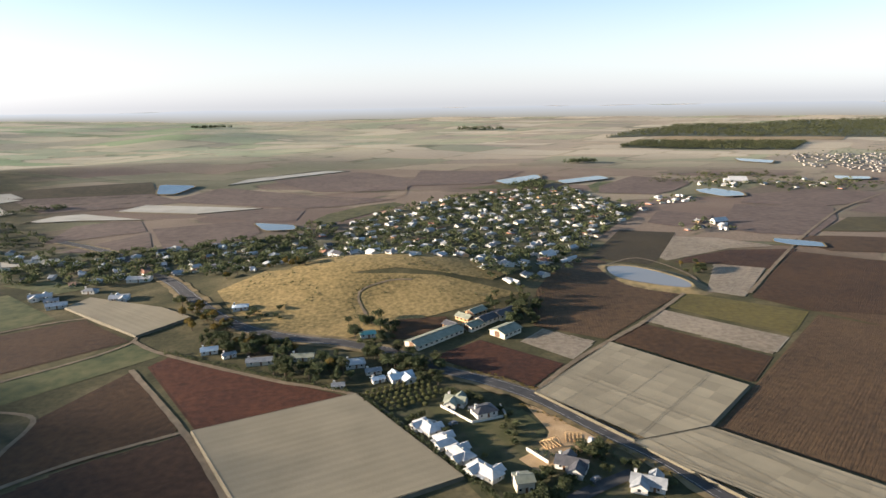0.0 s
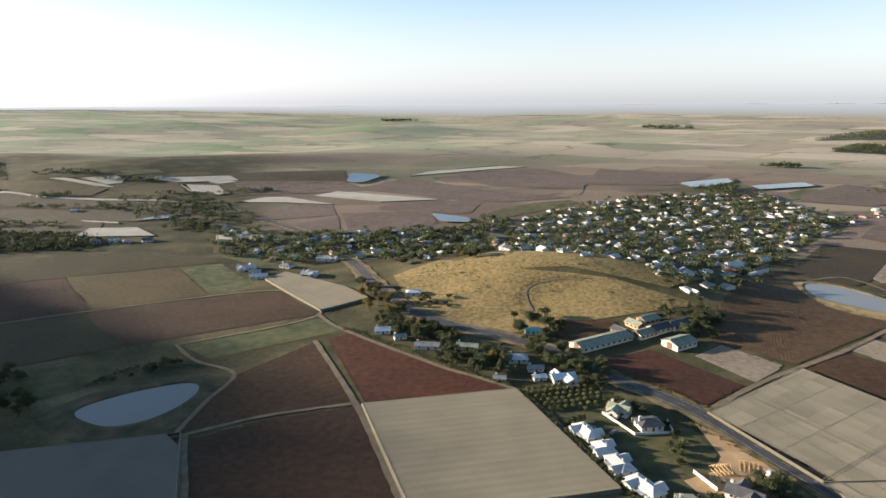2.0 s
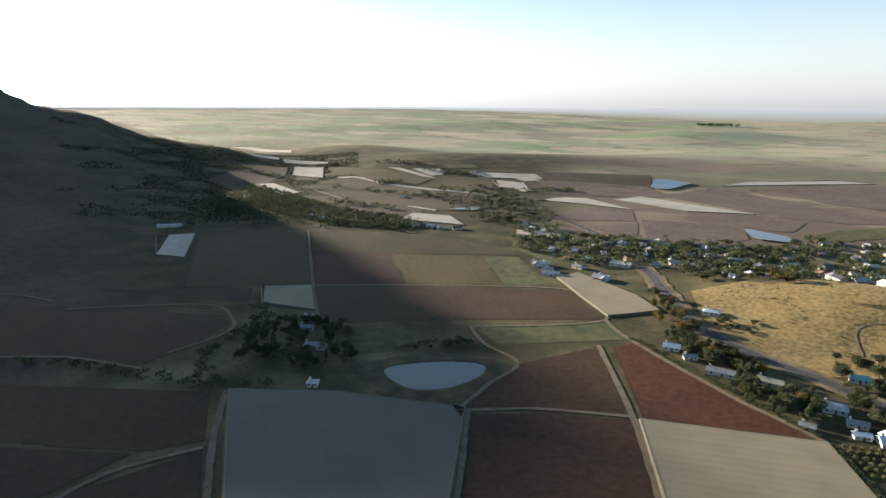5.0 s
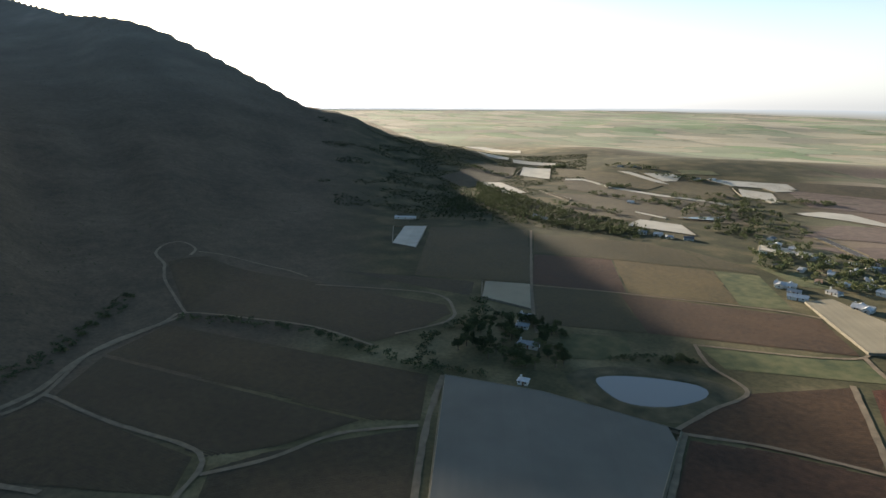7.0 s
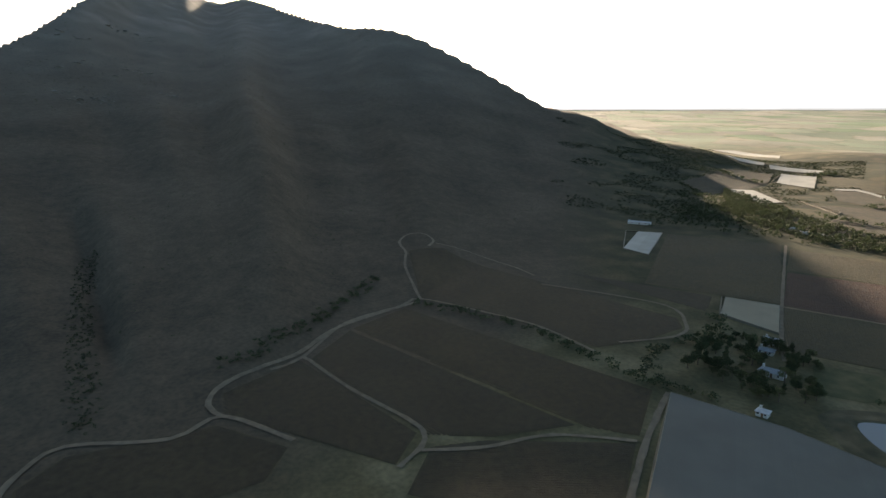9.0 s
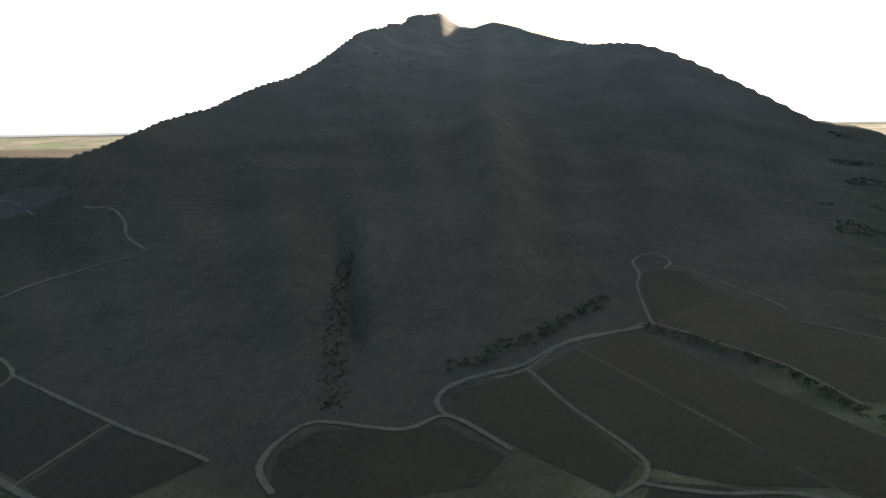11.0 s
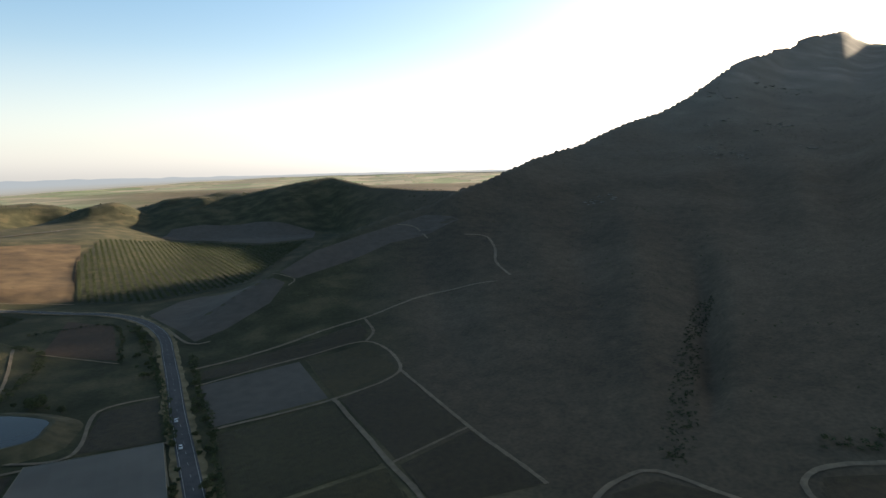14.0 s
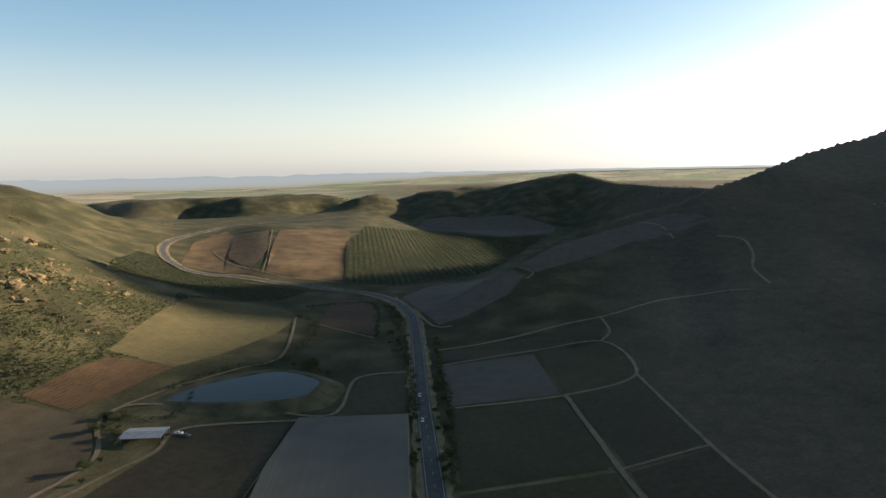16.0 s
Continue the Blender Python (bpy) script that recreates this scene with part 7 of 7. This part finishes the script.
# ---------------------------------------------------------------- far distance
def backdrop():
    """Glowing haze ring round the plain, behind all the land that can be told apart, and low far ranges on it."""
    m = bpy.data.materials.new("far_haze_glow")
    m.use_nodes = True
    n, l = m.node_tree.nodes, m.node_tree.links
    n.remove(n["Principled BSDF"])
    em, tone = n.new("ShaderNodeEmission"), n.new("ShaderNodeVertexColor")
    tone.layer_name = "tone"
    l.new(tone.outputs[0], em.inputs[0])
    l.new(em.outputs[0], n["Material Output"].inputs[0])
    # haze is painted into the glow, paling upwards and brighter towards the sun
    verts, faces, tones = [], [], []
    count = 1440
    for k in range(count):
        a = k * 2 * math.pi / count
        turn = math.degrees(a)
        west = min(1.0, max(0.0, min((turn - 8) / 40, (172 - turn) / 30)))
        r = 3550 + 1250 * west * west * (3 - 2 * west)
        x, y = -math.sin(a) * r, math.cos(a) * r
        c, s = math.cos(a), math.sin(a)
        h = 12 * (0.5 + 0.8 * noise.noise(Vector((c * 5, s * 5, 3))) + 0.3 * noise.noise(Vector((c * 26, s * 26, 3))))
        south = math.exp(-0.5 * ((turn - 172) / 22) ** 2)
        h += south * (6 + 38 * max(0.0, noise.noise(Vector((c * 9, s * 9, 8)))) + 9 * noise.noise(Vector((a * 40, 1, 1))))
        sunward = math.exp(-0.5 * ((turn - 72) / 30) ** 2)
        foot, top = min(gz(x, y), 100) - 4, 106
        rows = [(foot, 0.0, (0.13, 0.117, 0.088)), (foot + 0.35 * (top - foot), 0.15, (0.152, 0.144, 0.122)), (foot + 0.75 * (top - foot), 0.35, (0.178, 0.176, 0.162)), (top + max(h, 1), 0.45, (0.198, 0.2, 0.193))]
        for z, glow, tint in rows:
            verts.append((x, y, z))
            blue = south * min(1.0, glow * 2.5)
            tones.append([(q * (1 - blue) + cool * blue) * (1 + glow * sunward) for q, cool in zip(tint, (0.148, 0.161, 0.166))] + [1.0])
    for k in range(count):
        q = (k + 1) % count
        faces += [(k * 4 + e, q * 4 + e, q * 4 + e + 1, k * 4 + e + 1) for e in range(3)]
    ob = mesh_object("backdrop", verts, faces, m)
    col = ob.data.color_attributes.new("tone", "FLOAT_COLOR", "POINT")
    col.data.foreach_set("color", np.array(tones, np.float32).ravel())
    tagged(ob, "glowing band of painted haze with low far hills along the horizon", "backdrop", kind="structure")


backdrop()
